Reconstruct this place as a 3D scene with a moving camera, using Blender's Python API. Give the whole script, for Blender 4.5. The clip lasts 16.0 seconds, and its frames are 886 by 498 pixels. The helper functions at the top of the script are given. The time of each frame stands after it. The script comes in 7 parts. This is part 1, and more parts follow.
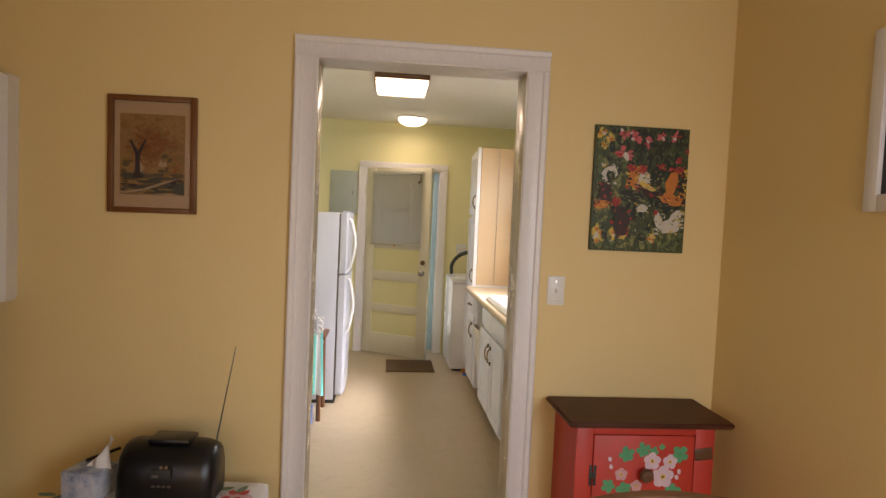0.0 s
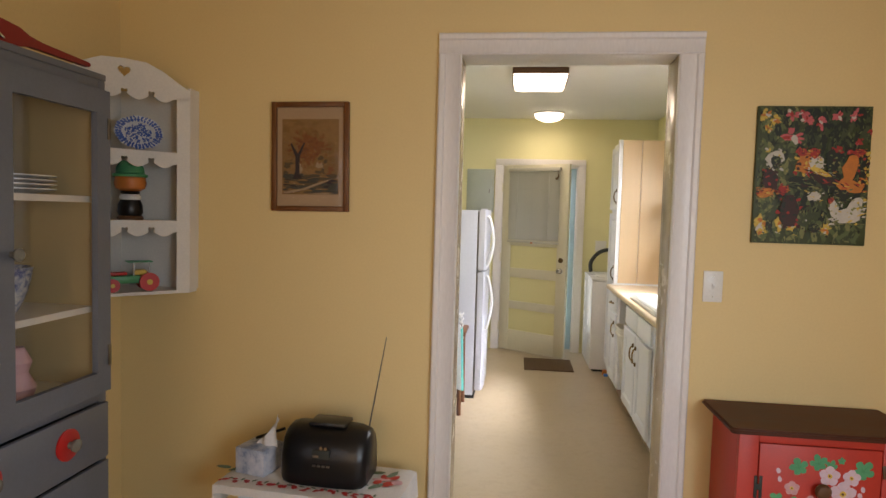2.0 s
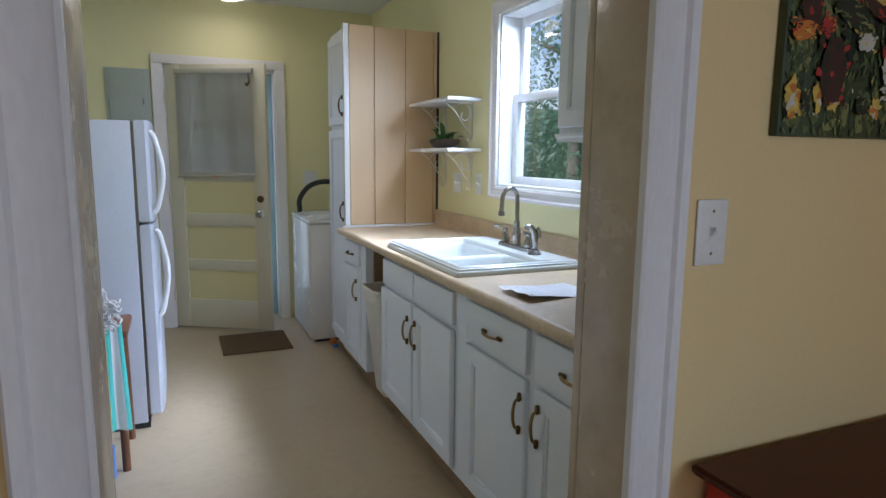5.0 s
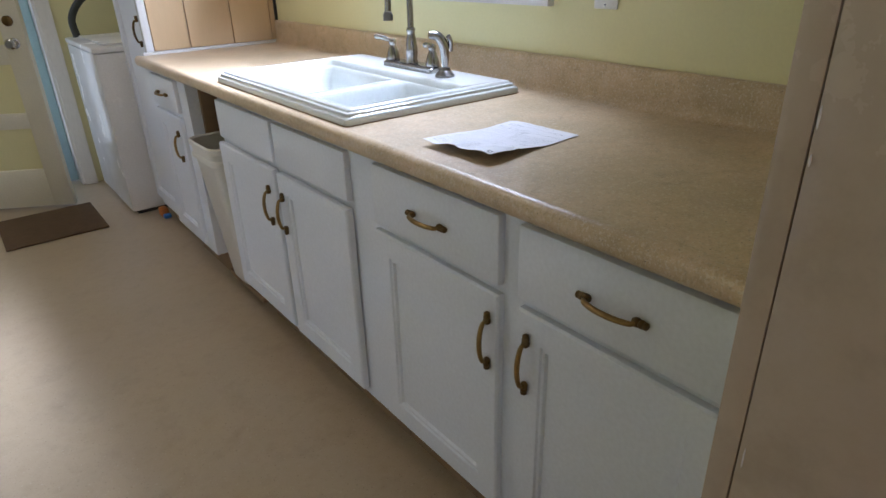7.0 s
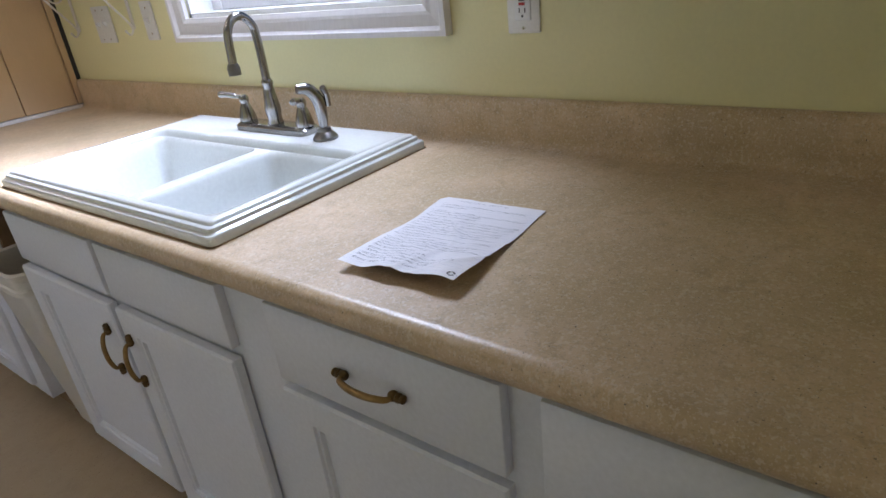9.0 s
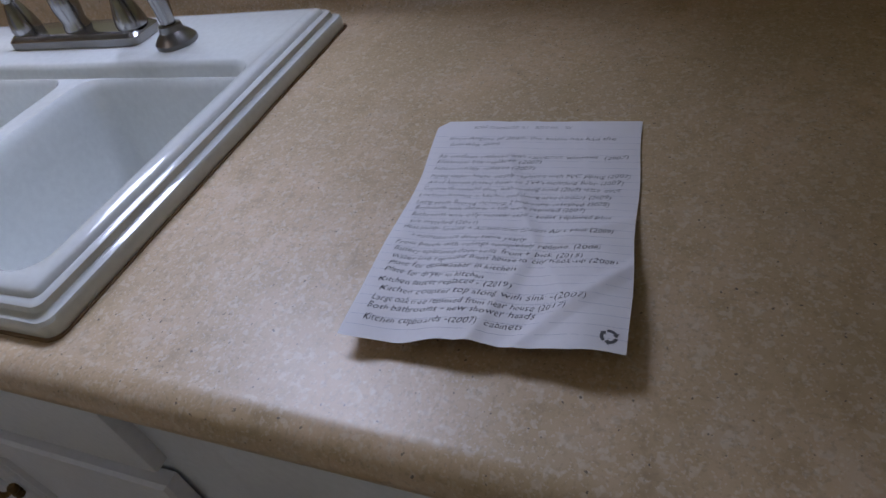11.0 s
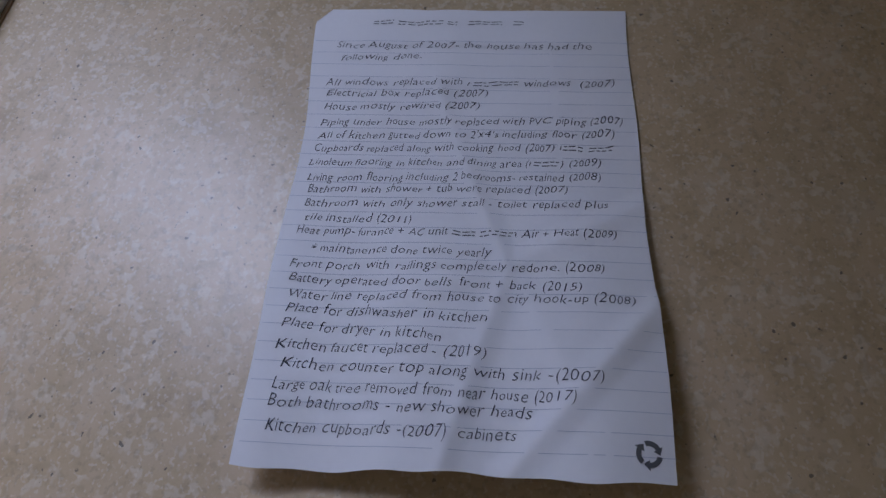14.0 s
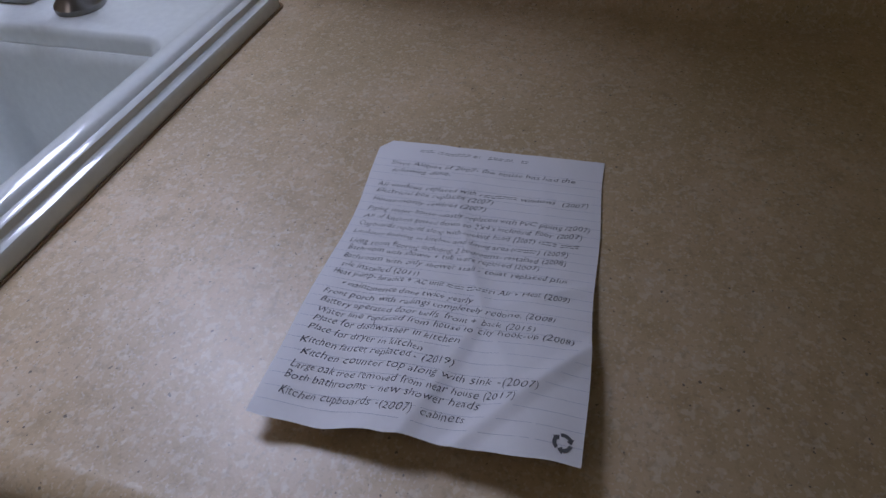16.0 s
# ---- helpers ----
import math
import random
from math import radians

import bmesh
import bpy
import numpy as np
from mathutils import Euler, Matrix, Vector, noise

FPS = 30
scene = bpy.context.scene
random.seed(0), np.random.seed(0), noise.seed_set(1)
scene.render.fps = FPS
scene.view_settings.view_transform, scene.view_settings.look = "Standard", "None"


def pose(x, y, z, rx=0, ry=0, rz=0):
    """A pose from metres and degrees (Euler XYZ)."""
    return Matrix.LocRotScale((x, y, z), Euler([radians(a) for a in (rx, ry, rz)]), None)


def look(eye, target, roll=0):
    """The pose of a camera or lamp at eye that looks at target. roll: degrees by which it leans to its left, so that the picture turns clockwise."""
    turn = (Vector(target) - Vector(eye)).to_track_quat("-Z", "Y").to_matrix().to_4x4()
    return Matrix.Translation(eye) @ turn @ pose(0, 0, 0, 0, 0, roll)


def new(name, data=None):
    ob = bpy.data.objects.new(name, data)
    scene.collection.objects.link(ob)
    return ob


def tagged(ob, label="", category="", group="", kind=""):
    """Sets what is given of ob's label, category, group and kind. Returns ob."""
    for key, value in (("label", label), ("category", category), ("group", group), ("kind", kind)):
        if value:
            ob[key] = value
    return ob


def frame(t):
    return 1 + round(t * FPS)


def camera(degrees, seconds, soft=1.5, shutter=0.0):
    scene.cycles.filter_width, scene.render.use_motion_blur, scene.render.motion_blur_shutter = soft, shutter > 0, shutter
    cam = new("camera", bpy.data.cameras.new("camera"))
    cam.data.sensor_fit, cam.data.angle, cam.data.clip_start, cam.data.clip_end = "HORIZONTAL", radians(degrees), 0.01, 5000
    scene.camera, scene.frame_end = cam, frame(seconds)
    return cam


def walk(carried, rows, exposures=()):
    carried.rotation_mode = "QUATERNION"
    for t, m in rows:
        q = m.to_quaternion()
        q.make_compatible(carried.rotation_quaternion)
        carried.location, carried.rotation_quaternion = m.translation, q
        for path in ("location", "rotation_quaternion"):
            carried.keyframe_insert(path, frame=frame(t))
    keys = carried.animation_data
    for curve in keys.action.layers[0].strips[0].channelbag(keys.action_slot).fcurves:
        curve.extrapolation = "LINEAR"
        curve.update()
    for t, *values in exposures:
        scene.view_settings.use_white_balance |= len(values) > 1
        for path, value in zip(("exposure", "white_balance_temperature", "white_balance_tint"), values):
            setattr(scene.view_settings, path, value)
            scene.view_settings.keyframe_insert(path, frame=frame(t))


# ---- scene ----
cam = camera(71.2, 16.0)
PATH = [
    (0, (-0.123, -2.418, 1.486), (0.063, -0.429, 1.388), 2.6),
    (0.5, (-0.121, -2.45, 1.477), (-0.309, -0.462, 1.37), 2.3),
    (1, (-0.138, -2.453, 1.465), (-0.47, -0.485, 1.335), 1.3),
    (1.5, (-0.152, -2.445, 1.464), (-0.512, -0.482, 1.34), 1.2),
    (2, (-0.163, -2.413, 1.464), (-0.404, -0.431, 1.349), 1.6),
    (2.5, (-0.226, -2.31, 1.466), (-0.204, -0.311, 1.446), 0.1),
    (3, (-0.299, -2.126, 1.447), (-0.018, -0.149, 1.327), -0.2),
    (3.2, (-0.309, -2.001, 1.433), (0.0, -0.026, 1.359), 0.1),
    (5.3, (-0.289, -0.636, 1.334), (0.624, 1.085, 0.882), -2.1),
    (5.5, (-0.257, -0.526, 1.325), (0.714, 1.118, 0.731), -3.3),
    (6, (-0.156, -0.308, 1.293), (0.807, 1.292, 0.577), -1.0),
    (6.5, (-0.096, -0.168, 1.265), (0.866, 1.382, 0.444), -1.2),
    (7, (-0.068, -0.04, 1.258), (1.039, 1.389, 0.404), -1.6),
    (7.5, (-0.059, 0.023, 1.282), (1.229, 1.342, 0.507), -1.3),
    (8, (0.006, 0.115, 1.296), (1.33, 1.42, 0.558), -2.9),
    (8.2, (0.041, 0.164, 1.301), (1.374, 1.457, 0.557), -3.1),
    (10.3, (0.33, 0.652, 1.243), (1.697, 1.502, 0.056), -13.5),
    (10.5, (0.365, 0.689, 1.241), (1.687, 1.529, -0.003), -13.7),
    (11, (0.449, 0.747, 1.233), (1.754, 1.456, -0.106), -14.6),
    (11.5, (0.515, 0.808, 1.223), (1.719, 1.333, -0.285), -13.4),
    (12, (0.567, 0.822, 1.218), (1.705, 1.198, -0.383), -10.3),
    (12.5, (0.59, 0.826, 1.21), (1.619, 1.136, -0.476), -8.8),
    (13, (0.607, 0.831, 1.201), (1.542, 1.126, -0.542), -10.7),
    (13.5, (0.626, 0.834, 1.205), (1.531, 1.115, -0.556), -10.7),
    (14, (0.647, 0.84, 1.2), (1.463, 1.081, -0.61), -10.6),
    (14.5, (0.648, 0.847, 1.195), (1.462, 1.069, -0.618), -9.3),
    (15, (0.645, 0.848, 1.195), (1.514, 1.056, -0.595), -8.1),
    (15.5, (0.611, 0.829, 1.207), (1.681, 1.073, -0.465), -5.8),
    (16, (0.528, 0.779, 1.236), (1.829, 1.264, -0.204), -5.3),
]
EXPOSURE = [(0.0, 0.38, 8400, 27), (2.0, 0.50, 7850, 23), (3.2, 0.20, 7050, 21), (5.3, -0.25, 5850, 18), (6.5, 0.04, 6100, 22), (8.2, -0.2, 6300, 25), (10.3, -0.88, 6400, 29),
            (11.5, -1.74, 6100, 31), (14.5, -1.76, 5950, 30), (15.2, -1.72, 6000, 31), (16.0, -1.7, 6200, 32)]
walk(cam, [(t, look(e, a, r)) for t, e, a, r in PATH], EXPOSURE)

# ---- world, sun and large lights ----
world = bpy.data.worlds.new("world")
scene.world = world
world.use_nodes = True
wn = world.node_tree.nodes
sky = wn.new("ShaderNodeTexSky")
sky.sky_type, sky.sun_disc = "NISHITA", False
sky.sun_elevation, sky.sun_rotation = radians(38), radians(259)
world.node_tree.links.new(sky.outputs[0], wn["Background"].inputs[0])
wn["Background"].inputs[1].default_value = 0.15

sun = bpy.data.lights.new("sun", "SUN")
sun.energy, sun.angle, sun.color = 5.0, radians(0.5), (1.0, 0.95, 0.87)
sun_ob = new("sun", sun)
sun_ob.matrix_world = look((0, 0, 20), (10, 2, 12))


def area_light(name, eye, target, w, h, watts, colour, spread=180):
    data = bpy.data.lights.new(name, "AREA")
    data.shape, data.size, data.size_y = "RECTANGLE", w, h
    data.energy, data.color, data.spread = watts, colour, radians(spread)
    ob = new(name, data)
    ob.matrix_world = look(eye, target)
    return ob


COOL = (0.66, 0.82, 1.0)
WARM = (1.0, 0.93, 0.80)
area_light("kitchen_window_daylight", (1.36, 1.65, 1.90), (-0.5, 2.35, 0.0), 0.78, 0.26, 34, COOL, 140)
# narrow second lamp in the same opening, added to brighten the floor patch
area_light("kitchen_window_floor_beam", (1.36, 1.65, 1.95), (-0.38, 2.5, 0.0), 0.5, 0.14, 4.0, COOL, 38)
area_light("dining_side_window_daylight", (1.22, -3.1, 1.45), (0.5, 0.0, 0.65), 0.95, 1.1, 15, (0.55, 0.78, 1.0), 112)
# weak cool fill through an added west window, aimed to lift the doorway wall
area_light("dining_west_fill", (-1.79, -3.1, 1.45), (0.75, 0.0, 0.75), 0.95, 1.1, 2.0, COOL, 95)
# warm fill for an unseen dining lamp, set in the added back window
area_light("dining_back_warm_fill", (-0.5, -4.56, 1.45), (-0.3, 0.0, 1.1), 1.3, 1.1, 11, (1.0, 0.75, 0.43))
area_light("back_door_daylight", (0.05, 4.52, 1.0), (0.3, 3.0, 0.9), 0.62, 1.8, 4.5, COOL)
area_light("square_ceiling_light_lamp", (-0.05, 2.19, 2.385), (-0.05, 2.19, 0), 0.34, 0.34, 3.4, WARM)
area_light("dome_ceiling_light_lamp", (0.1, 3.95, 2.39), (0.1, 3.95, 0), 0.22, 0.22, 1.8, WARM)

# ---- building helpers ----
POSE = {}


def thing(name, m=None, label="", category="", group="", kind=""):
    """An Empty that carries the parts of one thing."""
    ob = new(name)
    ob.matrix_world = m or Matrix()
    POSE[ob.name] = m or Matrix()
    return tagged(ob, label, category, group, kind)


def mesh_of(name, bm, mat, smooth=40):
    me = bpy.data.meshes.new(name)
    bmesh.ops.recalc_face_normals(bm, faces=bm.faces)
    for f in bm.faces:
        f.smooth = smooth > 0
    bm.to_mesh(me)
    bm.free()
    if smooth > 0:
        me.set_sharp_from_angle(angle=radians(smooth))
    for m in (mat if isinstance(mat, (list, tuple)) else [mat]):
        me.materials.append(m)
    return me


def part(name, bm, mat, parent, label="", local=False, smooth=40):
    """Links a bmesh as one mesh under a thing or part; given in world places unless local."""
    m = POSE[parent.name]
    if not local:
        bm.transform(m.inverted())
    ob = new(name, mesh_of(name, bm, mat, smooth))
    ob.parent = parent
    POSE[ob.name] = m
    return tagged(ob, label)


def single(name, bm, mat, label="", category="", kind="", group="", smooth=40, m=None):
    """A thing that is one mesh. m: the pose for a bmesh in local places."""
    ob = new(name, mesh_of(name, bm, mat, smooth))
    if m is not None:
        ob.matrix_world = m
    POSE[ob.name] = m or Matrix()
    return tagged(ob, label, category, group, kind)


def B():
    return bmesh.new()


def box(bm, x0, x1, y0, y1, z0, z1, bevel=0.0, seg=2, mi=0):
    vs = [bm.verts.new((x, y, z)) for x in (x0, x1) for y in (y0, y1) for z in (z0, z1)]
    fs = []
    for q in ((0, 1, 3, 2), (4, 6, 7, 5), (0, 4, 5, 1), (2, 3, 7, 6), (0, 2, 6, 4), (1, 5, 7, 3)):
        f = bm.faces.new([vs[i] for i in q])
        f.material_index = mi
        fs.append(f)
    if bevel:
        es = list({e for f in fs for e in f.edges})
        bmesh.ops.bevel(bm, geom=es, offset=bevel, segments=seg, affect="EDGES", profile=0.5)
    return bm


def ring_join(bm, a, b):
    n = len(a)
    for i in range(n):
        bm.faces.new((a[i], a[(i + 1) % n], b[(i + 1) % n], b[i]))


def lathe(bm, prof, c=(0, 0, 0), n=24, axis="z", cap=True):
    """prof: (radius, height) from bottom to top round an axis through c."""
    rings = []
    for r, h in prof:
        ring = []
        for i in range(n):
            a = 2 * math.pi * i / n
            p = (r * math.cos(a), r * math.sin(a), h)
            if axis == "x":
                p = (h, r * math.cos(a), r * math.sin(a))
            elif axis == "y":
                p = (r * math.cos(a), h, r * math.sin(a))
            ring.append(bm.verts.new((p[0] + c[0], p[1] + c[1], p[2] + c[2])))
        rings.append(ring)
    for a, b in zip(rings, rings[1:]):
        ring_join(bm, a, b)
    if cap:
        bm.faces.new(rings[0])
        bm.faces.new(rings[-1])
    return bm


def tube(bm, pts, radii, n=12):
    """A round rod along points, with a radius each (or one for all)."""
    pts = [Vector(p) for p in pts]
    if not isinstance(radii, (list, tuple)):
        radii = [radii] * len(pts)
    up = Vector((0, 0, 1))
    rings = []
    for i, p in enumerate(pts):
        d = (pts[min(i + 1, len(pts) - 1)] - pts[max(i - 1, 0)]).normalized()
        s = d.cross(up)
        if s.length < 1e-3:
            s = d.cross(Vector((0, 1, 0)))
        s.normalize()
        w = s.cross(d).normalized()
        up = w
        rings.append([bm.verts.new(p + radii[i] * (math.cos(a) * s + math.sin(a) * w)) for a in [2 * math.pi * k / n for k in range(n)]])
    for a, b in zip(rings, rings[1:]):
        ring_join(bm, a, b)
    bm.faces.new(rings[0])
    bm.faces.new(rings[-1])
    return bm


def smooth_path(pts, k=6):
    """Catmull-Rom through points."""
    P = [Vector(p) for p in pts]
    P = [2 * P[0] - P[1]] + P + [2 * P[-1] - P[-2]]
    out = []
    for i in range(1, len(P) - 2):
        for j in range(k):
            t = j / k
            out.append(0.5 * (2 * P[i] + (P[i + 1] - P[i - 1]) * t + (2 * P[i - 1] - 5 * P[i] + 4 * P[i + 1] - P[i + 2]) * t * t
                              + (3 * P[i] - P[i - 1] - 3 * P[i + 1] + P[i + 2]) * t ** 3))
    return out + [P[-2]]


def prism(bm, poly, axis, a, b):
    """A polygon pushed from a to b along an axis. poly: (y, z) for x, (x, z) for y, (x, y) for z."""
    def put(p, h):
        return {"x": (h, p[0], p[1]), "y": (p[0], h, p[1]), "z": (p[0], p[1], h)}[axis]
    lo = [bm.verts.new(put(p, a)) for p in poly]
    hi = [bm.verts.new(put(p, b)) for p in poly]
    ring_join(bm, lo, hi)
    bm.faces.new(lo)
    bm.faces.new(hi)
    return bm


def rrect(x0, x1, y0, y1, r, n=6):
    """Outline of a rounded rectangle."""
    out = []
    for cx, cy, a0 in ((x1 - r, y1 - r, 0), (x0 + r, y1 - r, 90), (x0 + r, y0 + r, 180), (x1 - r, y0 + r, 270)):
        for i in range(n + 1):
            a = radians(a0 + 90 * i / n)
            out.append((cx + r * math.cos(a), cy + r * math.sin(a)))
    return out


def ring(bm, outline, z):
    return [bm.verts.new((x, y, z)) for x, y in outline]


def wall_with_holes(bm, axis, lo, hi, u0, u1, z0, z1, holes):
    """A wall slab between lo and hi on an axis ('x' or 'y'), with rectangular openings (u0, u1, z0, z1)."""
    us = sorted({u0, u1, *[h[0] for h in holes], *[h[1] for h in holes]})
    for a, b in zip(us, us[1:]):
        cuts = sorted((h[2], h[3]) for h in holes if h[0] < (a + b) / 2 < h[1])
        z = z0
        for c, d in cuts + [(z1, z1)]:
            if c > z + 1e-4:
                if axis == "y":
                    box(bm, a, b, lo, hi, z, c)
                else:
                    box(bm, lo, hi, a, b, z, c)
            z = d
    bmesh.ops.remove_doubles(bm, verts=bm.verts, dist=1e-5)
    return bm


def ball(bm, c, r, sub=2, squash=(1, 1, 1), mi=0):
    k = bmesh.ops.create_icosphere(bm, subdivisions=sub, radius=r, matrix=Matrix.Translation(c) @ Matrix.Diagonal((*squash, 1)))
    for f in {f for v in k["verts"] for f in v.link_faces}:
        f.material_index = mi


# ---- materials ----
def material(name, base, rough=0.5, metal=0.0, var=0.08, scale=6.0, grain=120.0, grain_amt=0.04, bump=0.05, bump_scale=200.0,
             coat=0.0, spec=0.5, rough_var=0.08, stretch=(1, 1, 1), dark=None):
    """Painted or plain surface: base colour with slow and fine variation, uneven gloss and fine relief."""
    m = bpy.data.materials.new(name)
    m.use_nodes = True
    nt = m.node_tree
    bs = nt.nodes["Principled BSDF"]
    co = nt.nodes.new("ShaderNodeTexCoord")
    mp = nt.nodes.new("ShaderNodeMapping")
    mp.inputs["Scale"].default_value = stretch
    nt.links.new(co.outputs["Object"], mp.inputs[0])

    def noise_node(sc, detail=4.0):
        n = nt.nodes.new("ShaderNodeTexNoise")
        n.inputs["Scale"].default_value = sc
        n.inputs["Detail"].default_value = detail
        nt.links.new(mp.outputs[0], n.inputs["Vector"])
        return n
    big, fine = noise_node(scale), noise_node(grain, 2.0)
    mix1, mix2 = nt.nodes.new("ShaderNodeMix"), nt.nodes.new("ShaderNodeMix")
    for mx in (mix1, mix2):
        mx.data_type = "RGBA"
    lo = dark or tuple(c * (1 - 2 * var) for c in base)
    hi = tuple(min(1, c * (1 + var)) for c in base)
    mix1.inputs["A"].default_value, mix1.inputs["B"].default_value = (*lo, 1), (*hi, 1)
    nt.links.new(big.outputs["Fac"], mix1.inputs["Factor"])
    nt.links.new(mix1.outputs["Result"], mix2.inputs["A"])
    mix2.blend_type = "MULTIPLY"
    ramp = nt.nodes.new("ShaderNodeMapRange")
    ramp.inputs["To Min"].default_value, ramp.inputs["To Max"].default_value = 1 - 3 * grain_amt, 1 + grain_amt
    nt.links.new(fine.outputs["Fac"], ramp.inputs["Value"])
    nt.links.new(ramp.outputs[0], mix2.inputs["B"])
    mix2.inputs["Factor"].default_value = 1.0
    nt.links.new(mix2.outputs["Result"], bs.inputs["Base Color"])
    rr = nt.nodes.new("ShaderNodeMapRange")
    rr.inputs["To Min"].default_value, rr.inputs["To Max"].default_value = max(0.02, rough - rough_var), min(1, rough + rough_var)
    nt.links.new(big.outputs["Fac"], rr.inputs["Value"])
    nt.links.new(rr.outputs[0], bs.inputs["Roughness"])
    bs.inputs["Metallic"].default_value = metal
    bs.inputs["Specular IOR Level"].default_value = spec
    bs.inputs["Coat Weight"].default_value = coat
    if bump:
        bn = noise_node(bump_scale, 3.0)
        bp = nt.nodes.new("ShaderNodeBump")
        bp.inputs["Strength"].default_value = bump
        bp.inputs["Distance"].default_value = 0.004
        nt.links.new(bn.outputs["Fac"], bp.inputs["Height"])
        nt.links.new(bp.outputs[0], bs.inputs["Normal"])
    return m


def blotched(name, stops, scale, rough=0.4, flecks=(), bump=0.04, wide=None, coat=0.0, bump_scale=150.0, spec=0.5):
    """Mottled surface: a colour ramp over noise; flecks: (colour, cell scale, share) specks; wide: a slow tint."""
    m = bpy.data.materials.new(name)
    m.use_nodes = True
    nt = m.node_tree
    bs = nt.nodes["Principled BSDF"]
    co = nt.nodes.new("ShaderNodeTexCoord")
    n = nt.nodes.new("ShaderNodeTexNoise")
    n.inputs["Scale"].default_value, n.inputs["Detail"].default_value, n.inputs["Roughness"].default_value = scale, 6, 0.68
    nt.links.new(co.outputs["Object"], n.inputs["Vector"])
    r = nt.nodes.new("ShaderNodeValToRGB")
    els = r.color_ramp.elements
    els[0].position, els[0].color = stops[0][0], (*stops[0][1], 1)
    els[1].position, els[1].color = stops[-1][0], (*stops[-1][1], 1)
    for p, c in stops[1:-1]:
        els.new(p).color = (*c, 1)
    nt.links.new(n.outputs["Fac"], r.inputs[0])
    out = r.outputs[0]
    if wide:
        w = nt.nodes.new("ShaderNodeTexNoise")
        w.inputs["Scale"].default_value, w.inputs["Detail"].default_value = wide[1], 3
        nt.links.new(co.outputs["Object"], w.inputs["Vector"])
        mr = nt.nodes.new("ShaderNodeMapRange")
        mr.inputs["From Min"].default_value, mr.inputs["From Max"].default_value = 0.35, 0.65
        mr.inputs["To Max"].default_value = wide[2]
        nt.links.new(w.outputs["Fac"], mr.inputs["Value"])
        mx = nt.nodes.new("ShaderNodeMix")
        mx.data_type = "RGBA"
        mx.inputs["B"].default_value = (*wide[0], 1)
        nt.links.new(mr.outputs[0], mx.inputs["Factor"])
        nt.links.new(out, mx.inputs["A"])
        out = mx.outputs["Result"]
    for i, (c, sc, share, *rest) in enumerate(flecks):
        soft, amount = rest or (0.05, 1.0)
        f = nt.nodes.new("ShaderNodeTexNoise")
        f.inputs["Scale"].default_value, f.inputs["Detail"].default_value = sc, 1.5
        mp = nt.nodes.new("ShaderNodeMapping")
        mp.inputs["Location"].default_value = (3.1 * i + 1, 7.7 * i, 1.3)
        nt.links.new(co.outputs["Object"], mp.inputs[0])
        nt.links.new(mp.outputs[0], f.inputs["Vector"])
        mr = nt.nodes.new("ShaderNodeMapRange")
        mr.inputs["From Min"].default_value, mr.inputs["From Max"].default_value = 1 - share, 1 - share + soft
        mr.inputs["To Max"].default_value = amount
        nt.links.new(f.outputs["Fac"], mr.inputs["Value"])
        mx = nt.nodes.new("ShaderNodeMix")
        mx.data_type = "RGBA"
        mx.inputs["B"].default_value = (*c, 1)
        nt.links.new(mr.outputs[0], mx.inputs["Factor"])
        nt.links.new(out, mx.inputs["A"])
        out = mx.outputs["Result"]
    nt.links.new(out, bs.inputs["Base Color"])
    mr = nt.nodes.new("ShaderNodeMapRange")
    mr.inputs["To Min"].default_value, mr.inputs["To Max"].default_value = max(0.03, rough - 0.1), rough + 0.1
    nt.links.new(n.outputs["Fac"], mr.inputs["Value"])
    nt.links.new(mr.outputs[0], bs.inputs["Roughness"])
    bs.inputs["Coat Weight"].default_value = coat
    bs.inputs["Specular IOR Level"].default_value = spec
    if bump:
        bn = nt.nodes.new("ShaderNodeTexNoise")
        bn.inputs["Scale"].default_value, bn.inputs["Detail"].default_value = bump_scale, 3
        nt.links.new(co.outputs["Object"], bn.inputs["Vector"])
        bp = nt.nodes.new("ShaderNodeBump")
        bp.inputs["Strength"].default_value, bp.inputs["Distance"].default_value = bump, 0.004
        nt.links.new(bn.outputs["Fac"], bp.inputs["Height"])
        nt.links.new(bp.outputs[0], bs.inputs["Normal"])
    return m


def glowing(name, colour, strength):
    m = bpy.data.materials.new(name)
    m.use_nodes = True
    bs = m.node_tree.nodes["Principled BSDF"]
    bs.inputs["Base Color"].default_value = (*colour, 1)
    bs.inputs["Emission Color"].default_value = (*colour, 1)
    bs.inputs["Emission Strength"].default_value = strength
    return m


def glass(name, tint=(1, 1, 1), rough=0.0, least=0.035):
    """Thin window glass: clear, with its mirror sheen."""
    m = bpy.data.materials.new(name)
    m.use_nodes = True
    nt = m.node_tree
    nt.nodes.remove(nt.nodes["Principled BSDF"])
    tr, gl, mx, lw, pw, mr = (nt.nodes.new("ShaderNode" + k) for k in ("BsdfTransparent", "BsdfGlossy", "MixShader", "LayerWeight", "Math", "MapRange"))
    lw.inputs[0].default_value = 0.5
    pw.operation = "POWER"
    pw.inputs[1].default_value = 4.0
    mr.inputs["To Min"].default_value, mr.inputs["To Max"].default_value = least, 0.7
    nt.links.new(lw.outputs["Facing"], pw.inputs[0])
    nt.links.new(pw.outputs[0], mr.inputs["Value"])
    tr.inputs[0].default_value = (*tint, 1)
    gl.inputs["Roughness"].default_value = rough
    nt.links.new(mr.outputs[0], mx.inputs[0])
    nt.links.new(tr.outputs[0], mx.inputs[1])
    nt.links.new(gl.outputs[0], mx.inputs[2])
    nt.links.new(mx.outputs[0], nt.nodes["Material Output"].inputs[0])
    return m


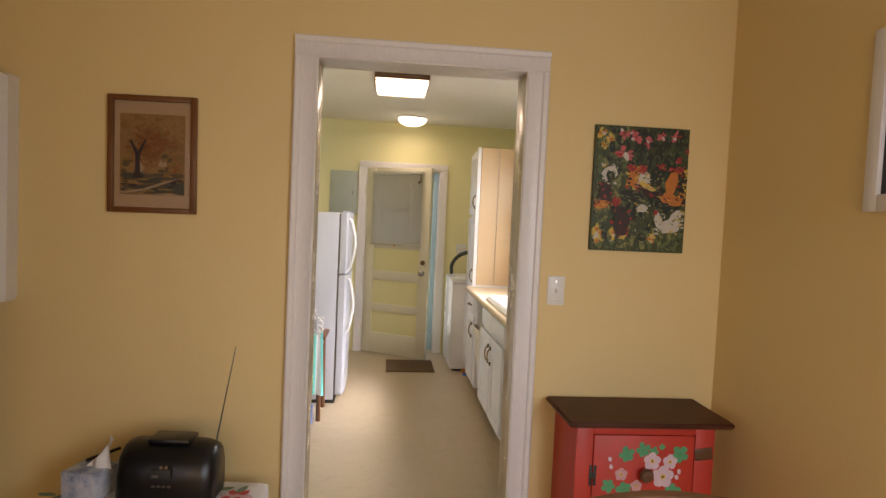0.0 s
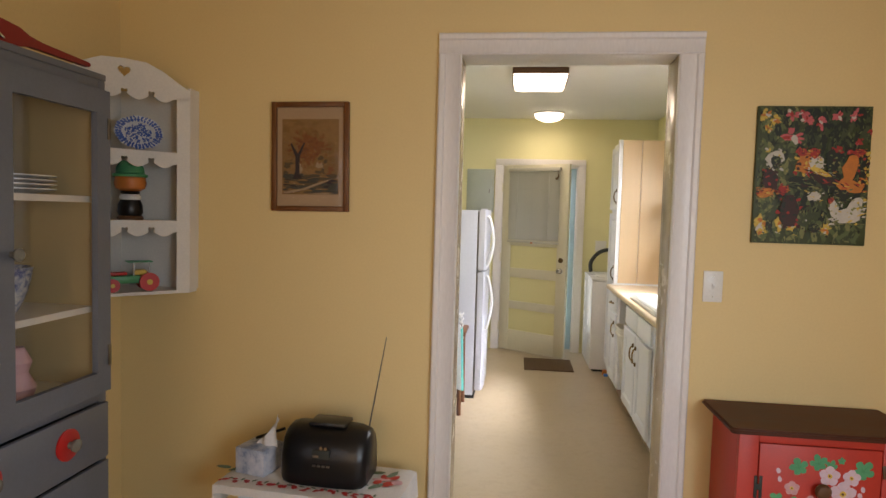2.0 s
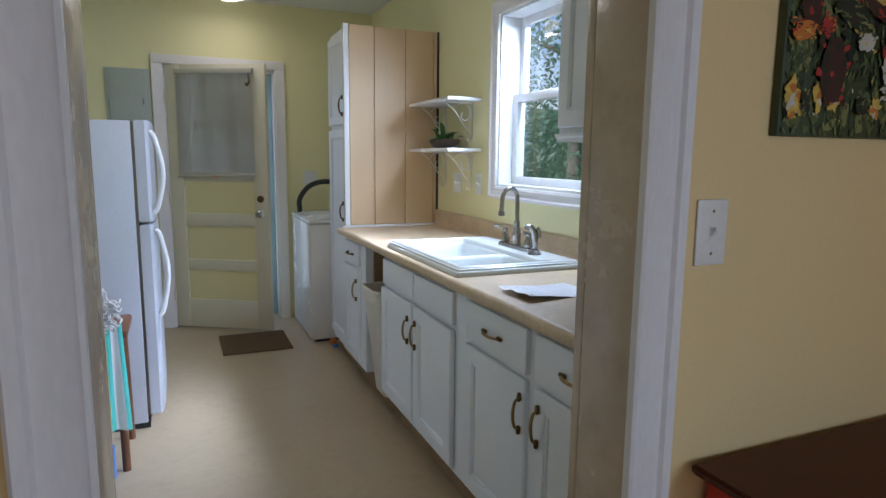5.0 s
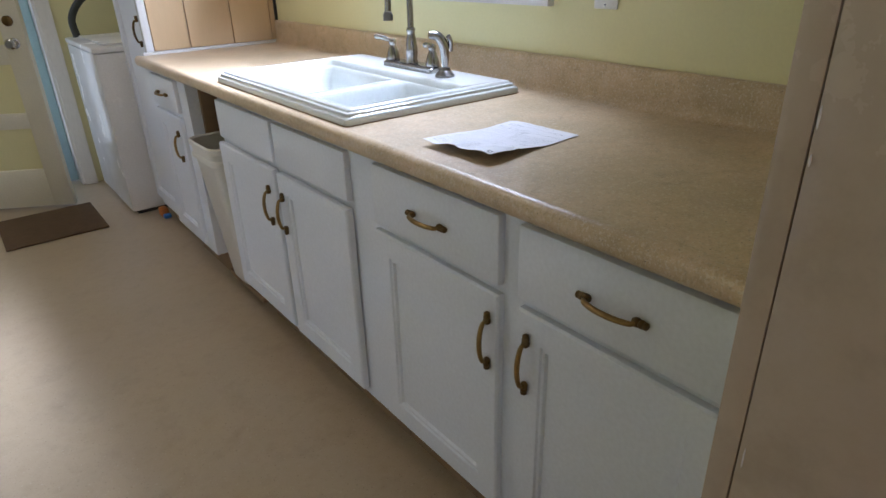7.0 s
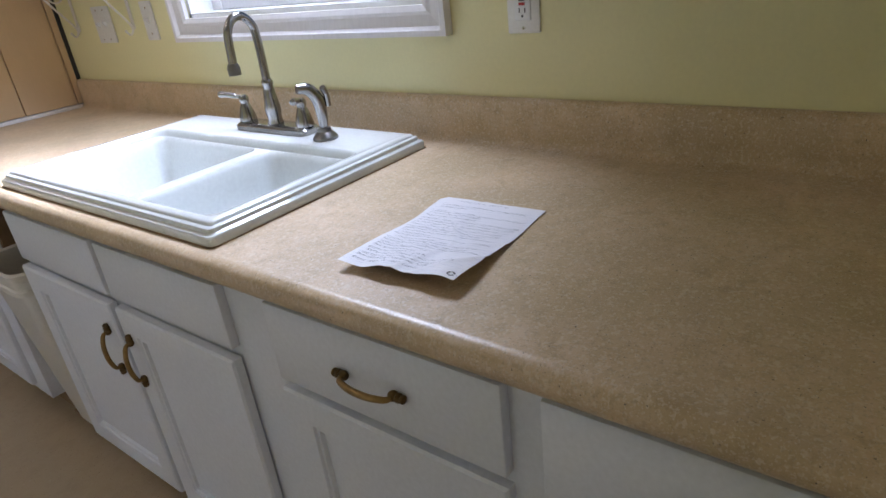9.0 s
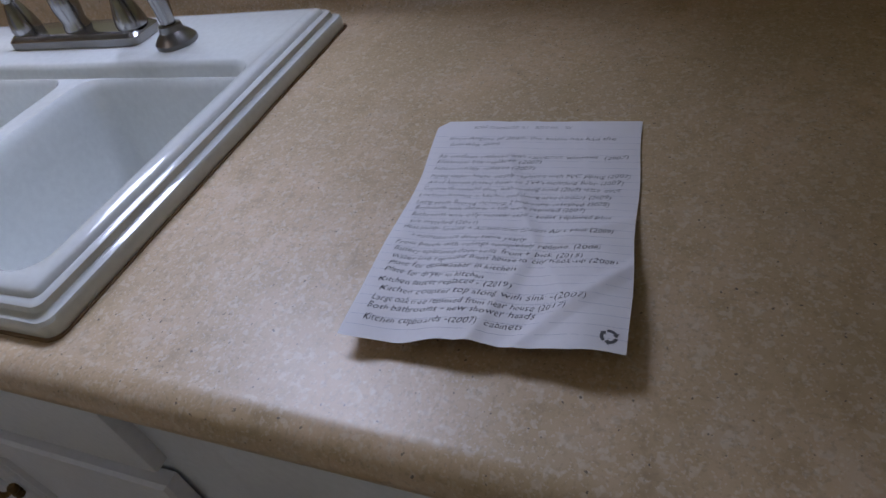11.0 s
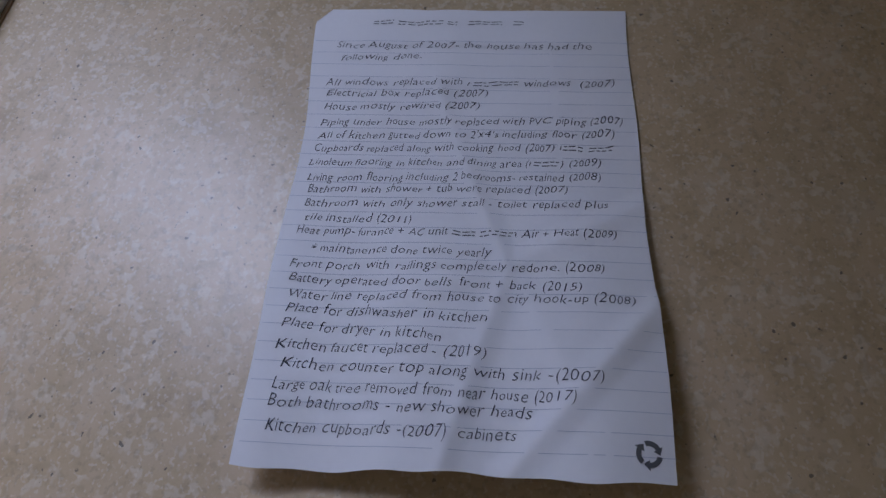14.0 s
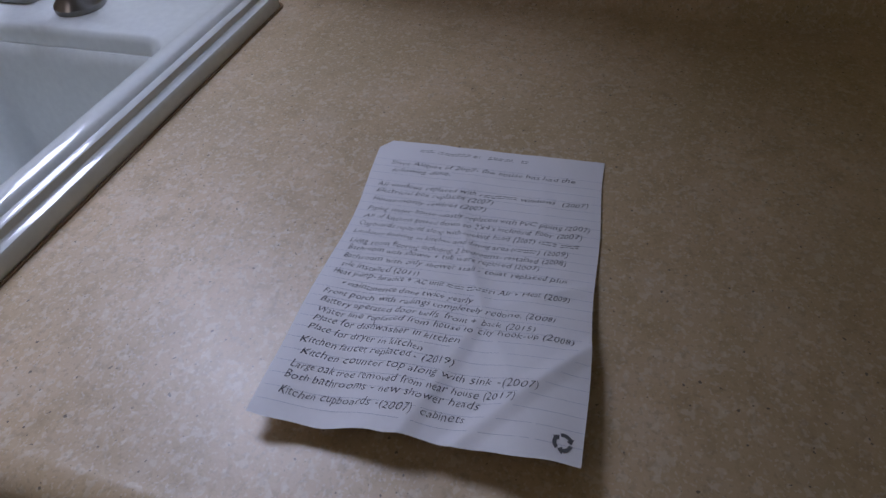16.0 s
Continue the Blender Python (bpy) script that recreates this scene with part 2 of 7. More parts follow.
M = {}
M["dining_paint"] = material("dining_paint", (0.80, 0.605, 0.30), 0.65, var=0.03, scale=1.5, bump=0.10, bump_scale=90, grain_amt=0.02)
M["kitchen_paint"] = material("kitchen_paint", (0.80, 0.75, 0.43), 0.6, var=0.03, scale=1.5, bump=0.10, bump_scale=90, grain_amt=0.02)
M["ceiling_paint"] = material("ceiling_paint", (0.80, 0.79, 0.75), 0.8, var=0.02, bump=0.15, bump_scale=120)
M["trim_paint"] = material("trim_paint", (0.81, 0.78, 0.77), 0.38, var=0.04, scale=4, bump=0.08, bump_scale=40, stretch=(1, 1, 0.25))
M["white_cabinet"] = material("white_cabinet", (0.74, 0.77, 0.83), 0.35, var=0.025, scale=3, bump=0.06, bump_scale=60)
M["old_jamb"] = blotched("old_jamb", [(0.30, (0.43, 0.34, 0.25)), (0.5, (0.51, 0.41, 0.31)), (0.72, (0.56, 0.46, 0.36))], 7, 0.25, [((0.34, 0.25, 0.17), 45, 0.23), ((0.60, 0.52, 0.43), 90, 0.2)], bump=0.45, bump_scale=28)
M["white_gloss"] = material("white_gloss", (0.82, 0.82, 0.81), 0.25, var=0.02, bump=0.02)
M["porcelain"] = material("porcelain", (0.74, 0.77, 0.75), 0.12, var=0.015, bump=0.0, coat=0.4)
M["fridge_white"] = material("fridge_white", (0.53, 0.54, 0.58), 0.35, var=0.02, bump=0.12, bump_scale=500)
M["plastic_white"] = material("plastic_white", (0.78, 0.77, 0.73), 0.35, var=0.02, bump=0.02)
M["dark_gap"] = material("dark_gap", (0.03, 0.03, 0.03), 0.8, bump=0)
M["black_plastic"] = material("black_plastic", (0.005, 0.005, 0.006), 0.32, var=0.1, bump=0.05, bump_scale=700)
M["rubber"] = material("rubber", (0.03, 0.035, 0.03), 0.55, bump=0.05)
M["counter"] = blotched("counter", [(0.28, (0.43, 0.305, 0.18)), (0.45, (0.60, 0.435, 0.265)), (0.56, (0.64, 0.47, 0.305)), (0.72, (0.67, 0.53, 0.385))], 30, 0.36,
                        [((0.72, 0.64, 0.52), 170, 0.44, 0.10, 0.44), ((0.76, 0.69, 0.58), 400, 0.41, 0.08, 0.36), ((0.40, 0.29, 0.175), 130, 0.43, 0.12, 0.4), ((0.34, 0.25, 0.16), 330, 0.42, 0.10, 0.36),
                         ((0.10, 0.08, 0.065), 240, 0.285, 0.03, 0.8)], bump=0.05, spec=0.55, wide=((0.42, 0.315, 0.18), 6.0, 0.6))
M["vinyl"] = blotched("vinyl", [(0.3, (0.43, 0.325, 0.21)), (0.5, (0.50, 0.39, 0.26)), (0.7, (0.46, 0.35, 0.225))], 9, 0.33,
                      [((0.50, 0.41, 0.29), 120, 0.34), ((0.33, 0.25, 0.16), 160, 0.33)], bump=0.08, wide=((0.37, 0.285, 0.19), 1.2, 0.4), bump_scale=60)
M["peach_panel"] = material("peach_panel", (0.66, 0.46, 0.265), 0.45, var=0.04, scale=3, stretch=(6, 6, 0.4), grain=60, grain_amt=0.03, bump=0.05)
M["raw_board"] = material("raw_board", (0.30, 0.19, 0.10), 0.7, var=0.15, stretch=(1, 1, 4))
M["steel"] = material("steel", (0.36, 0.345, 0.33), 0.22, 1.0, var=0.05, bump=0.02, rough_var=0.06)
M["steel_dark"] = material("steel_dark", (0.25, 0.24, 0.23), 0.3, 1.0, bump=0)
M["brass"] = material("brass", (0.33, 0.21, 0.085), 0.33, 1.0, var=0.25, scale=60, bump=0.08)
M["brass_dark"] = material("brass_dark", (0.17, 0.11, 0.05), 0.4, 1.0, var=0.25, scale=60, bump=0.05)
M["chrome"] = material("chrome", (0.7, 0.7, 0.7), 0.12, 1.0, bump=0)
M["red_paint"] = material("red_paint", (0.60, 0.046, 0.028), 0.45, var=0.12, scale=9, bump=0.10, bump_scale=35)
M["paddle_red"] = material("paddle_red", (0.27, 0.012, 0.012), 0.5, var=0.12, scale=9, bump=0.06, bump_scale=35)
M["dark_top"] = material("dark_top", (0.105, 0.030, 0.013), 0.5, spec=0.25, var=0.3, scale=7, stretch=(1, 8, 8), grain=50, grain_amt=0.08, bump=0.06)
M["walnut"] = material("walnut", (0.15, 0.065, 0.028), 0.45, var=0.3, scale=8, stretch=(1, 8, 8), bump=0.05)
M["stool_wood"] = material("stool_wood", (0.20, 0.075, 0.03), 0.5, var=0.25, scale=9, stretch=(8, 8, 1), bump=0.05)
M["blue_grey"] = material("blue_grey", (0.145, 0.165, 0.21), 0.45, var=0.08, scale=6, bump=0.08, bump_scale=50)
M["hutch_inside"] = material("hutch_inside", (0.45, 0.34, 0.18), 0.6, var=0.06)
M["shelf_white"] = material("shelf_white", (0.76, 0.72, 0.66), 0.5, var=0.05, scale=8, bump=0.08, bump_scale=50)
M["pale_blue"] = material("pale_blue", (0.60, 0.70, 0.76), 0.5, var=0.06, bump=0.06)
M["mat_brown"] = material("mat_brown", (0.17, 0.10, 0.05), 0.95, var=0.2, scale=30, grain=400, grain_amt=0.2, bump=0.8, bump_scale=350)
M["door_cream"] = material("door_cream", (0.78, 0.74, 0.60), 0.42, var=0.04, bump=0.07, bump_scale=45)
M["blind"] = material("blind", (0.60, 0.58, 0.51), 0.5, var=0.03, bump=0)
M["storm_alu"] = material("storm_alu", (0.42, 0.62, 0.74), 0.35, var=0.05, bump=0.03)
M["panel_grey"] = material("panel_grey", (0.42, 0.47, 0.42), 0.5, var=0.08, bump=0.05)
M["leaf"] = blotched("leaf", [(0.3, (0.09, 0.18, 0.12)), (0.5, (0.15, 0.28, 0.19)), (0.7, (0.21, 0.37, 0.26))], 2.5, 0.5, bump=0)
lf = M["leaf"].node_tree
tl, mxl = lf.nodes.new("ShaderNodeBsdfTranslucent"), lf.nodes.new("ShaderNodeMixShader")
tl.inputs[0].default_value = (0.20, 0.36, 0.22, 1)
mxl.inputs[0].default_value = 0.5
lf.links.new(lf.nodes["Principled BSDF"].outputs[0], mxl.inputs[1])
lf.links.new(tl.outputs[0], mxl.inputs[2])
lf.links.new(mxl.outputs[0], lf.nodes["Material Output"].inputs[0])
M["house_leaf"] = blotched("house_leaf", [(0.3, (0.03, 0.09, 0.02)), (0.7, (0.08, 0.20, 0.04))], 20, 0.4, bump=0)
M["bark"] = material("bark", (0.15, 0.15, 0.13), 0.9, var=0.3, scale=8, stretch=(4, 4, 0.6), bump=0.6, bump_scale=40)
M["grass"] = blotched("grass", [(0.3, (0.05, 0.09, 0.02)), (0.7, (0.10, 0.14, 0.04))], 3, 0.9, bump=0.3, bump_scale=40)
M["bowl_brown"] = material("bowl_brown", (0.055, 0.026, 0.015), 0.45, var=0.2, bump=0.1)
M["bin"] = material("bin", (0.72, 0.69, 0.62), 0.45, var=0.04, bump=0.05, bump_scale=300)
M["paper"] = material("paper", (0.85, 0.84, 0.87), 0.7, var=0.02, scale=25, grain=300, grain_amt=0.01, bump=0.05, bump_scale=120)
M["ink"] = material("ink", (0.05, 0.05, 0.07), 0.6, bump=0)
M["rule_line"] = material("rule_line", (0.50, 0.53, 0.64), 0.7, bump=0)
M["grey_print"] = material("grey_print", (0.12, 0.12, 0.13), 0.7, bump=0)
M["frame_wood"] = material("frame_wood", (0.19, 0.066, 0.018), 0.4, var=0.25, scale=12, stretch=(4, 1, 4), bump=0.06)
M["mount"] = material("mount", (0.44, 0.29, 0.17), 0.8, var=0.04, bump=0.03)
M["red"] = material("red", (0.55, 0.02, 0.02), 0.35, bump=0)
M["green"] = material("green", (0.05, 0.30, 0.13), 0.4, bump=0)
M["mint"] = material("mint", (0.07, 0.36, 0.17), 0.5, var=0.1, bump=0)
M["pink"] = material("pink", (0.72, 0.42, 0.46), 0.5, var=0.08, bump=0)
M["yellow"] = material("yellow", (0.75, 0.50, 0.08), 0.5, bump=0)
M["orange"] = material("orange", (0.65, 0.20, 0.04), 0.5, bump=0)
M["blue"] = material("blue", (0.05, 0.12, 0.42), 0.4, bump=0)
M["bright_blue"] = material("bright_blue", (0.05, 0.25, 0.75), 0.4, bump=0)
M["teal"] = material("teal", (0.10, 0.58, 0.50), 0.8, bump=0.2)
M["cloth"] = material("cloth", (0.78, 0.76, 0.74), 0.9, var=0.05, bump=0.4, bump_scale=500)
M["pale_yellow"] = material("pale_yellow", (0.80, 0.70, 0.25), 0.85, bump=0.2)
M["blue_china"] = blotched("blue_china", [(0.4, (0.05, 0.08, 0.22)), (0.5, (0.28, 0.32, 0.42)), (0.62, (0.45, 0.46, 0.48))], 45, 0.2, bump=0)
M["tissue_blue"] = blotched("tissue_blue", [(0.35, (0.16, 0.22, 0.38)), (0.5, (0.45, 0.50, 0.60)), (0.65, (0.62, 0.64, 0.70))], 14, 0.6, bump=0)
M["pane"] = glass("pane")
M["lamp_glow"] = glowing("lamp_glow", (1.0, 0.93, 0.80), 2.6)
M["china"] = material("china", (0.72, 0.74, 0.76), 0.2, bump=0)

# ---- structure ----
XR, XL, XK = 1.25, -1.82, -1.25          # side walls: right, dining left, kitchen left
YP, YF, YB = 0.160, 4.343, -4.60         # partition's kitchen face, far wall, dining back wall
ZC = 2.50


def shell():
    bm = box(B(), XL - 0.2, XR + 0.15, YB - 0.15, YF + 0.15, -0.12, 0.0)
    single("floor", bm, M["vinyl"], "beige mottled vinyl floor with a soft sheen", "floor", "structure", smooth=0)
    for nm, y0, y1, x0 in (("ceiling_dining", YB, 0.0825, XL), ("ceiling_kitchen", 0.0825, YF, XK)):
        single(nm, box(B(), x0, XR, y0, y1, ZC, ZC + 0.12), M["ceiling_paint"], "off-white painted ceiling", "ceiling", "structure", smooth=0)
    # right wall: the dining stretch and the kitchen stretch
    bm = wall_with_holes(B(), "x", XR, XR + 0.15, YB, 0.0825, 0, ZC, [(-3.6, -2.6, 0.85, 2.0)])
    single("wall_east_dining", bm, M["dining_paint"], "warm yellow painted wall", "wall", "structure", smooth=0)
    bm = wall_with_holes(B(), "x", XR, XR + 0.15, 0.0825, YF + 0.15, 0, ZC, [(1.215, 2.08, 1.195, 2.06)])
    single("wall_east_kitchen", bm, M["kitchen_paint"], "pale yellow painted kitchen wall", "wall", "structure", smooth=0)
    single("wall_west_dining", wall_with_holes(B(), "x", XL - 0.12, XL, YB, 0.0825, 0, ZC, [(-3.6, -2.6, 0.85, 2.0)]), M["dining_paint"], "warm yellow painted wall", "wall", "structure", smooth=0)
    single("wall_west_kitchen", box(B(), XK - 0.12, XK, 0.0825, YF + 0.15, 0, ZC), M["kitchen_paint"], "pale yellow painted kitchen wall", "wall", "structure", smooth=0)
    bm = wall_with_holes(B(), "y", YF, YF + 0.15, XK, XR, 0, ZC, [(-0.365, 0.455, 0.0, 2.005)])
    single("wall_north", bm, M["kitchen_paint"], "pale yellow painted kitchen end wall", "wall", "structure", smooth=0)
    bm = wall_with_holes(B(), "y", YB - 0.12, YB, XL - 0.12, XR + 0.15, 0, ZC, [(-1.2, 0.2, 0.85, 2.0)])
    single("wall_south", bm, M["dining_paint"], "warm yellow painted wall", "wall", "structure", smooth=0)
    # partition with the open doorway, one face in each room's paint
    door = [(-0.42, 0.422, 0.0, 2.09)]
    bm = wall_with_holes(B(), "y", 0.0, 0.0825, XL, XR, 0, ZC, door)
    single("wall_partition_dining", bm, M["dining_paint"], "warm yellow painted wall with an open doorway", "wall", "structure", smooth=0)
    bm = wall_with_holes(B(), "y", 0.0825, YP, XK, XR, 0, ZC, door)
    single("wall_partition_kitchen", bm, M["kitchen_paint"], "pale yellow wall with an open doorway", "wall", "structure", smooth=0)


shell()


def casing_profile(w):
    """Section of an old moulded casing, w wide: distance from the opening and how far it stands out."""
    return [(0, 0), (0, 0.016), (0.006, 0.020), (0.012, 0.016), (w - 0.028, 0.019), (w - 0.022, 0.026), (w - 0.006, 0.028), (w, 0.022), (w, 0)]


def door_trim():
    t = thing("door_1", pose(0, 0, 0), "off-white painted casing of an open doorway, chipped", "doorway", kind="structure")
    w, top = 0.088, 2.072
    prof = casing_profile(w)
    part("casing", prism(B(), [(-0.402 - a, -b) for a, b in prof], "z", 0.0, top), M["trim_paint"], t)
    part("casing", prism(B(), [(0.402 + a, -b) for a, b in prof], "z", 0.0, top), M["trim_paint"], t)
    part("casing", prism(B(), [(-b - 0.001, top + a) for a, b in casing_profile(0.081)], "x", -0.402 - w, 0.402 + w), M["trim_paint"], t)
    part("jamb", box(B(), -0.42, -0.402, 0.0, 0.1366, 0, 2.072, 0.002), M["old_jamb"], t, "worn tan painted jamb")
    part("jamb_strip", box(B(), -0.42, -0.402, 0.1375, YP + 0.001, 0, 2.072, 0.001), M["old_jamb"], t)
    part("jamb", box(B(), 0.402, 0.42, 0.0, 0.1366, 0, 2.072, 0.002), M["old_jamb"], t, "worn tan painted jamb")
    part("jamb_strip", box(B(), 0.402, 0.42, 0.1375, YP + 0.001, 0, 2.072, 0.001), M["old_jamb"], t)
    part("jamb", box(B(), -0.42, 0.42, 0.0, YP, 2.073, 2.09, 0.002), M["trim_paint"], t)
    # drops of filler and chips along the joint
    for y, z, a, b in ((0.070, 1.162, 0.004, 0.005), (0.070, 1.147, 0.005, 0.006), (0.1345, 1.150, 0.0010, 0.009), (0.134, 1.119, 0.0009, 0.005), (0.131, 0.84, 0.0008, 0.012)):
        drop = B()
        ball(drop, (0.402, y, z), 1.0, 2, (0.0012, a, b))
        part("paint_drop", drop, M["old_jamb"] if a > 0.003 else M["trim_paint"], t)


door_trim()


def kitchen_window():
    y0, y1, z0, z1 = 1.215, 2.08, 1.195, 2.06
    t = thing("window_1", pose(XR, 1.65, z0), "white double-hung window with a moulded casing above the sink", "window", kind="structure")
    w = 0.062
    prof = [(0, 0), (0, 0.012), (0.012, 0.016), (0.02, 0.013), (w - 0.02, 0.016), (w - 0.012, 0.024), (w, 0.024), (w, 0)]
    # four casing boards meeting in mitres
    for k in range(4):
        bm = B()
        ends = []
        for a, b in prof:
            q = [(y0 - a, z0 - a), (y1 + a, z0 - a), (y1 + a, z1 + a), (y0 - a, z1 + a)]
            (ya, za), (yb, zb) = q[k], q[(k + 1) % 4]
            ends.append((bm.verts.new((XR - b - 0.001, ya, za)), bm.verts.new((XR - b - 0.001, yb, zb))))
        for p, r in zip(ends, ends[1:]):
            bm.faces.new((p[0], p[1], r[1], r[0]))
        part("casing", bm, M["trim_paint"], t, smooth=0)
    bm = B()
    for a in ((y0, y0 + 0.012, z0, z1), (y1 - 0.012, y1, z0, z1), (y0, y1, z0, z0 + 0.012), (y0, y1, z1 - 0.012, z1)):
        box(bm, XR + 0.002, XR + 0.148, a[0], a[1], a[2], a[3])
    part("window_frame", bm, M["white_gloss"], t)

    def sash(x, a, b, nm):
        bm = B()
        r = 0.045
        box(bm, x, x + 0.03, y0 + 0.013, y0 + 0.013 + r, a, b, 0.003)
        box(bm, x, x + 0.03, y1 - 0.013 - r, y1 - 0.013, a, b, 0.003)
        box(bm, x + 0.001, x + 0.029, y0 + 0.013 + r, y1 - 0.013 - r, a, a + r * 0.9, 0.003)
        box(bm, x + 0.001, x + 0.029, y0 + 0.013 + r, y1 - 0.013 - r, b - r * 0.9, b, 0.003)
        s = part(nm, bm, M["white_gloss"], t)
        g = part("pane", box(B(), x + 0.013, x + 0.017, y0 + 0.05, y1 - 0.05, a + 0.03, b - 0.03), M["pane"], s, smooth=0)
        g.visible_shadow = False
    sash(XR + 0.075, z0 + 0.012, 1.665, "lower_sash")
    sash(XR + 0.11, 1.625, z1 - 0.012, "upper_sash")


kitchen_window()


def unseen_dining_windows():
    # windows never in view, added as openings for the dining room's lamps
    for nm, axis, (a0, a1), place in (("unseen_window_2", "x", (-3.6, -2.6), XR), ("unseen_window_3", "y", (-1.2, 0.2), YB - 0.12), ("unseen_window_4", "x", (-3.6, -2.6), XL - 0.13)):
        t = thing(nm, pose(*((place, -3.1, 0.85) if axis == "x" else (-0.5, YB, 0.85))), "unseen white framed window, added as a light opening", "window", kind="structure")
        bm = B()
        z0, z1, r = 0.85, 2.0, 0.05
        for a, b, c, d in ((a0, a0 + r, z0, z1), (a1 - r, a1, z0, z1), (a0 + r, a1 - r, z0, z0 + r), (a0 + r, a1 - r, z1 - r, z1), (a0 + r, a1 - r, 1.40, 1.44)):
            if axis == "x":
                box(bm, place + 0.06, place + 0.10, a, b, c, d)
            else:
                box(bm, a, b, place + 0.02, place + 0.06, c, d)
        part("window_frame", bm, M["white_gloss"], t)
        g = B()
        if axis == "x":
            box(g, place + 0.078, place + 0.082, a0 + r, a1 - r, z0 + r, z1 - r)
        else:
            box(g, a0 + r, a1 - r, place + 0.038, place + 0.042, z0 + r, z1 - r)
        part("pane", g, M["pane"], t, smooth=0).visible_shadow = False


unseen_dining_windows()

# ---- kitchen: base cabinets and counter ----
def bail_pull(parent, c, along, out, length=0.128, mat="brass"):
    """A bowed handle with beaded ends. c: its middle on the surface; along, out: unit directions."""
    c, al, ou = Vector(c), Vector(along), Vector(out)
    h = length / 2
    bm = B()
    path = smooth_path([c + al * s * h + ou * o for s, o in ((-0.70, 0.006), (-0.66, 0.016), (-0.5, 0.021), (-0.2, 0.025), (0.2, 0.025), (0.5, 0.021), (0.66, 0.016), (0.70, 0.006))], 4)
    n = len(path) - 1
    tube(bm, path, [0.0036 + 0.0014 * math.sin(math.pi * i / n) for i in range(n + 1)], 10)
    pull = part("pull", bm, M[mat], parent, "aged brass bow handle with beaded ends")
    for s in (-1, 1):
        bm = B()
        e = [c + al * s * h * k + ou * 0.006 for k in (0.60, 0.66, 0.74, 0.78, 0.80, 0.86, 0.90, 0.92, 0.97, 1.0)]
        tube(bm, e, [0.005, 0.0075, 0.0075, 0.0055, 0.0068, 0.007, 0.0052, 0.0062, 0.006, 0.0035], 10)
        part("mount", bm, M["brass_dark"], pull)


def slab_front(parent, name, y0, y1, z0, z1, x=0.60, th=0.019):
    return part(name, box(B(), x, x + th, y0, y1, z0, z1, 0.004), M["white_cabinet"], parent)


def shaker_door(parent, y0, y1, z0, z1, x=0.60, th=0.019, rail=0.055):
    """A frame-and-panel door whose panel lies 8 mm back behind a small moulded step."""
    bm = B()
    outline = [(y0, z0), (y1, z0), (y1, z1), (y0, z1)]

    def loop(ins, xx):
        return [bm.verts.new((xx, y, z)) for y, z in ((y0 + ins, z0 + ins), (y1 - ins, z0 + ins), (y1 - ins, z1 - ins), (y0 + ins, z1 - ins))]
    rings = [loop(0, x + th), loop(0, x + 0.004), loop(0.004, x), loop(rail, x), loop(rail + 0.003, x + 0.004), loop(rail + 0.009, x + 0.004), loop(rail + 0.012, x + 0.010)]
    bm.faces.new(rings[0])
    for a, b in zip(rings, rings[1:]):
        ring_join(bm, a, b)
    bm.faces.new(rings[-1])
    return part("cabinet_door", bm, M["white_cabinet"], parent, smooth=25)


def base_cabinet(label, y0, y1, fronts, hollow=False):
    t = thing("base_cabinet", pose(0.9, (y0 + y1) / 2, 0), label, "kitchen cabinet", "base cabinets under the counter")
    bm = B()
    if hollow:
        box(bm, 0.619, 1.24, y0, y1, 0.16, 0.70)
        part("front_rail", box(B(), 0.6192, 0.638, y0, y1, 0.7005, 0.871), M["white_cabinet"], t, smooth=0)
        for a in (y0, y1 - 0.018):
            part("side_panel", box(B(), 0.6385, 1.24, a, a + 0.018, 0.7005, 0.871), M["white_cabinet"], t, smooth=0)
    else:
        box(bm, 0.619, 1.24, y0, y1, 0.16, 0.871)
    part("body", bm, M["white_cabinet"], t, smooth=0)
    part("face_frame", box(B(), 0.6165, 0.6188, y0 - 0.001, y1 + 0.001, 0.16, 0.871), M["white_cabinet"], t, smooth=0)
    part("toe_kick", box(B(), 0.70, 1.22, y0 + 0.002, y1 - 0.002, 0.0, 0.16), M["raw_board"], t, "brown unpainted plinth", smooth=0)
    for kind, a, b, c, d, pull in fronts:
        if kind == "drawer":
            f = slab_front(t, "drawer_front", a, b, c, d)
            if pull:
                bail_pull(f, (0.60, (a + b) / 2, (c + d) / 2 - 0.002), (0, 1, 0), (-1, 0, 0))
        else:
            f = shaker_door(t, a, b, c, d, x=0.594 if hollow else 0.60)
            if pull is not None:
                bail_pull(f, (0.594 if hollow else 0.60, pull, 0.60), (0, 0, 1), (-1, 0, 0))
    return t


base_cabinet("white painted base cabinet with one drawer and one door", 0.192, 0.642,
             [("drawer", 0.226, 0.618, 0.722, 0.860, True), ("door", 0.226, 0.615, 0.182, 0.704, 0.588)])
base_cabinet("white painted base cabinet with one drawer and one door", 0.644, 1.128,
             [("drawer", 0.666, 1.072, 0.722, 0.860, True), ("door", 0.666, 1.076, 0.182, 0.704, 0.688)])
base_cabinet("white painted sink base with two doors and false drawer fronts", 1.130, 2.030,
             [("drawer", 1.189, 1.586, 0.735, 0.858, False), ("drawer", 1.606, 2.018, 0.735, 0.858, False),
              ("door", 1.189, 1.580, 0.186, 0.716, 1.548), ("door", 1.606, 2.026, 0.190, 0.716, 1.640)], hollow=True)
base_cabinet("narrow white painted base cabinet with a small drawer", 2.37, 2.868,
             [("drawer", 2.46, 2.77, 0.735, 0.858, True), ("door", 2.46, 2.775, 0.186, 0.716, 2.50)])


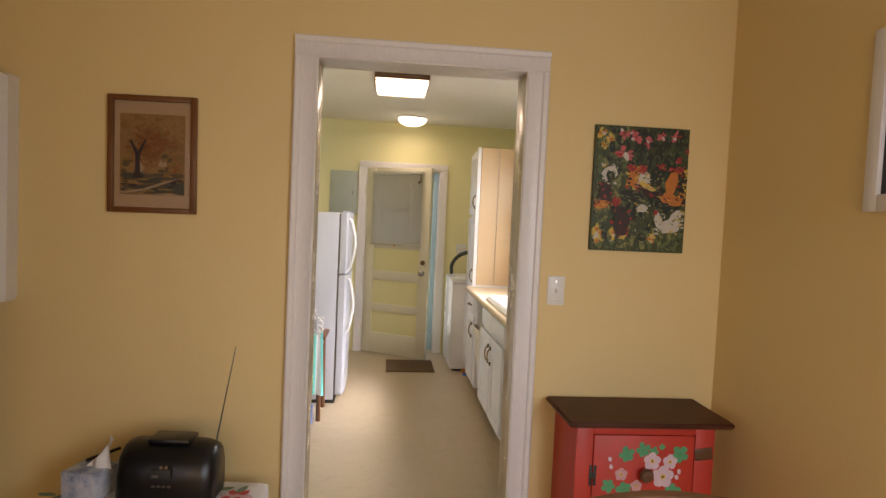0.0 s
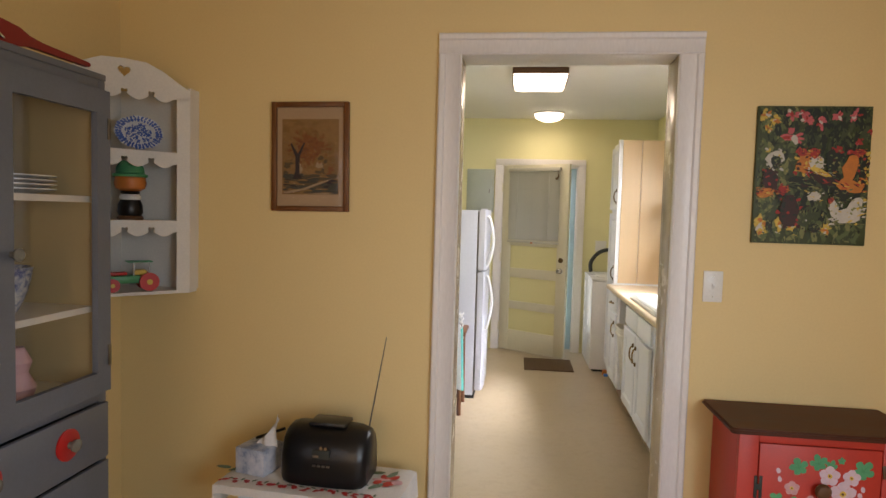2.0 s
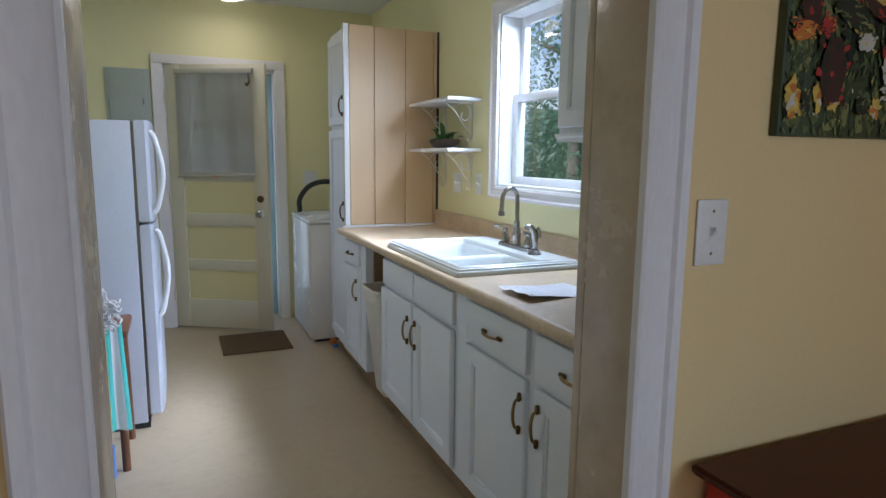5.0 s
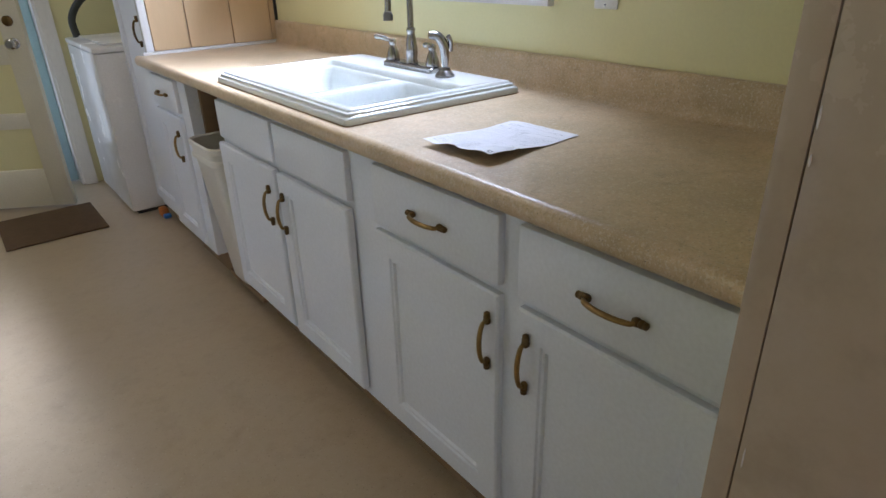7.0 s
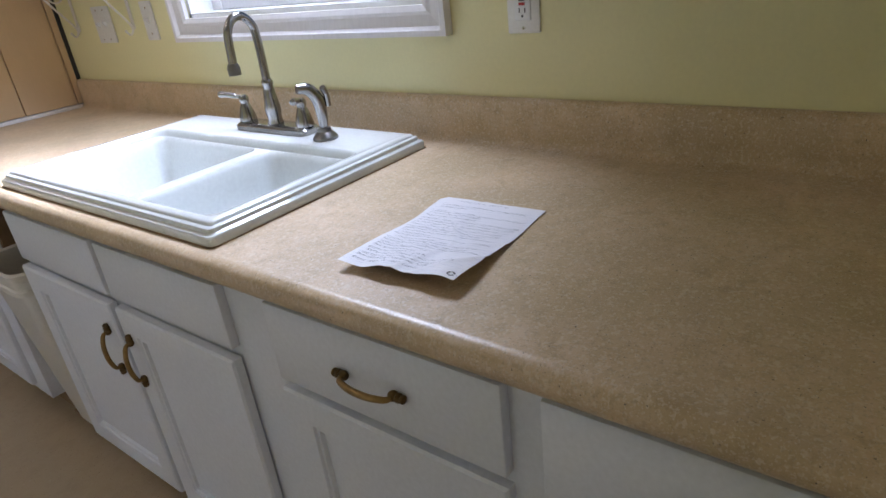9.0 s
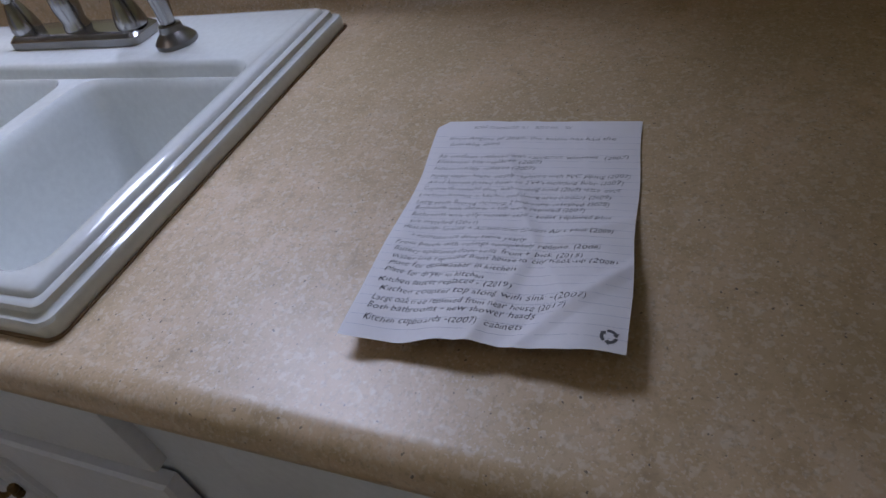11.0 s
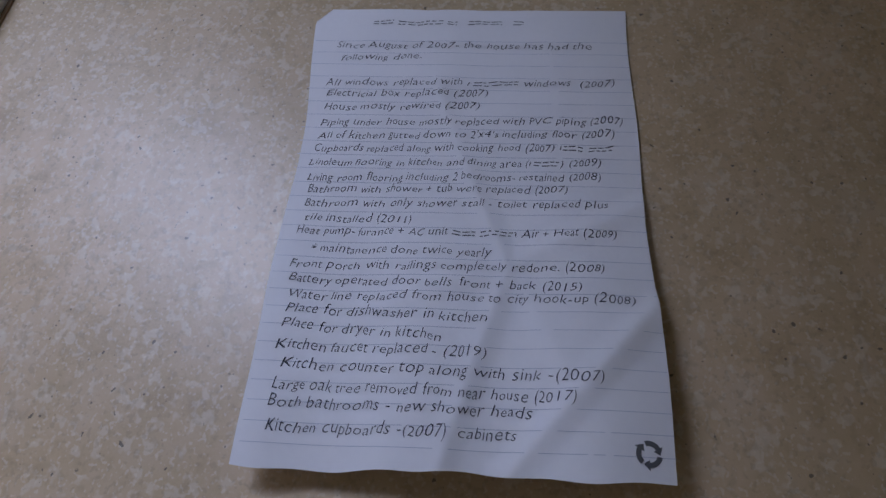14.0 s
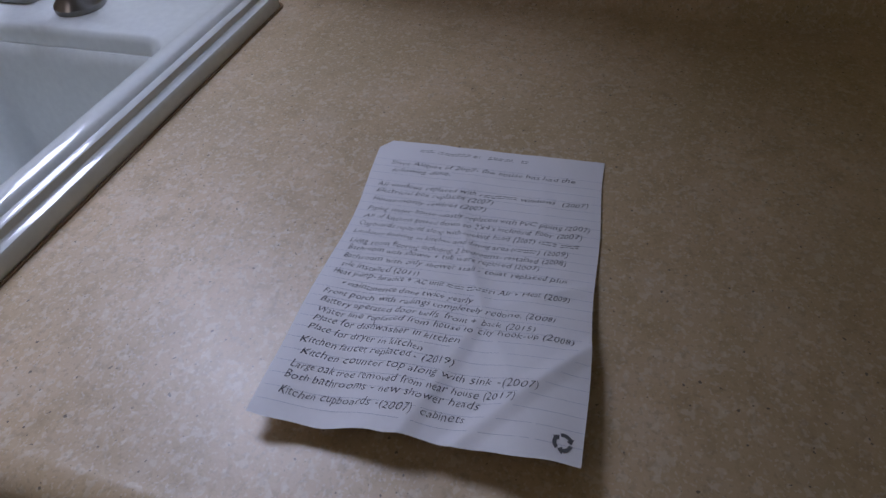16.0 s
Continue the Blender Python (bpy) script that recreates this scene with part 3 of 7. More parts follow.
def counter():
    top = 0.91
    t = thing("countertop", pose(0.9, 1.5, 0.872), "beige-brown mottled laminate countertop with rounded front and backsplash", "countertop")
    # section in (x, z), front lip to splash
    front = [(0.618, 0.872), (0.598, 0.872), (0.590, 0.875), (0.585, 0.882), (0.583, 0.892), (0.585, 0.902), (0.591, 0.9095), (0.600, 0.9125), (0.609, 0.9118), (0.619, top)]
    back = [(1.205, top), (1.222, 0.913), (1.229, 0.922), (1.230, 0.94), (1.230, 0.995), (1.234, 1.004), (1.243, 1.008), (1.2495, 1.008), (1.2495, 0.872)]
    bm = B()
    prism(bm, front + back, "y", 0.168, 1.225)
    prism(bm, front + back, "y", 1.995, 2.884)
    prism(bm, front + [(0.645, top), (0.645, 0.872)], "y", 1.225, 1.995)
    prism(bm, [(1.155, 0.872), (1.155, top)] + back, "y", 1.225, 1.995)
    part("top", bm, M["counter"], t, smooth=50)
    part("caulk", box(B(), 0.62, 1.22, 2.868, 2.884, 0.909, 0.922, 0.004), M["white_gloss"], t, "white caulk bead")


counter()


def sink():
    x0, x1, y0, y1 = 0.622, 1.176, 1.198, 2.018
    t = thing("sink", pose(0.9, 1.6, 0.91), "white enamelled double-bowl drop-in sink with stepped rim", "sink")
    bm = B()
    steps = [(0.000, 0.9105), (0.000, 0.924), (0.002, 0.927), (0.006, 0.928), (0.009, 0.930), (0.010, 0.936), (0.013, 0.938), (0.017, 0.938), (0.019, 0.942), (0.022, 0.944), (0.028, 0.945)]
    rings = [ring(bm, rrect(x0 + i, x1 - i, y0 + i, y1 - i, max(0.013 - i * 0.3, 0.006)), z) for i, z in steps]
    for a, b in zip(rings, rings[1:]):
        ring_join(bm, a, b)
    deck = list(rings[-1])
    loops = [deck]
    # the opening in the deck, with the lower saddle between the bowls
    mouth = [ring(bm, rrect(0.656 + i, 1.018 - i, 1.234 + i, 1.982 - i, 0.030), z) for i, z in ((0.0, 0.945), (0.003, 0.943), (0.006, 0.937), (0.009, 0.925))]
    for p, q in zip(mouth, mouth[1:]):
        ring_join(bm, p, q)
    loops.append(mouth[0])
    saddle = [mouth[-1]]
    for a, b in ((1.245, 1.525), (1.555, 1.971)):
        prof = [(0.0, 0.925), (0.003, 0.922), (0.008, 0.912), (0.014, 0.88), (0.026, 0.80), (0.045, 0.765), (0.075, 0.755)]
        rr = [ring(bm, rrect(0.667 + i, 1.007 - i, a + i, b - i, max(0.030 - i * 0.1, 0.025)), z) for i, z in prof]
        for p, q in zip(rr, rr[1:]):
            ring_join(bm, p, q)
        bm.faces.new(rr[-1])
        saddle.append(rr[0])
    for group in (loops, saddle):
        es = []
        for lp in group:
            for i in range(len(lp)):
                es.append(bm.edges.get((lp[i], lp[(i + 1) % len(lp)])))
        bmesh.ops.triangle_fill(bm, use_beauty=True, use_dissolve=True, edges=es)
    part("basin", bm, M["porcelain"], t, smooth=35)
    for yc in (1.386, 1.762):
        part("drain", lathe(B(), [(0.045, 0.7555), (0.045, 0.758), (0.035, 0.759), (0.03, 0.7565), (0.004, 0.7565)], (0.845, yc, 0)), M["steel"], t, "steel drain")
    bm = B()
    rr = [ring(bm, rrect(x0 + i, x1 - i, y0 + i, y1 - i, 0.014), z) for i, z in ((-0.003, 0.909), (-0.003, 0.9115), (0.004, 0.9115), (0.004, 0.909))]
    for a, b in zip(rr, rr[1:] + rr[:1]):
        ring_join(bm, a, b)
    part("caulk", bm, M["raw_board"], t, "brown aged sealant line")


sink()


def faucet():
    xc, yc, z = 1.088, 1.582, 0.9445
    t = thing("faucet", pose(xc, yc, z), "brushed steel gooseneck faucet with two lever handles", "faucet")
    bm = B()
    o = [(0, 0), (0, 0.012), (0.006, 0.018), (0.012, 0.019)]
    rings = [ring(bm, rrect(xc - 0.030 + i, xc + 0.030 - i, yc - 0.126 + i, yc + 0.126 - i, 0.014), z + h) for i, h in o]
    for a, b in zip(rings, rings[1:]):
        ring_join(bm, a, b)
    bm.faces.new(rings[0])
    bm.faces.new(rings[-1])
    part("base_plate", bm, M["steel"], t)
    part("neck", lathe(B(), [(0.019, 0.018), (0.019, 0.022), (0.0165, 0.030), (0.0190, 0.048), (0.0188, 0.060), (0.0140, 0.092), (0.0118, 0.108), (0.0138, 0.112), (0.0138, 0.116), (0.0112, 0.122)], (xc, yc, z)), M["steel"], t)
    arc = [(0, 0.118), (0, 0.19)]
    for k in range(1, 10):
        a = math.pi * k / 9
        arc.append((0.038 - 0.038 * math.cos(a), 0.214 + 0.052 * math.sin(a)))
    arc += [(0.0775, 0.185), (0.079, 0.168)]
    d = Vector((-1.0, 0.02, 0)).normalized()
    pts = smooth_path([Vector((xc, yc, z)) + d * a + Vector((0, 0, h)) for a, h in arc], 3)
    sp = part("spout", tube(B(), pts, 0.0095, 14), M["steel"], t)
    e = Vector(pts[-1])
    part("nozzle", lathe(B(), [(0.009, -0.022), (0.014, -0.021), (0.0145, -0.006), (0.012, 0.001), (0.0105, 0.004)], e), M["steel_dark"], sp)
    for s in (-1, 1):
        c = (xc, yc + s * 0.104, z)
        h = part("handle", lathe(B(), [(0.021, 0.018), (0.0215, 0.024), (0.0185, 0.038), (0.0125, 0.056), (0.0095, 0.062), (0.012, 0.068), (0.012, 0.076), (0.008, 0.082)], c), M["steel"], t)
        a = Vector((c[0], c[1], z + 0.076))
        out = Vector((-0.45, s * 1.0 if s > 0 else 0.9, 0)).normalized() if s > 0 else Vector((-0.8, -0.55, 0)).normalized()
        lv = [a + out * q + Vector((0, 0, hh)) for q, hh in ((0.0, 0), (0.018, 0.003), (0.038, 0.008), (0.058, 0.010), (0.066, 0.009))]
        part("lever", tube(B(), smooth_path(lv, 3), [0.005] * 4 + [0.0065] * 4 + [0.0075] * 4 + [0.0035], 10), M["steel"], h)
    t2 = thing("sink_sprayer", pose(1.066, 1.392, z), "brushed steel pull-out side sprayer", "sprayer")
    part("collar", lathe(B(), [(0.028, 0), (0.028, 0.006), (0.021, 0.014), (0.016, 0.018), (0.015, 0.026)], (1.066, 1.392, z)), M["steel_dark"], t2)
    pts = smooth_path([(1.066, 1.392, z + 0.026), (1.067, 1.391, z + 0.06), (1.064, 1.394, z + 0.09), (1.050, 1.402, z + 0.112), (1.028, 1.412, z + 0.116)], 5)
    n = len(pts)
    part("wand", tube(B(), pts, [0.0095 + 0.0045 * math.sin(math.pi * i / n) for i in range(n)], 14), M["steel"], t2)
    part("trigger", tube(B(), smooth_path([(1.072, 1.380, z + 0.112), (1.082, 1.383, z + 0.095), (1.084, 1.385, z + 0.07)], 4), 0.007, 8), M["steel"], t2)


faucet()


# ---- kitchen: pantry, shelves, upper cabinet ----
def pantry():
    y0, y1, zt = 2.890, 3.36, 2.11
    t = thing("pantry_cabinet", pose(0.95, 3.1, 0), "tall white pantry cabinet with peach panelled side", "pantry cabinet")
    part("body", box(B(), 0.672, 1.24, y0 + 0.012, y1, 0.10, zt), M["white_cabinet"], t, smooth=0)
    part("toe_kick", box(B(), 0.72, 1.22, y0 + 0.014, y1 - 0.01, 0.0, 0.10), M["raw_board"], t, smooth=0)
    # side boards with v-grooves between them
    xs = [0.672, 0.828, 1.026, 1.212, 1.249]
    for a, b in zip(xs, xs[1:]):
        part("side_board", box(B(), a + 0.0015, b - 0.0015, y0 - 0.001, y0 + 0.0115, 0.922, zt, 0.002, 1), M["peach_panel"], t, "peach-brown wood-grain panel")
    part("side_board", box(B(), 0.672, 1.24, y0 - 0.001, y0 + 0.0115, 0.10, 0.868), M["white_cabinet"], t)
    part("edge_strip", box(B(), 0.640, 0.671, y0 - 0.002, y0 + 0.03, 0.912, zt + 0.004, 0.003), M["white_gloss"], t, "white edge strip")
    part("corner_strip", box(B(), 1.236, 1.2495, y0 - 0.006, y0 - 0.0015, 1.008, zt), M["dark_gap"], t, "dark gap strip at the wall")
    d1 = shaker_door(t, y0 + 0.036, y1 - 0.01, 1.535, zt - 0.03, x=0.650, rail=0.05)
    d2 = shaker_door(t, y0 + 0.036, y1 - 0.01, 0.15, 1.505, x=0.650, rail=0.05)
    bail_pull(d1, (0.650, y0 + 0.075, 1.645), (0, 0, 1), (-1, 0, 0), mat="brass_dark")
    bail_pull(d2, (0.650, y0 + 0.075, 1.00), (0, 0, 1), (-1, 0, 0), mat="brass_dark")


pantry()


def scroll_bracket(name, x, y, zt, s=1.0):
    """A wrought scroll bracket under a shelf, against the wall at x."""
    t = thing(name, pose(x, y, zt), "white wrought-iron scroll shelf bracket", "shelf bracket", "shelf brackets")
    part("arm", box(B(), x - 0.17, x - 0.001, y - 0.005, y + 0.005, zt - 0.006, zt - 0.0005), M["shelf_white"], t)
    part("upright", box(B(), x - 0.007, x - 0.001, y - 0.005, y + 0.005, zt - 0.20, zt - 0.006), M["shelf_white"], t)
    pts = []
    for k in range(28):
        a = 0.25 * k
        r = 0.010 + 0.0022 * k
        pts.append((x - 0.055 + r * math.cos(a + 2.2) * 0.8, y, zt - 0.068 + r * math.sin(a + 2.2)))
    part("scroll", tube(B(), pts, 0.0032, 6), M["shelf_white"], t)
    pts = smooth_path([(x - 0.16, y, zt - 0.012), (x - 0.11, y, zt - 0.05), (x - 0.06, y, zt - 0.12), (x - 0.01, y, zt - 0.19), (x - 0.02, y, zt - 0.215), (x - 0.035, y, zt - 0.20)], 4)
    part("brace", tube(B(), pts, 0.0035, 6), M["shelf_white"], t)


def wall_shelf(z):
    single("wall_shelf", box(B(), 1.045, 1.249, 2.27, 2.875, z - 0.018, z, 0.003), M["white_gloss"], "small white painted wall shelf on scroll brackets", "shelf", group="wall shelves")
    for y in (2.39, 2.76):
        scroll_bracket("shelf_bracket", 1.2495, y, z - 0.018)


for z in (1.392, 1.665):
    wall_shelf(z)


def leaf_blade(bm, base, d, length, width, droop):
    """A thin curved leaf with a fold along its middle."""
    base, d = Vector(base), Vector(d).normalized()
    side = d.cross(Vector((0, 0, 1)))
    side = side.normalized() if side.length > 1e-3 else Vector((1, 0, 0))
    rows = []
    for i in range(6):
        t = i / 5
        p = base + d * length * t - Vector((0, 0, droop * t * t * length))
        w = width * math.sin(math.pi * min(0.98, 0.12 + 0.86 * t)) * 0.5
        rows.append([bm.verts.new(p - side * w + Vector((0, 0, w * 0.3))), bm.verts.new(p), bm.verts.new(p + side * w + Vector((0, 0, w * 0.3)))])
    for a, b in zip(rows, rows[1:]):
        for k in (0, 1):
            bm.faces.new((a[k], a[k + 1], b[k + 1], b[k]))


def potted_plant():
    c = Vector((1.15, 2.56, 1.3925))
    t = thing("potted_plant", Matrix.Translation(c), "green leafy plant in a dark brown oval bowl on the shelf", "plant")
    bm = B()
    rings = []
    for r, h in ((0.035, 0), (0.055, 0.004), (0.075, 0.03), (0.082, 0.05), (0.078, 0.05), (0.070, 0.04)):
        rings.append([bm.verts.new((c.x + r * math.cos(a), c.y + 1.7 * r * math.sin(a), c.z + h)) for a in [2 * math.pi * k / 24 for k in range(24)]])
    for a, b in zip(rings, rings[1:]):
        ring_join(bm, a, b)
    bm.faces.new(rings[0])
    bm.faces.new(rings[-1])
    part("bowl", bm, M["bowl_brown"], t)
    rnd = random.Random(4)
    for i in range(34):
        bm = B()
        a, e = rnd.uniform(0, 6.28), rnd.uniform(0.25, 1.35)
        b = c + Vector((rnd.uniform(-0.04, 0.04), rnd.uniform(-0.09, 0.12), 0.042))
        leaf_blade(bm, b, (math.cos(a) * math.cos(e), math.sin(a) * math.cos(e), math.sin(e)), rnd.uniform(0.06, 0.17), rnd.uniform(0.018, 0.04), rnd.uniform(0.2, 0.8))
        part("leaf", bm, M["house_leaf"], t)


potted_plant()


def upper_cabinet():
    t = thing("wall_cabinet", pose(1.08, 0.6, 1.40), "white wall cabinet with panelled doors beside the window", "wall cabinet")
    part("body", box(B(), 0.940, 1.249, 0.168, 1.050, 1.425, 2.15), M["white_cabinet"], t, smooth=0)
    part("light_rail", prism(B(), [(0.934, 1.400), (0.934, 1.412), (0.926, 1.418), (0.924, 1.428), (0.955, 1.428), (0.955, 1.400)], "y", 0.168, 1.056), M["white_cabinet"], t)
    part("light_rail", box(B(), 0.956, 1.249, 1.036, 1.056, 1.400, 1.4248, 0.002), M["white_cabinet"], t)
    for a, b in ((0.19, 0.60), (0.62, 1.036)):
        shaker_door(t, a, b, 1.448, 2.13, x=0.920, rail=0.055)


upper_cabinet()


# ---- kitchen: appliances ----
def fridge():
    y0, y1, xb, xd, zt = 2.415, 3.125, -1.17, -0.47, 1.495
    t = thing("refrigerator", pose(-0.8, 2.77, 0), "white top-freezer refrigerator with curved handles", "refrigerator")
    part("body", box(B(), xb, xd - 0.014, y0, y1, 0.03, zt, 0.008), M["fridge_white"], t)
    part("base_grille", box(B(), xb + 0.05, xd - 0.005, y0 + 0.01, y1 - 0.01, 0.003, 0.05), M["dark_gap"], t, "black base grille")
    part("gasket", box(B(), xd - 0.014, xd, y0 + 0.008, y1 - 0.008, 0.065, zt - 0.006), M["steel_dark"], t, "grey door gasket")

    def door(nm, a, b):
        bm = B()
        prof = [(xd, y0), (xd + 0.045, y0), (xd + 0.058, y0 + 0.02), (xd + 0.066, y0 + 0.15), (xd + 0.066, y1 - 0.15), (xd + 0.058, y1 - 0.02), (xd + 0.045, y1), (xd, y1)]
        prism(bm, prof, "z", a, b)
        bmesh.ops.bevel(bm, geom=[e for e in bm.edges if abs(e.verts[0].co.z - e.verts[1].co.z) < 1e-5], offset=0.006, segments=2, affect="EDGES")
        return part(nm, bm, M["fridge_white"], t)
    lo, hi = door("fridge_door", 0.07, 1.012), door("freezer_door", 1.022, zt + 0.004)
    for d, a, b in ((hi, 1.06, 1.45), (lo, 0.56, 0.985)):
        pts = smooth_path([(xd + 0.062, y0 + 0.05, a), (xd + 0.085, y0 + 0.05, a + 0.04), (xd + 0.112, y0 + 0.05, (a + b) / 2), (xd + 0.085, y0 + 0.05, b - 0.04), (xd + 0.062, y0 + 0.05, b)], 5)
        part("door_handle", tube(B(), pts, 0.013, 10), M["white_gloss"], d)
    part("hinge_cover", box(B(), xd - 0.03, xd + 0.03, y1 - 0.09, y1 - 0.02, zt + 0.005, zt + 0.02, 0.004), M["fridge_white"], t)


fridge()


def washer():
    x0, x1, y0, y1, zt = 0.545, 1.22, 3.535, 4.24, 0.862
    t = thing("washing_machine", pose(0.9, 3.9, 0), "white top-loading washing machine in the corner", "washing machine")
    part("cabinet", box(B(), x0, x1, y0, y1, 0.02, zt, 0.012), M["white_gloss"], t)
    part("top_panel", box(B(), x0 - 0.004, x1 + 0.004, y0 - 0.004, y1 + 0.004, zt + 0.001, zt + 0.03, 0.010), M["white_gloss"], t)
    part("lid", box(B(), x0 + 0.06, x1 - 0.18, y0 + 0.05, y1 - 0.05, zt + 0.031, zt + 0.04, 0.004), M["white_gloss"], t)
    part("base", box(B(), x0 + 0.03, x1 - 0.03, y0 + 0.02, y1 - 0.02, 0.0, 0.02), M["dark_gap"], t, smooth=0)
    pts = smooth_path([(0.60, 4.20, zt + 0.031), (0.60, 4.20, 1.0), (0.68, 4.20, 1.10), (0.80, 4.20, 1.135), (0.95, 4.20, 1.11), (1.05, 4.20, 1.0), (1.07, 4.20, zt + 0.031)], 6)
    hose = single("drain_hose", tube(B(), pts, 0.02, 12), M["rubber"], "black rubber hose looped above the washing machine", "hose")


washer()


def ceiling_lights():
    t = thing("ceiling_light", pose(-0.05, 2.2, ZC), "lit square ceiling light with wooden rim and white shade", "ceiling light")
    x0, x1, y0, y1 = -0.245, 0.145, 2.0, 2.385
    part("mounting_plate", box(B(), x0, x1, y0, y1, ZC - 0.044, ZC - 0.001, 0.003), M["walnut"], t, "dark brown wooden rim")
    bm = B()
    a = [(x0 + 0.006, y0 + 0.006, x1 - 0.006, y1 - 0.006, ZC - 0.045), (x0 + 0.006, y0 + 0.006, x1 - 0.006, y1 - 0.006, ZC - 0.06), (x0 + 0.02, y0 + 0.02, x1 - 0.02, y1 - 0.02, ZC - 0.098), (x0 + 0.04, y0 + 0.04, x1 - 0.04, y1 - 0.04, ZC - 0.104)]
    rings = [ring(bm, rrect(p[0], p[2], p[1], p[3], 0.02, 4), p[4]) for p in a]
    for p, q in zip(rings, rings[1:]):
        ring_join(bm, p, q)
    bm.faces.new(rings[0])
    bm.faces.new(rings[-1])
    part("shade", bm, M["lamp_glow"], t, "glowing white glass shade")
    part("trim_band", box(B(), x0 - 0.002, x1 + 0.002, y0 - 0.002, y1 + 0.002, ZC - 0.062, ZC - 0.058), M["walnut"], t)
    t = thing("ceiling_light", pose(0.1, 3.95, ZC), "lit round white dome ceiling light", "ceiling light")
    part("rim", lathe(B(), [(0.10, -0.001), (0.15, -0.002), (0.152, -0.012), (0.148, -0.016)][::-1], (0.1, 3.95, ZC)), M["white_gloss"], t)
    part("shade", lathe(B(), [(0.147, -0.0165), (0.14, -0.04), (0.115, -0.065), (0.07, -0.083), (0.02, -0.09)][::-1], (0.1, 3.95, ZC), 32), M["lamp_glow"], t, "glowing white glass dome")


ceiling_lights()


# ---- kitchen: back door ----
def back_door():
    t = thing("door_casing", pose(0.045, YF, 0), "white painted casing of the back door", "door casing", kind="structure")
    w = 0.068
    for s, x in ((-1, -0.365), (1, 0.455)):
        part("casing", prism(B(), [(x + s * a, YF - b) for a, b in ((-0.004, 0), (-0.004, 0.018), (w, 0.022), (w, 0))], "z", 0, 2.005), M["trim_paint"], t)
        x0, x1 = sorted((x, x - s * 0.018))
        part("jamb", box(B(), x0, x1, YF + 0.001, YF + 0.149, 0, 1.995), M["trim_paint"], t)
    part("casing", box(B(), -0.365 - w, 0.455 + w, YF - 0.022, YF, 2.006, 2.07, 0.002), M["trim_paint"], t)
    part("jamb", box(B(), -0.365, 0.455, YF + 0.001, YF + 0.149, 1.985, 2.004), M["trim_paint"], t)

    # the door leaf stands open into the kitchen, hinged at its far side
    d = thing("door_2", pose(-0.345, YF - 0.006, 0.012, 0, 0, -30.5), "cream half-glazed panelled back door standing ajar", "door", kind="structure")
    W, H, T = 0.775, 1.985, 0.04
    rails = [(0.0, 0.22), (0.45, 0.535), (0.79, 0.89), (1.13, 1.20), (1.93, H)]
    for i, x in enumerate((0, W - 0.11)):
        part("stile", box(B(), x, x + 0.11, 0, T, 0, H, 0.002), M["door_cream"], d, local=True)
    for a, b in rails:
        part("rail", box(B(), 0.1105, W - 0.1105, 0.001, T - 0.001, a, b, 0.002), M["door_cream"], d, local=True)
    for (a, b), (c, e) in list(zip(rails, rails[1:]))[:3]:
        part("panel", box(B(), 0.105, W - 0.105, 0.014, T - 0.014, b - 0.004, c + 0.004), M["kitchen_paint"], d, "yellow painted inset panel", local=True)
    p = part("pane", box(B(), 0.105, W - 0.105, 0.018, 0.022, 1.195, 1.935), M["pane"], d, local=True, smooth=0)
    p.visible_shadow = False
    for k in (1, 2):
        x = 0.11 + k * (W - 0.22) / 3
        part("glazing_bar", box(B(), x - 0.011, x + 0.011, 0.008, T - 0.008, 1.2, 1.93), M["door_cream"], d, local=True)
    part("glazing_bar", box(B(), 0.111, W - 0.111, 0.009, T - 0.009, 1.555, 1.577), M["door_cream"], d, local=True)
    part("knob", lathe(B(), [(0.028, -0.0005), (0.028, -0.006), (0.011, -0.01), (0.011, -0.03), (0.024, -0.036), (0.027, -0.05), (0.018, -0.06)][::-1], (W - 0.06, 0, 0.895), axis="y"), M["chrome"], d, "steel door knob", local=True)
    part("deadbolt", lathe(B(), [(0.026, -0.0005), (0.026, -0.008), (0.018, -0.014)][::-1], (W - 0.06, 0, 1.005), axis="y"), M["brass_dark"], d, "dark deadbolt", local=True)
    for z in (0.25, 1.0, 1.75):
        part("hinge", lathe(B(), [(0.007, z - 0.045), (0.007, z + 0.045)], (-0.004, -0.005, 0), 8), M["door_cream"], d, local=True)
    tk = pose(-0.345, YF - 0.006, 0.012, 0, 0, -30.5)
    hook = single("door_hook", tube(B(), smooth_path([(0.66, -0.004, 1.94), (0.655, -0.012, 1.90), (0.665, -0.02, 1.86), (0.65, -0.03, 1.83), (0.635, -0.016, 1.845)], 4), 0.008, 8), M["brass_dark"],
                  "dark brown hanging hook on the door", "hook", m=tk)
    b = thing("window_blind", tk, "off-white mini blind lowered over the door glass", "blind")
    part("head_rail", box(B(), 0.085, W - 0.085, -0.034, -0.002, 1.915, 1.95, 0.003), M["blind"], b, local=True)
    n = 50
    sl = B()
    box(sl, 0.09, W - 0.09, -0.0125, 0.0125, -0.0006, 0.0006)
    sl.transform(Matrix.Rotation(radians(37), 4, "X"))
    me = mesh_of("slat", sl, M["blind"], 0)
    for k in range(n):
        o = new("slat", me)
        o.parent = b
        o.matrix_basis = Matrix.Translation((0, -0.019, 1.905 - k * 0.0143))
    part("bottom_rail", box(B(), 0.087, W - 0.087, -0.032, -0.006, 1.165, 1.187, 0.003), M["blind"], b, local=True)
    for x in (0.2, 0.57):
        part("cord", box(B(), x, x + 0.002, -0.034, -0.0325, 1.18, 1.93), M["cloth"], b, local=True)
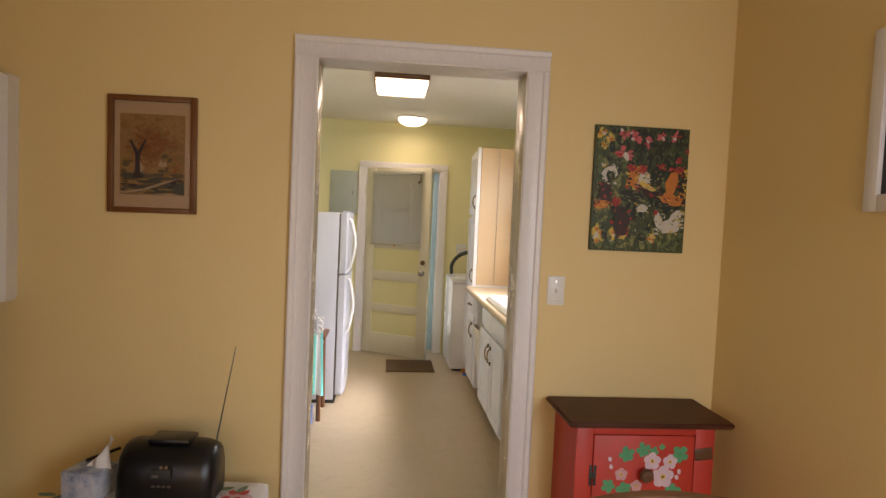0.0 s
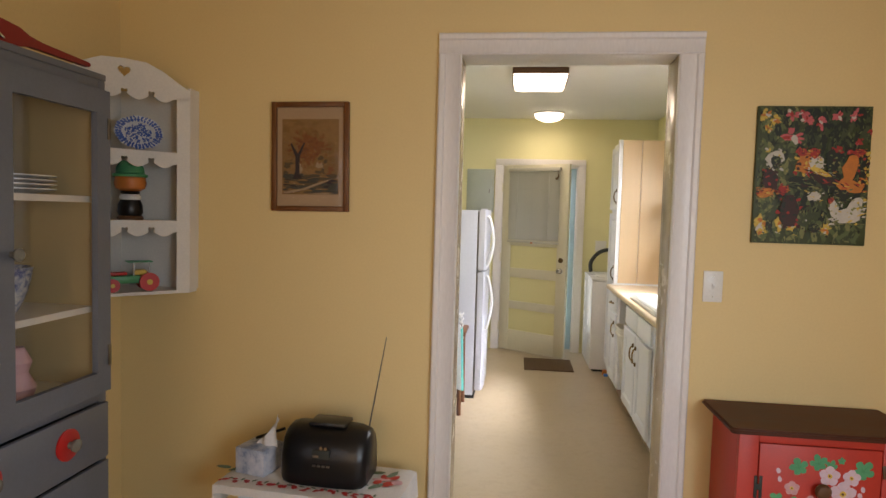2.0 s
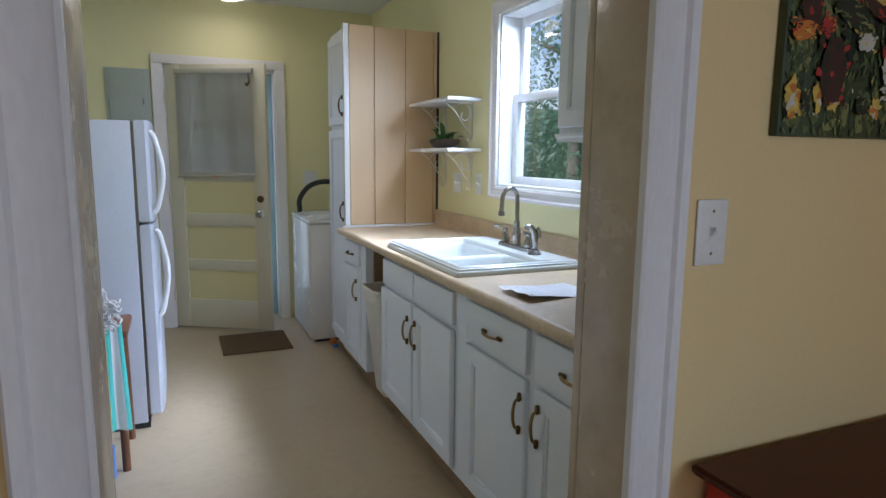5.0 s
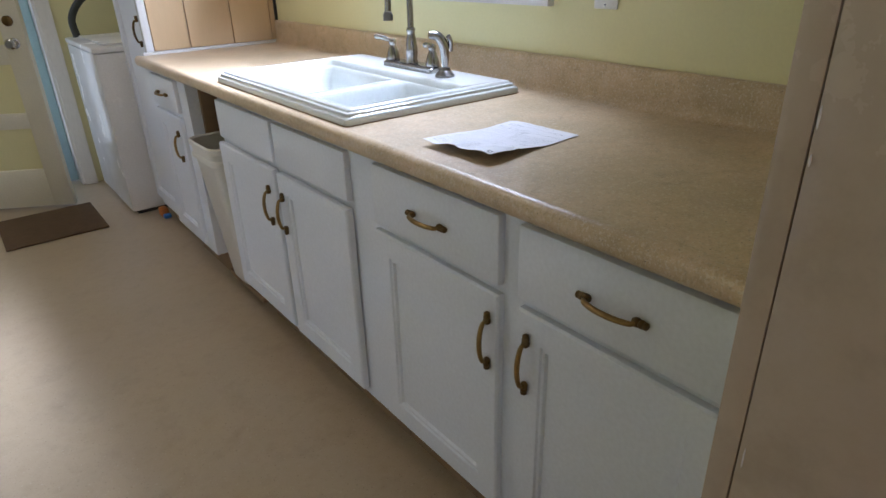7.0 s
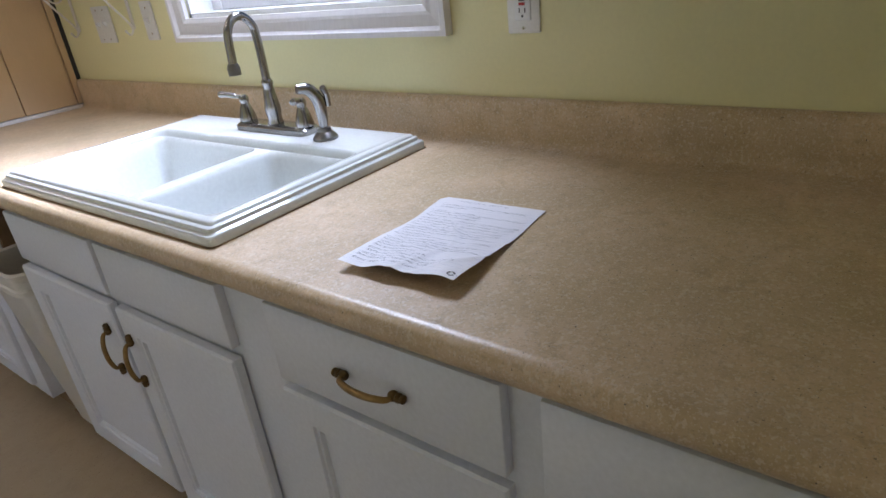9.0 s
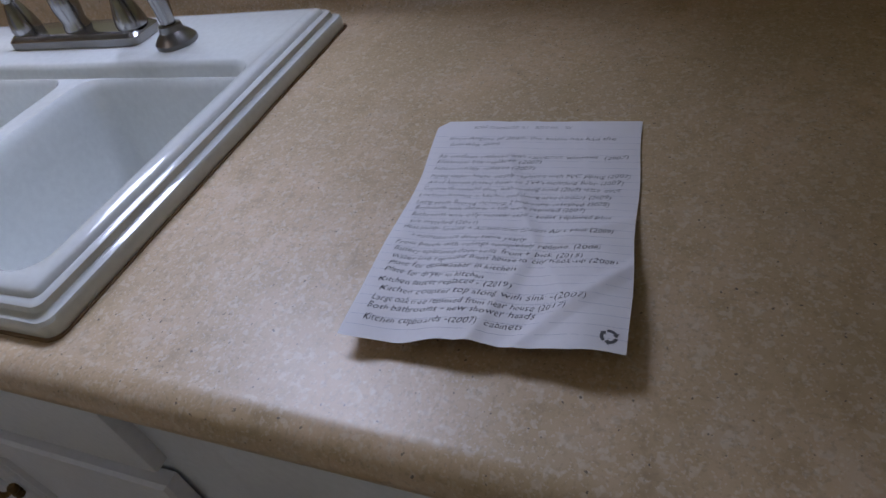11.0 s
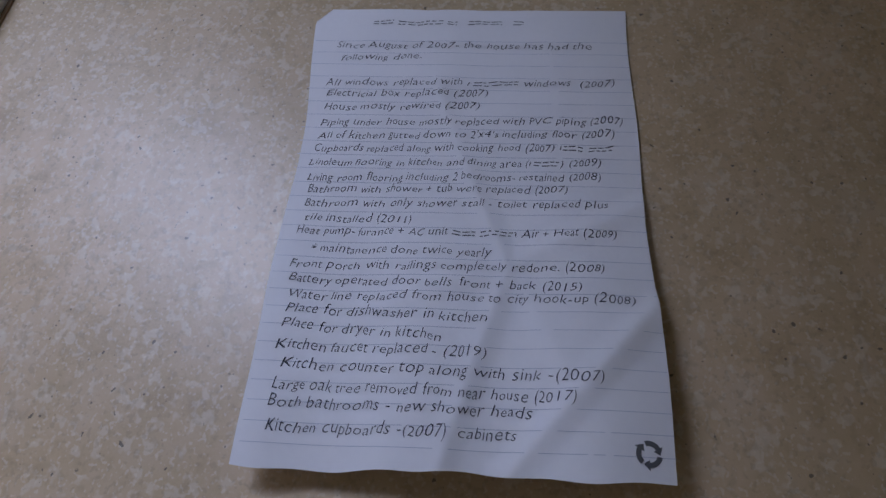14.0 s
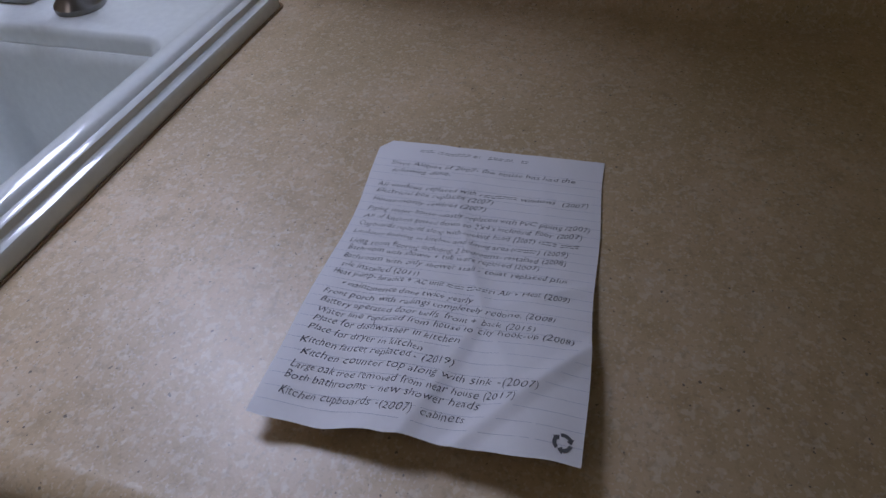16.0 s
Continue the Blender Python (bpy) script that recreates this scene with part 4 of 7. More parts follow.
    part("pull_tag", box(B(), 0.375, 0.40, -0.040, -0.0325, 1.162, 1.176, 0.002), M["orange"], b, "small orange tag", local=True)
    s = thing("storm_door", pose(0.045, YF + 0.12, 0), "pale blue aluminium storm door, closed", "storm door")
    for a, c in ((-0.345, -0.27), (0.385, 0.435)):
        part("stile", box(B(), a, c, YF + 0.10, YF + 0.13, 0.01, 1.98, 0.003), M["storm_alu"], s)
    for a, c in ((0.01, 0.20), (0.95, 1.03), (1.91, 1.98)):
        part("rail", box(B(), -0.269, 0.384, YF + 0.101, YF + 0.129, a, c, 0.003), M["storm_alu"], s)
    for a, c in ((0.20, 0.95), (1.03, 1.91)):
        part("pane", box(B(), -0.269, 0.384, YF + 0.113, YF + 0.117, a, c), M["pane"], s, smooth=0).visible_shadow = False


back_door()
single("doormat", box(B(), -0.068, 0.40, 3.455, 3.93, 0.0005, 0.011, 0.004), M["mat_brown"], "flat brown woven doormat by the back door", "doormat")


def wall_plate(name, label, c, normal, w=0.07, h=0.115, kind="switch"):
    """A cover plate on a wall: c its middle, normal '-x' or '-y'. kind: switch, outlet, double, gfci."""
    m = pose(*c, 0, 0, 0) if normal == "-y" else pose(*c, 0, 0, -90)
    t = thing(name, m, label, "wall plate")
    bm = box(B(), -w / 2, w / 2, -0.006, -0.0005, -h / 2, h / 2, 0.003)
    part("plate", bm, M["plastic_white"], t, local=True)
    xs = (-0.023, 0.023) if kind == "double" else (0,)
    for x in xs:
        if kind in ("switch", "double"):
            part("bezel", box(B(), x - 0.006, x + 0.006, -0.0075, -0.0055, -0.013, 0.013, 0.001), M["plastic_white"], t, local=True)
            part("toggle", prism(B(), [(-0.007, -0.008), (-0.007, 0.006), (-0.018, 0.011), (-0.018, 0.004)], "x", x - 0.004, x + 0.004), M["white_gloss"], t, local=True)
        elif kind == "gfci":
            part("socket", box(B(), x - 0.017, x + 0.017, -0.009, -0.0055, -0.034, 0.034, 0.001), M["white_gloss"], t, local=True)
            part("test_button", box(B(), x - 0.006, x + 0.006, -0.0108, -0.0085, 0.001, 0.006), M["dark_gap"], t, local=True)
            part("reset_button", box(B(), x - 0.006, x + 0.006, -0.0108, -0.0085, -0.007, -0.002), M["red"], t, local=True)
            for dx in (-0.006, 0.006):
                part("slot", box(B(), x + dx - 0.001, x + dx + 0.001, -0.0096, -0.0085, -0.020, -0.012), M["dark_gap"], t, local=True)
            part("slot", lathe(B(), [(0.0025, -0.0096), (0.0025, -0.0085)], (x, 0, -0.026), 8, "y"), M["dark_gap"], t, local=True)
        for z in (-0.034, 0.034) if kind == "switch" else (-0.042, 0.042):
            part("screw", lathe(B(), [(0.003, -0.0068), (0.003, -0.0055)], (x, 0, z * 1.1 if kind != "gfci" else z * 1.15), 8, "y"), M["chrome"], t, local=True)


wall_plate("light_switch", "white light switch plate beside the doorway", (0.564, 0, 1.219), "-y", 0.07, 0.116)
wall_plate("light_switch", "white double switch plate on the kitchen end wall", (0.71, YF, 1.16), "-y", 0.115, 0.115, "double")
wall_plate("outlet", "white outlet with red and black test buttons", (XR, 0.982, 1.190), "-x", 0.07, 0.116, "gfci")
wall_plate("light_switch", "white double switch plate under the shelves", (XR, 2.575, 1.192), "-x", 0.115, 0.116, "double")
wall_plate("light_switch", "white light switch plate beside the window", (XR, 2.29, 1.196), "-x", 0.065, 0.114)


def night_light():
    t = thing("night_light", pose(XR - 0.01, 0.994, 1.235), "plug-in night light with cherry-painted shade", "night light")
    part("plug_body", box(B(), 1.205, 1.239, 0.978, 1.014, 1.212, 1.248, 0.008), M["plastic_white"], t)
    bm = lathe(B(), [(0.020, 1.249), (0.028, 1.268), (0.034, 1.31), (0.030, 1.345)], (1.215, 0.996, 0), 20)
    sh = part("shade", bm, M["china"], t, "white china shade painted with cherries")
    rnd = random.Random(2)
    for k in range(12):
        a, z = rnd.uniform(2.0, 5.2), rnd.uniform(1.268, 1.33)
        c = (1.215 + 0.0325 * math.cos(a), 0.996 + 0.0325 * math.sin(a), z)
        b = B()
        bmesh.ops.create_icosphere(b, subdivisions=2, radius=0.0065 if k % 3 else 0.005, matrix=Matrix.Translation(c) @ Matrix.Diagonal((0.6, 0.6, 1, 1)))
        part("cherry" if k % 3 else "leaf", b, M["red"] if k % 3 else M["house_leaf"], sh)
    pts = smooth_path([(1.222, 1.02, 1.26), (1.215, 1.035, 1.29), (1.215, 1.03, 1.33), (1.215, 1.015, 1.352)], 4)
    part("wire", tube(B(), pts, 0.002, 6), M["steel_dark"], t)


night_light()


def electric_panel():
    t = thing("electric_panel", pose(-0.585, YF, 1.74), "grey-green painted electrical panel door on the end wall", "electrical panel")
    part("frame", box(B(), -0.74, -0.445, YF - 0.014, YF - 0.0005, 1.49, 1.955, 0.003), M["panel_grey"], t)
    part("panel_door", box(B(), -0.715, -0.472, YF - 0.022, YF - 0.0145, 1.52, 1.93, 0.003), M["panel_grey"], t)
    part("latch", box(B(), -0.50, -0.49, YF - 0.028, YF - 0.0225, 1.70, 1.74, 0.002), M["steel_dark"], t)


electric_panel()


# ---- kitchen: bin, stove side, stool and cloths ----
def trash_bin():
    c, base = (0.762, 2.222), 0.085
    t = thing("trash_bin", pose(c[0], c[1], 0), "beige plastic trash bin with a rolled rim in the cabinet gap", "trash bin")
    bm = B()
    prof = [(0.105, 0.075, 0.0), (0.120, 0.086, 0.02), (0.172, 0.118, 0.565), (0.176, 0.122, 0.57), (0.178, 0.124, 0.61), (0.184, 0.130, 0.614), (0.186, 0.132, 0.632), (0.180, 0.126, 0.638), (0.174, 0.120, 0.632), (0.168, 0.114, 0.56), (0.10, 0.07, 0.02)]
    rings = [ring(bm, rrect(c[0] - a, c[0] + a, c[1] - b, c[1] + b, 0.04), base + z * 0.92) for a, b, z in prof]
    for p, q in zip(rings, rings[1:]):
        ring_join(bm, p, q)
    bm.faces.new(rings[0])
    bm.faces.new(rings[-1])
    part("bin_body", bm, M["bin"], t)
    bm = B()
    rings = [ring(bm, rrect(c[0] - a, c[0] + a, c[1] - b, c[1] + b, 0.04), base + z * 0.92) for a, b, z in ((0.1745, 0.1205, 0.56), (0.181, 0.127, 0.565), (0.181, 0.127, 0.58), (0.1765, 0.1225, 0.585))]
    for p, q in zip(rings, rings[1:]):
        ring_join(bm, p, q)
    part("band", bm, M["bin"], t)


trash_bin()
single("gap_floor_board", box(B(), 0.655, 1.199, 2.0305, 2.3695, 0.066, 0.0848), M["raw_board"], "low brown board under the trash bin", "board", smooth=0)
t_gap = B()
box(t_gap, 1.20, 1.24, 2.032, 2.368, 0.0, 0.87)
single("gap_backboard", t_gap, M["raw_board"], "bare brown board at the back of the cabinet gap", "board", smooth=0)
single("gap_sideboard", box(B(), 0.66, 1.199, 2.352, 2.3685, 0.165, 0.868), M["raw_board"], "bare brown side board of the narrow cabinet", "board", smooth=0)


def stove():
    y0, y1, xb, xf = 1.02, 1.66, -1.22, -0.665
    t = thing("stove", pose(-0.95, 1.3, 0), "white freestanding kitchen stove", "stove")
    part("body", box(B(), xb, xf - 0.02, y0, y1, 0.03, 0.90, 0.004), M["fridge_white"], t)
    part("cooktop", box(B(), xb, xf, y0 - 0.002, y1 + 0.002, 0.901, 0.918, 0.004), M["white_gloss"], t)
    part("oven_door", box(B(), xf - 0.019, xf + 0.012, y0 + 0.006, y1 - 0.006, 0.25, 0.80, 0.006), M["white_gloss"], t)
    part("drawer", box(B(), xf - 0.019, xf + 0.010, y0 + 0.006, y1 - 0.006, 0.06, 0.235, 0.006), M["white_gloss"], t)
    part("plinth", box(B(), xb + 0.02, xf - 0.05, y0 + 0.02, y1 - 0.02, 0.0, 0.03), M["dark_gap"], t)
    part("handle", tube(B(), [(xf + 0.045, y0 + 0.06, 0.77), (xf + 0.045, y1 - 0.06, 0.77)], 0.01, 8), M["white_gloss"], t)
    for y in (y0 + 0.07, y1 - 0.07):
        part("handle_post", tube(B(), [(xf + 0.010, y, 0.77), (xf + 0.045, y, 0.77)], 0.008, 8), M["white_gloss"], t)
    t = thing("base_cabinet", pose(-0.95, 1.77, 0), "narrow white base cabinet beside the stove", "kitchen cabinet")
    part("body", box(B(), -1.24, -0.665, 1.672, 1.872, 0.10, 0.885, 0.003), M["white_cabinet"], t)
    part("cabinet_door", box(B(), -0.664, -0.645, 1.68, 1.866, 0.13, 0.86, 0.004), M["white_cabinet"], t)
    part("toe_kick", box(B(), -1.22, -0.70, 1.674, 1.87, 0.0, 0.10), M["dark_gap"], t, smooth=0)
    part("worktop", box(B(), -1.24, -0.64, 1.671, 1.885, 0.886, 0.915, 0.006), M["white_gloss"], t)


stove()


def stool():
    c = (-0.665, 2.165)
    t = thing("step_stool", pose(c[0], c[1], 0), "reddish-brown wooden stool beside the refrigerator", "stool")
    part("seat", box(B(), -0.80, -0.52, 2.02, 2.33, 0.575, 0.61, 0.012), M["stool_wood"], t)
    for sx, sy in ((-1, -1), (-1, 1), (1, -1), (1, 1)):
        p = [(c[0] + sx * 0.105, c[1] + sy * 0.115, 0.5745), (c[0] + sx * 0.112, c[1] + sy * 0.165, 0.0)]
        part("leg", tube(B(), p, [0.019, 0.016], 10), M["stool_wood"], t)
    for sx in (-1, 1):
        part("apron", box(B(), c[0] + sx * 0.105 - 0.01, c[0] + sx * 0.105 + 0.01, c[1] - 0.10, c[1] + 0.10, 0.52, 0.574), M["stool_wood"], t)
    for sy in (-1, 1):
        part("stretcher", tube(B(), [(c[0] - 0.108, c[1] + sy * 0.14, 0.25), (c[0] + 0.108, c[1] + sy * 0.14, 0.25)], 0.01, 8), M["stool_wood"], t)


stool()


def hanging_cloth(bm, p0, p1, z0, z1, waves, amp, phase=0.0, n=18, m=14, th=0.003):
    """A draped cloth hanging between two top points, gathered at the top."""
    p0, p1 = Vector(p0), Vector(p1)
    d = (p1 - p0).normalized()
    side = d.cross(Vector((0, 0, 1)))
    grid = []
    for j in range(m + 1):
        v = j / m
        row = []
        for i in range(n + 1):
            u = i / n
            g = 0.5 + (u - 0.5) * (0.72 + 0.28 * v)
            p = p0 + (p1 - p0) * g + side * (amp * (0.4 + 0.6 * v) * math.sin(waves * 6.28 * u + phase + v))
            p.z = z1 + (z0 - z1) * v + 0.012 * math.sin(4 * u + phase) * v
            row.append(bm.verts.new(p))
        grid.append(row)
    for a, b in zip(grid, grid[1:]):
        for i in range(n):
            f = bm.faces.new((a[i], a[i + 1], b[i + 1], b[i]))
            f.material_index = min(int(5 * i / n), 4)
    return bm


def cloths():
    t = thing("dish_towel", pose(-0.60, 1.95, 0.62), "teal, yellow and white striped dish towel with crocheted top", "towel")
    part("towel", hanging_cloth(B(), (-0.66, 1.90, 0.62), (-0.515, 1.975, 0.62), 0.20, 0.66, 2.5, 0.012), [M["cloth"], M["pale_yellow"], M["teal"], M["cloth"], M["teal"]], t)

    def lace(c, r, k, seed):
        bm = B()
        rr = random.Random(seed)
        for i in range(k):
            a = rr.uniform(0, 6.28)
            q = Vector(c) + Vector((rr.uniform(-r, r), rr.uniform(-r, r) * 0.7, rr.uniform(-r, r)))
            pts = [q + Vector((0.022 * math.cos(a + 0.7 * j), 0.016 * math.sin(0.7 * j + a), 0.014 * math.sin(1.3 * j))) for j in range(10)]
            tube(bm, pts, 0.0045, 6)
        return bm
    part("crocheted_top", lace((-0.60, 1.93, 0.70), 0.05, 46, 3), M["cloth"], t, "white crocheted gathered top")
    t2 = thing("lace_cloth", pose(-0.66, 1.80, 0.915), "white lace-edged cloth hanging over the worktop edge", "cloth")
    part("cloth", box(B(), -0.95, -0.632, 1.70, 1.893, 0.9155, 0.920, 0.002), M["cloth"], t2)
    part("drop", hanging_cloth(B(), (-0.630, 1.70, 0.92), (-0.630, 1.90, 0.92), 0.80, 0.92, 3, 0.006), M["cloth"], t2)
    part("drop", hanging_cloth(B(), (-0.632, 1.897, 0.92), (-0.95, 1.897, 0.92), 0.80, 0.92, 4, 0.006), M["cloth"], t2)
    part("lace_edge", lace((-0.635, 1.86, 0.79), 0.045, 40, 8), M["cloth"], t2, "white lace edging")
    single("plastic_bag", prism(B(), rrect(-0.66, -0.59, 1.92, 2.0, 0.03), "z", 0.0, 0.13), M["bright_blue"], "bright blue plastic bag on the floor under the towel", "bag")


cloths()
single("orange_scrap", box(B(), 0.655, 0.70, 3.40, 3.46, 0.0, 0.05, 0.012), M["orange"], "small orange object on the floor beside the pantry", "clutter")
single("blue_scrap", box(B(), 0.66, 0.70, 3.365, 3.395, 0.0, 0.025, 0.008), M["bright_blue"], "small blue object on the floor beside the pantry", "clutter")


def plate(bm, outer, holes, m, th):
    """A flat board with shaped holes: outlines in (u, v), placed by m (u, v, depth), th thick."""
    sides = []
    for d in (0.0, th):
        loops, es = [], []
        for lp in [outer, *holes]:
            vs = [bm.verts.new(m @ Vector((u, v, d))) for u, v in lp]
            loops.append(vs)
            es += [bm.edges.new((vs[i], vs[(i + 1) % len(vs)])) for i in range(len(vs))]
        bmesh.ops.triangle_fill(bm, use_beauty=True, use_dissolve=True, edges=es)
        sides.append(loops)
    for a, b in zip(*sides):
        ring_join(bm, a, b)
    return bm


def heart(cx, cy, s, n=16):
    out = []
    for i in range(n):
        a = 2 * math.pi * i / n
        out.append((cx + s * math.sin(a) ** 3, cy + s * (0.81 * math.cos(a) - 0.31 * math.cos(2 * a) - 0.12 * math.cos(3 * a) - 0.06 * math.cos(4 * a))))
    return out


def ellipse(cx, cy, a, b, n=14, tilt=0.0, rnd=None, rough=0.0):
    out = []
    for i in range(n):
        t = 2 * math.pi * i / n
        k = 1 + (rnd.uniform(-rough, rough) if rnd else 0)
        x, y = a * k * math.cos(t), b * k * math.sin(t)
        out.append((cx + x * math.cos(tilt) - y * math.sin(tilt), cy + x * math.sin(tilt) + y * math.cos(tilt)))
    return out


def daub(bm, outline, m, depth, mi):
    """A flat painted patch, a hair proud of its ground."""
    f = bm.faces.new([bm.verts.new(m @ Vector((x, y, depth))) for x, y in outline])
    f.material_index = mi


# ---- the handwritten sheet on the counter ----
def paper_sheet():
    O, U, V = Vector((0.938, 0.9785, 0)), Vector((0.030, -0.9995, 0)), Vector((-0.997, -0.0774, 0))
    skew = Vector((0.007, 0.004, 0))
    Wd, Ht = 0.192, 0.2778
    # sharp folds: from, to, height
    creases = [((0.080, 0.060), (0.098, 0.115), 0.0010), ((0.098, 0.115), (0.122, 0.178), 0.0014), ((0.122, 0.178), (0.052, 0.205), 0.0008), ((0.122, 0.178), (0.190, 0.140), 0.0009), ((0.092, 0.277), (0.122, 0.178), 0.0013),
               ((0.018, 0.120), (0.098, 0.115), 0.0005), ((0.122, 0.2775), (0.192, 0.197), 0.0016), ((0.145, 0.020), (0.150, 0.115), 0.0004), ((0.03, 0.235), (0.075, 0.2775), 0.0006), ((0.122, 0.178), (0.150, 0.232), 0.0007)]

    def height(u, v):
        s = min(1, max(0, (v - 0.09) / 0.188))
        s = s * s * (3 - 2 * s)
        k = min(1, max(0, u / Wd))
        z = 0.9118 + s * (0.0095 + 0.0095 * k) + 0.0026 * s * math.cos(2 * math.pi * (k - 0.84) / 0.42)
        fold = 0.0
        for (a, b), (c, d), h in creases:
            L2 = (c - a) ** 2 + (d - b) ** 2
            t = min(1, max(0, ((u - a) * (c - a) + (v - b) * (d - b)) / L2))
            q = math.hypot(u - a - t * (c - a), v - b - t * (d - b))
            fold = max(fold, 1.5 * h * max(0, 1 - q / 0.009))
        crumple = abs(noise.noise(Vector((u * 24, v * 24, 0.5)))) * 0.0011 + noise.noise(Vector((u * 60, v * 60, 2.5))) * 0.0003
        return z + fold + crumple

    nu, nv = 96, 132
    lattice = [[height(Wd * i / nu, Ht * j / nv) for i in range(nu + 1)] for j in range(nv + 1)]

    def put(u, v, lift=0.0):
        """A place on the sheet, as the sheet's own facets lie."""
        q = O + U * u + V * v + skew * (u * v / (Wd * Ht))
        a, b = min(max(u / Wd * nu, 0), nu - 1e-6), min(max(v / Ht * nv, 0), nv - 1e-6)
        i, j = int(a), int(b)
        a, b = a - i, b - j
        z = (lattice[j][i] * (1 - a) + lattice[j][i + 1] * a) * (1 - b) + (lattice[j + 1][i] * (1 - a) + lattice[j + 1][i + 1] * a) * b
        return Vector((q.x, q.y, z + lift))
    t = thing("paper_sheet", pose(0.80, 0.86, 0.912), "white ruled sheet of paper with handwriting, creased and curling", "paper")
    bm = B()
    grid = []
    for j in range(nv + 1):
        row = []
        for i in range(nu + 1):
            u, v = Wd * i / nu, Ht * j / nv
            if i in (0, nu):
                u -= 0.0008 * math.sin(v * 50)
            if i < 12:
                u += (1 - i / 12) * 0.0035 * math.sin(math.pi * min(1, v / 0.2))
            if i < 10 and j < 6:
                u, v = max(u, 0.010 - v * 0.9), v
            if j == nv:
                v += 0.0009 * math.sin(u * 50) + 0.0005 * math.sin(u * 170)
            row.append(bm.verts.new(put(u, v)))
        grid.append(row)
    for a, b in zip(grid, grid[1:]):
        for i in range(nu):
            bm.faces.new((a[i], a[i + 1], b[i + 1], b[i]))
    sheet = part("sheet", bm, M["paper"], t, smooth=180)
    for k in range(28):
        v = 0.026 + 0.0093 * k
        if v > Ht - 0.006:
            break
        bm, vs = B(), []
        for i in range(25):
            u = 0.002 + (Wd - 0.002) * i / 24
            vs.append((bm.verts.new(put(u, v - 0.00012, 0.00012)), bm.verts.new(put(u, v + 0.00012, 0.00012))))
        for a, b in zip(vs, vs[1:]):
            bm.faces.new((a[0], b[0], b[1], a[1]))
        part("ruled_line", bm, M["rule_line"], sheet)
    # text, start (u, v), width, fall of the baseline; words that cannot be told are bars
    lines = [("#### ######### ##. #######. ##.", 0.0375, 0.0132, 0.096, -0.001), ("Since August of 2007- the house has had the", 0.0161, 0.0316, 0.154, 0.0), ("following done.", 0.0203, 0.0418, 0.049, -0.002),
             ("All windows replaced with ######## windows  (2007)", 0.0129, 0.0607, 0.169, -0.0016), ("Electricial box replaced (2007)", 0.0143, 0.0688, 0.0956, -0.0013), ("House mostly rewired (2007)", 0.0135, 0.0788, 0.0918, -0.0023),
             ("Piping under house mostly replaced with PVC piping (2007)", 0.0136, 0.0898, 0.1715, -0.0039), ("All of kitchen gutted down to 2'x4's including floor (2007)", 0.013, 0.0989, 0.1666, -0.0039),
             ("Cupboards replaced along with cooking hood (2007) #### #####", 0.0123, 0.1079, 0.1667, -0.0037), ("Linoleum flooring in kitchen and dining area (#####) (2009)", 0.0105, 0.1178, 0.1607, -0.0028),
             ("Living room flooring including 2 bedrooms- restained (2008)", 0.0107, 0.1279, 0.1598, -0.0036), ("Bathroom with shower + tub were replaced (2007)", 0.0122, 0.135, 0.1406, -0.0023),
             ("Bathroom with only shower stall - toilet replaced plus", 0.0115, 0.144, 0.162, -0.0021), ("tile installed (2011)", 0.0138, 0.1532, 0.0577, 0.0),
             ("Heat pump- furance + AC unit #### ###### Air + Heat (2009)", 0.0102, 0.161, 0.1661, -0.0005), ("* maintanence done twice yearly", 0.0195, 0.1715, 0.0942, 0.001), ("Front porch with railings completely redone. (2008)", 0.0106, 0.1811, 0.1583, -0.0005),
             ("Battery operated door bells  front + back (2015)", 0.011, 0.1892, 0.146, 0.0021), ("Water line replaced from house to city hook-up (2008)", 0.0123, 0.1983, 0.1696, -0.0005), ("Place for dishwasher in kitchen", 0.0128, 0.2053, 0.0993, 0.0037),
             ("Place for dryer in kitchen", 0.0122, 0.2133, 0.0789, 0.0057), ("Kitchen faucet replaced - (2019)", 0.0113, 0.2243, 0.1006, 0.002), ("Kitchen counter top along with sink -(2007)", 0.0147, 0.2336, 0.1495, 0.0031),
             ("Large oak tree removed from near house (2017)", 0.0129, 0.2435, 0.1384, 0.0026), ("Both bathrooms - new shower heads", 0.0123, 0.2515, 0.1202, 0.0016), ("Kitchen cupboards -(2007)  cabinets", 0.0124, 0.2626, 0.1133, 0.0003)]
    rnd = random.Random(21)

    def pen(outline_bm, u0, v0, k, size, ph, x_min, fall, w):
        """Lays letters on the sheet with the unsteadiness of a hand."""
        for v in outline_bm.verts:
            du = (v.co.x - x_min) * k
            u = u0 + du
            wob = 0.0004 * math.sin(u * 210 + ph) + 0.0003 * math.sin(u * 570 + 2 * ph)
            size_k = size * (1 + 0.14 * math.sin(u * 260 + ph))
            lean = 0.00045 * math.sin(u * 330 + 1.7 * ph) * v.co.y
            v.co = put(u + lean + 0.0004 * math.sin(u * 400 + ph), v0 + fall * du / w - v.co.y * size_k + wob, 0.0003)

    def letters(body, weight):
        """A line of text as filled outlines, 1 unit high."""
        cu = bpy.data.curves.new("writing", "FONT")
        cu.body, cu.size, cu.shear, cu.offset, cu.resolution_u, cu.space_character = body, 1.0, 0.22, weight, 2, 1.04
        tmp = bpy.data.objects.new("writing", cu)
        me = bpy.data.meshes.new_from_object(tmp)
        bpy.data.objects.remove(tmp)
        out = B()
        out.from_mesh(me)
        bpy.data.meshes.remove(me)
        return out

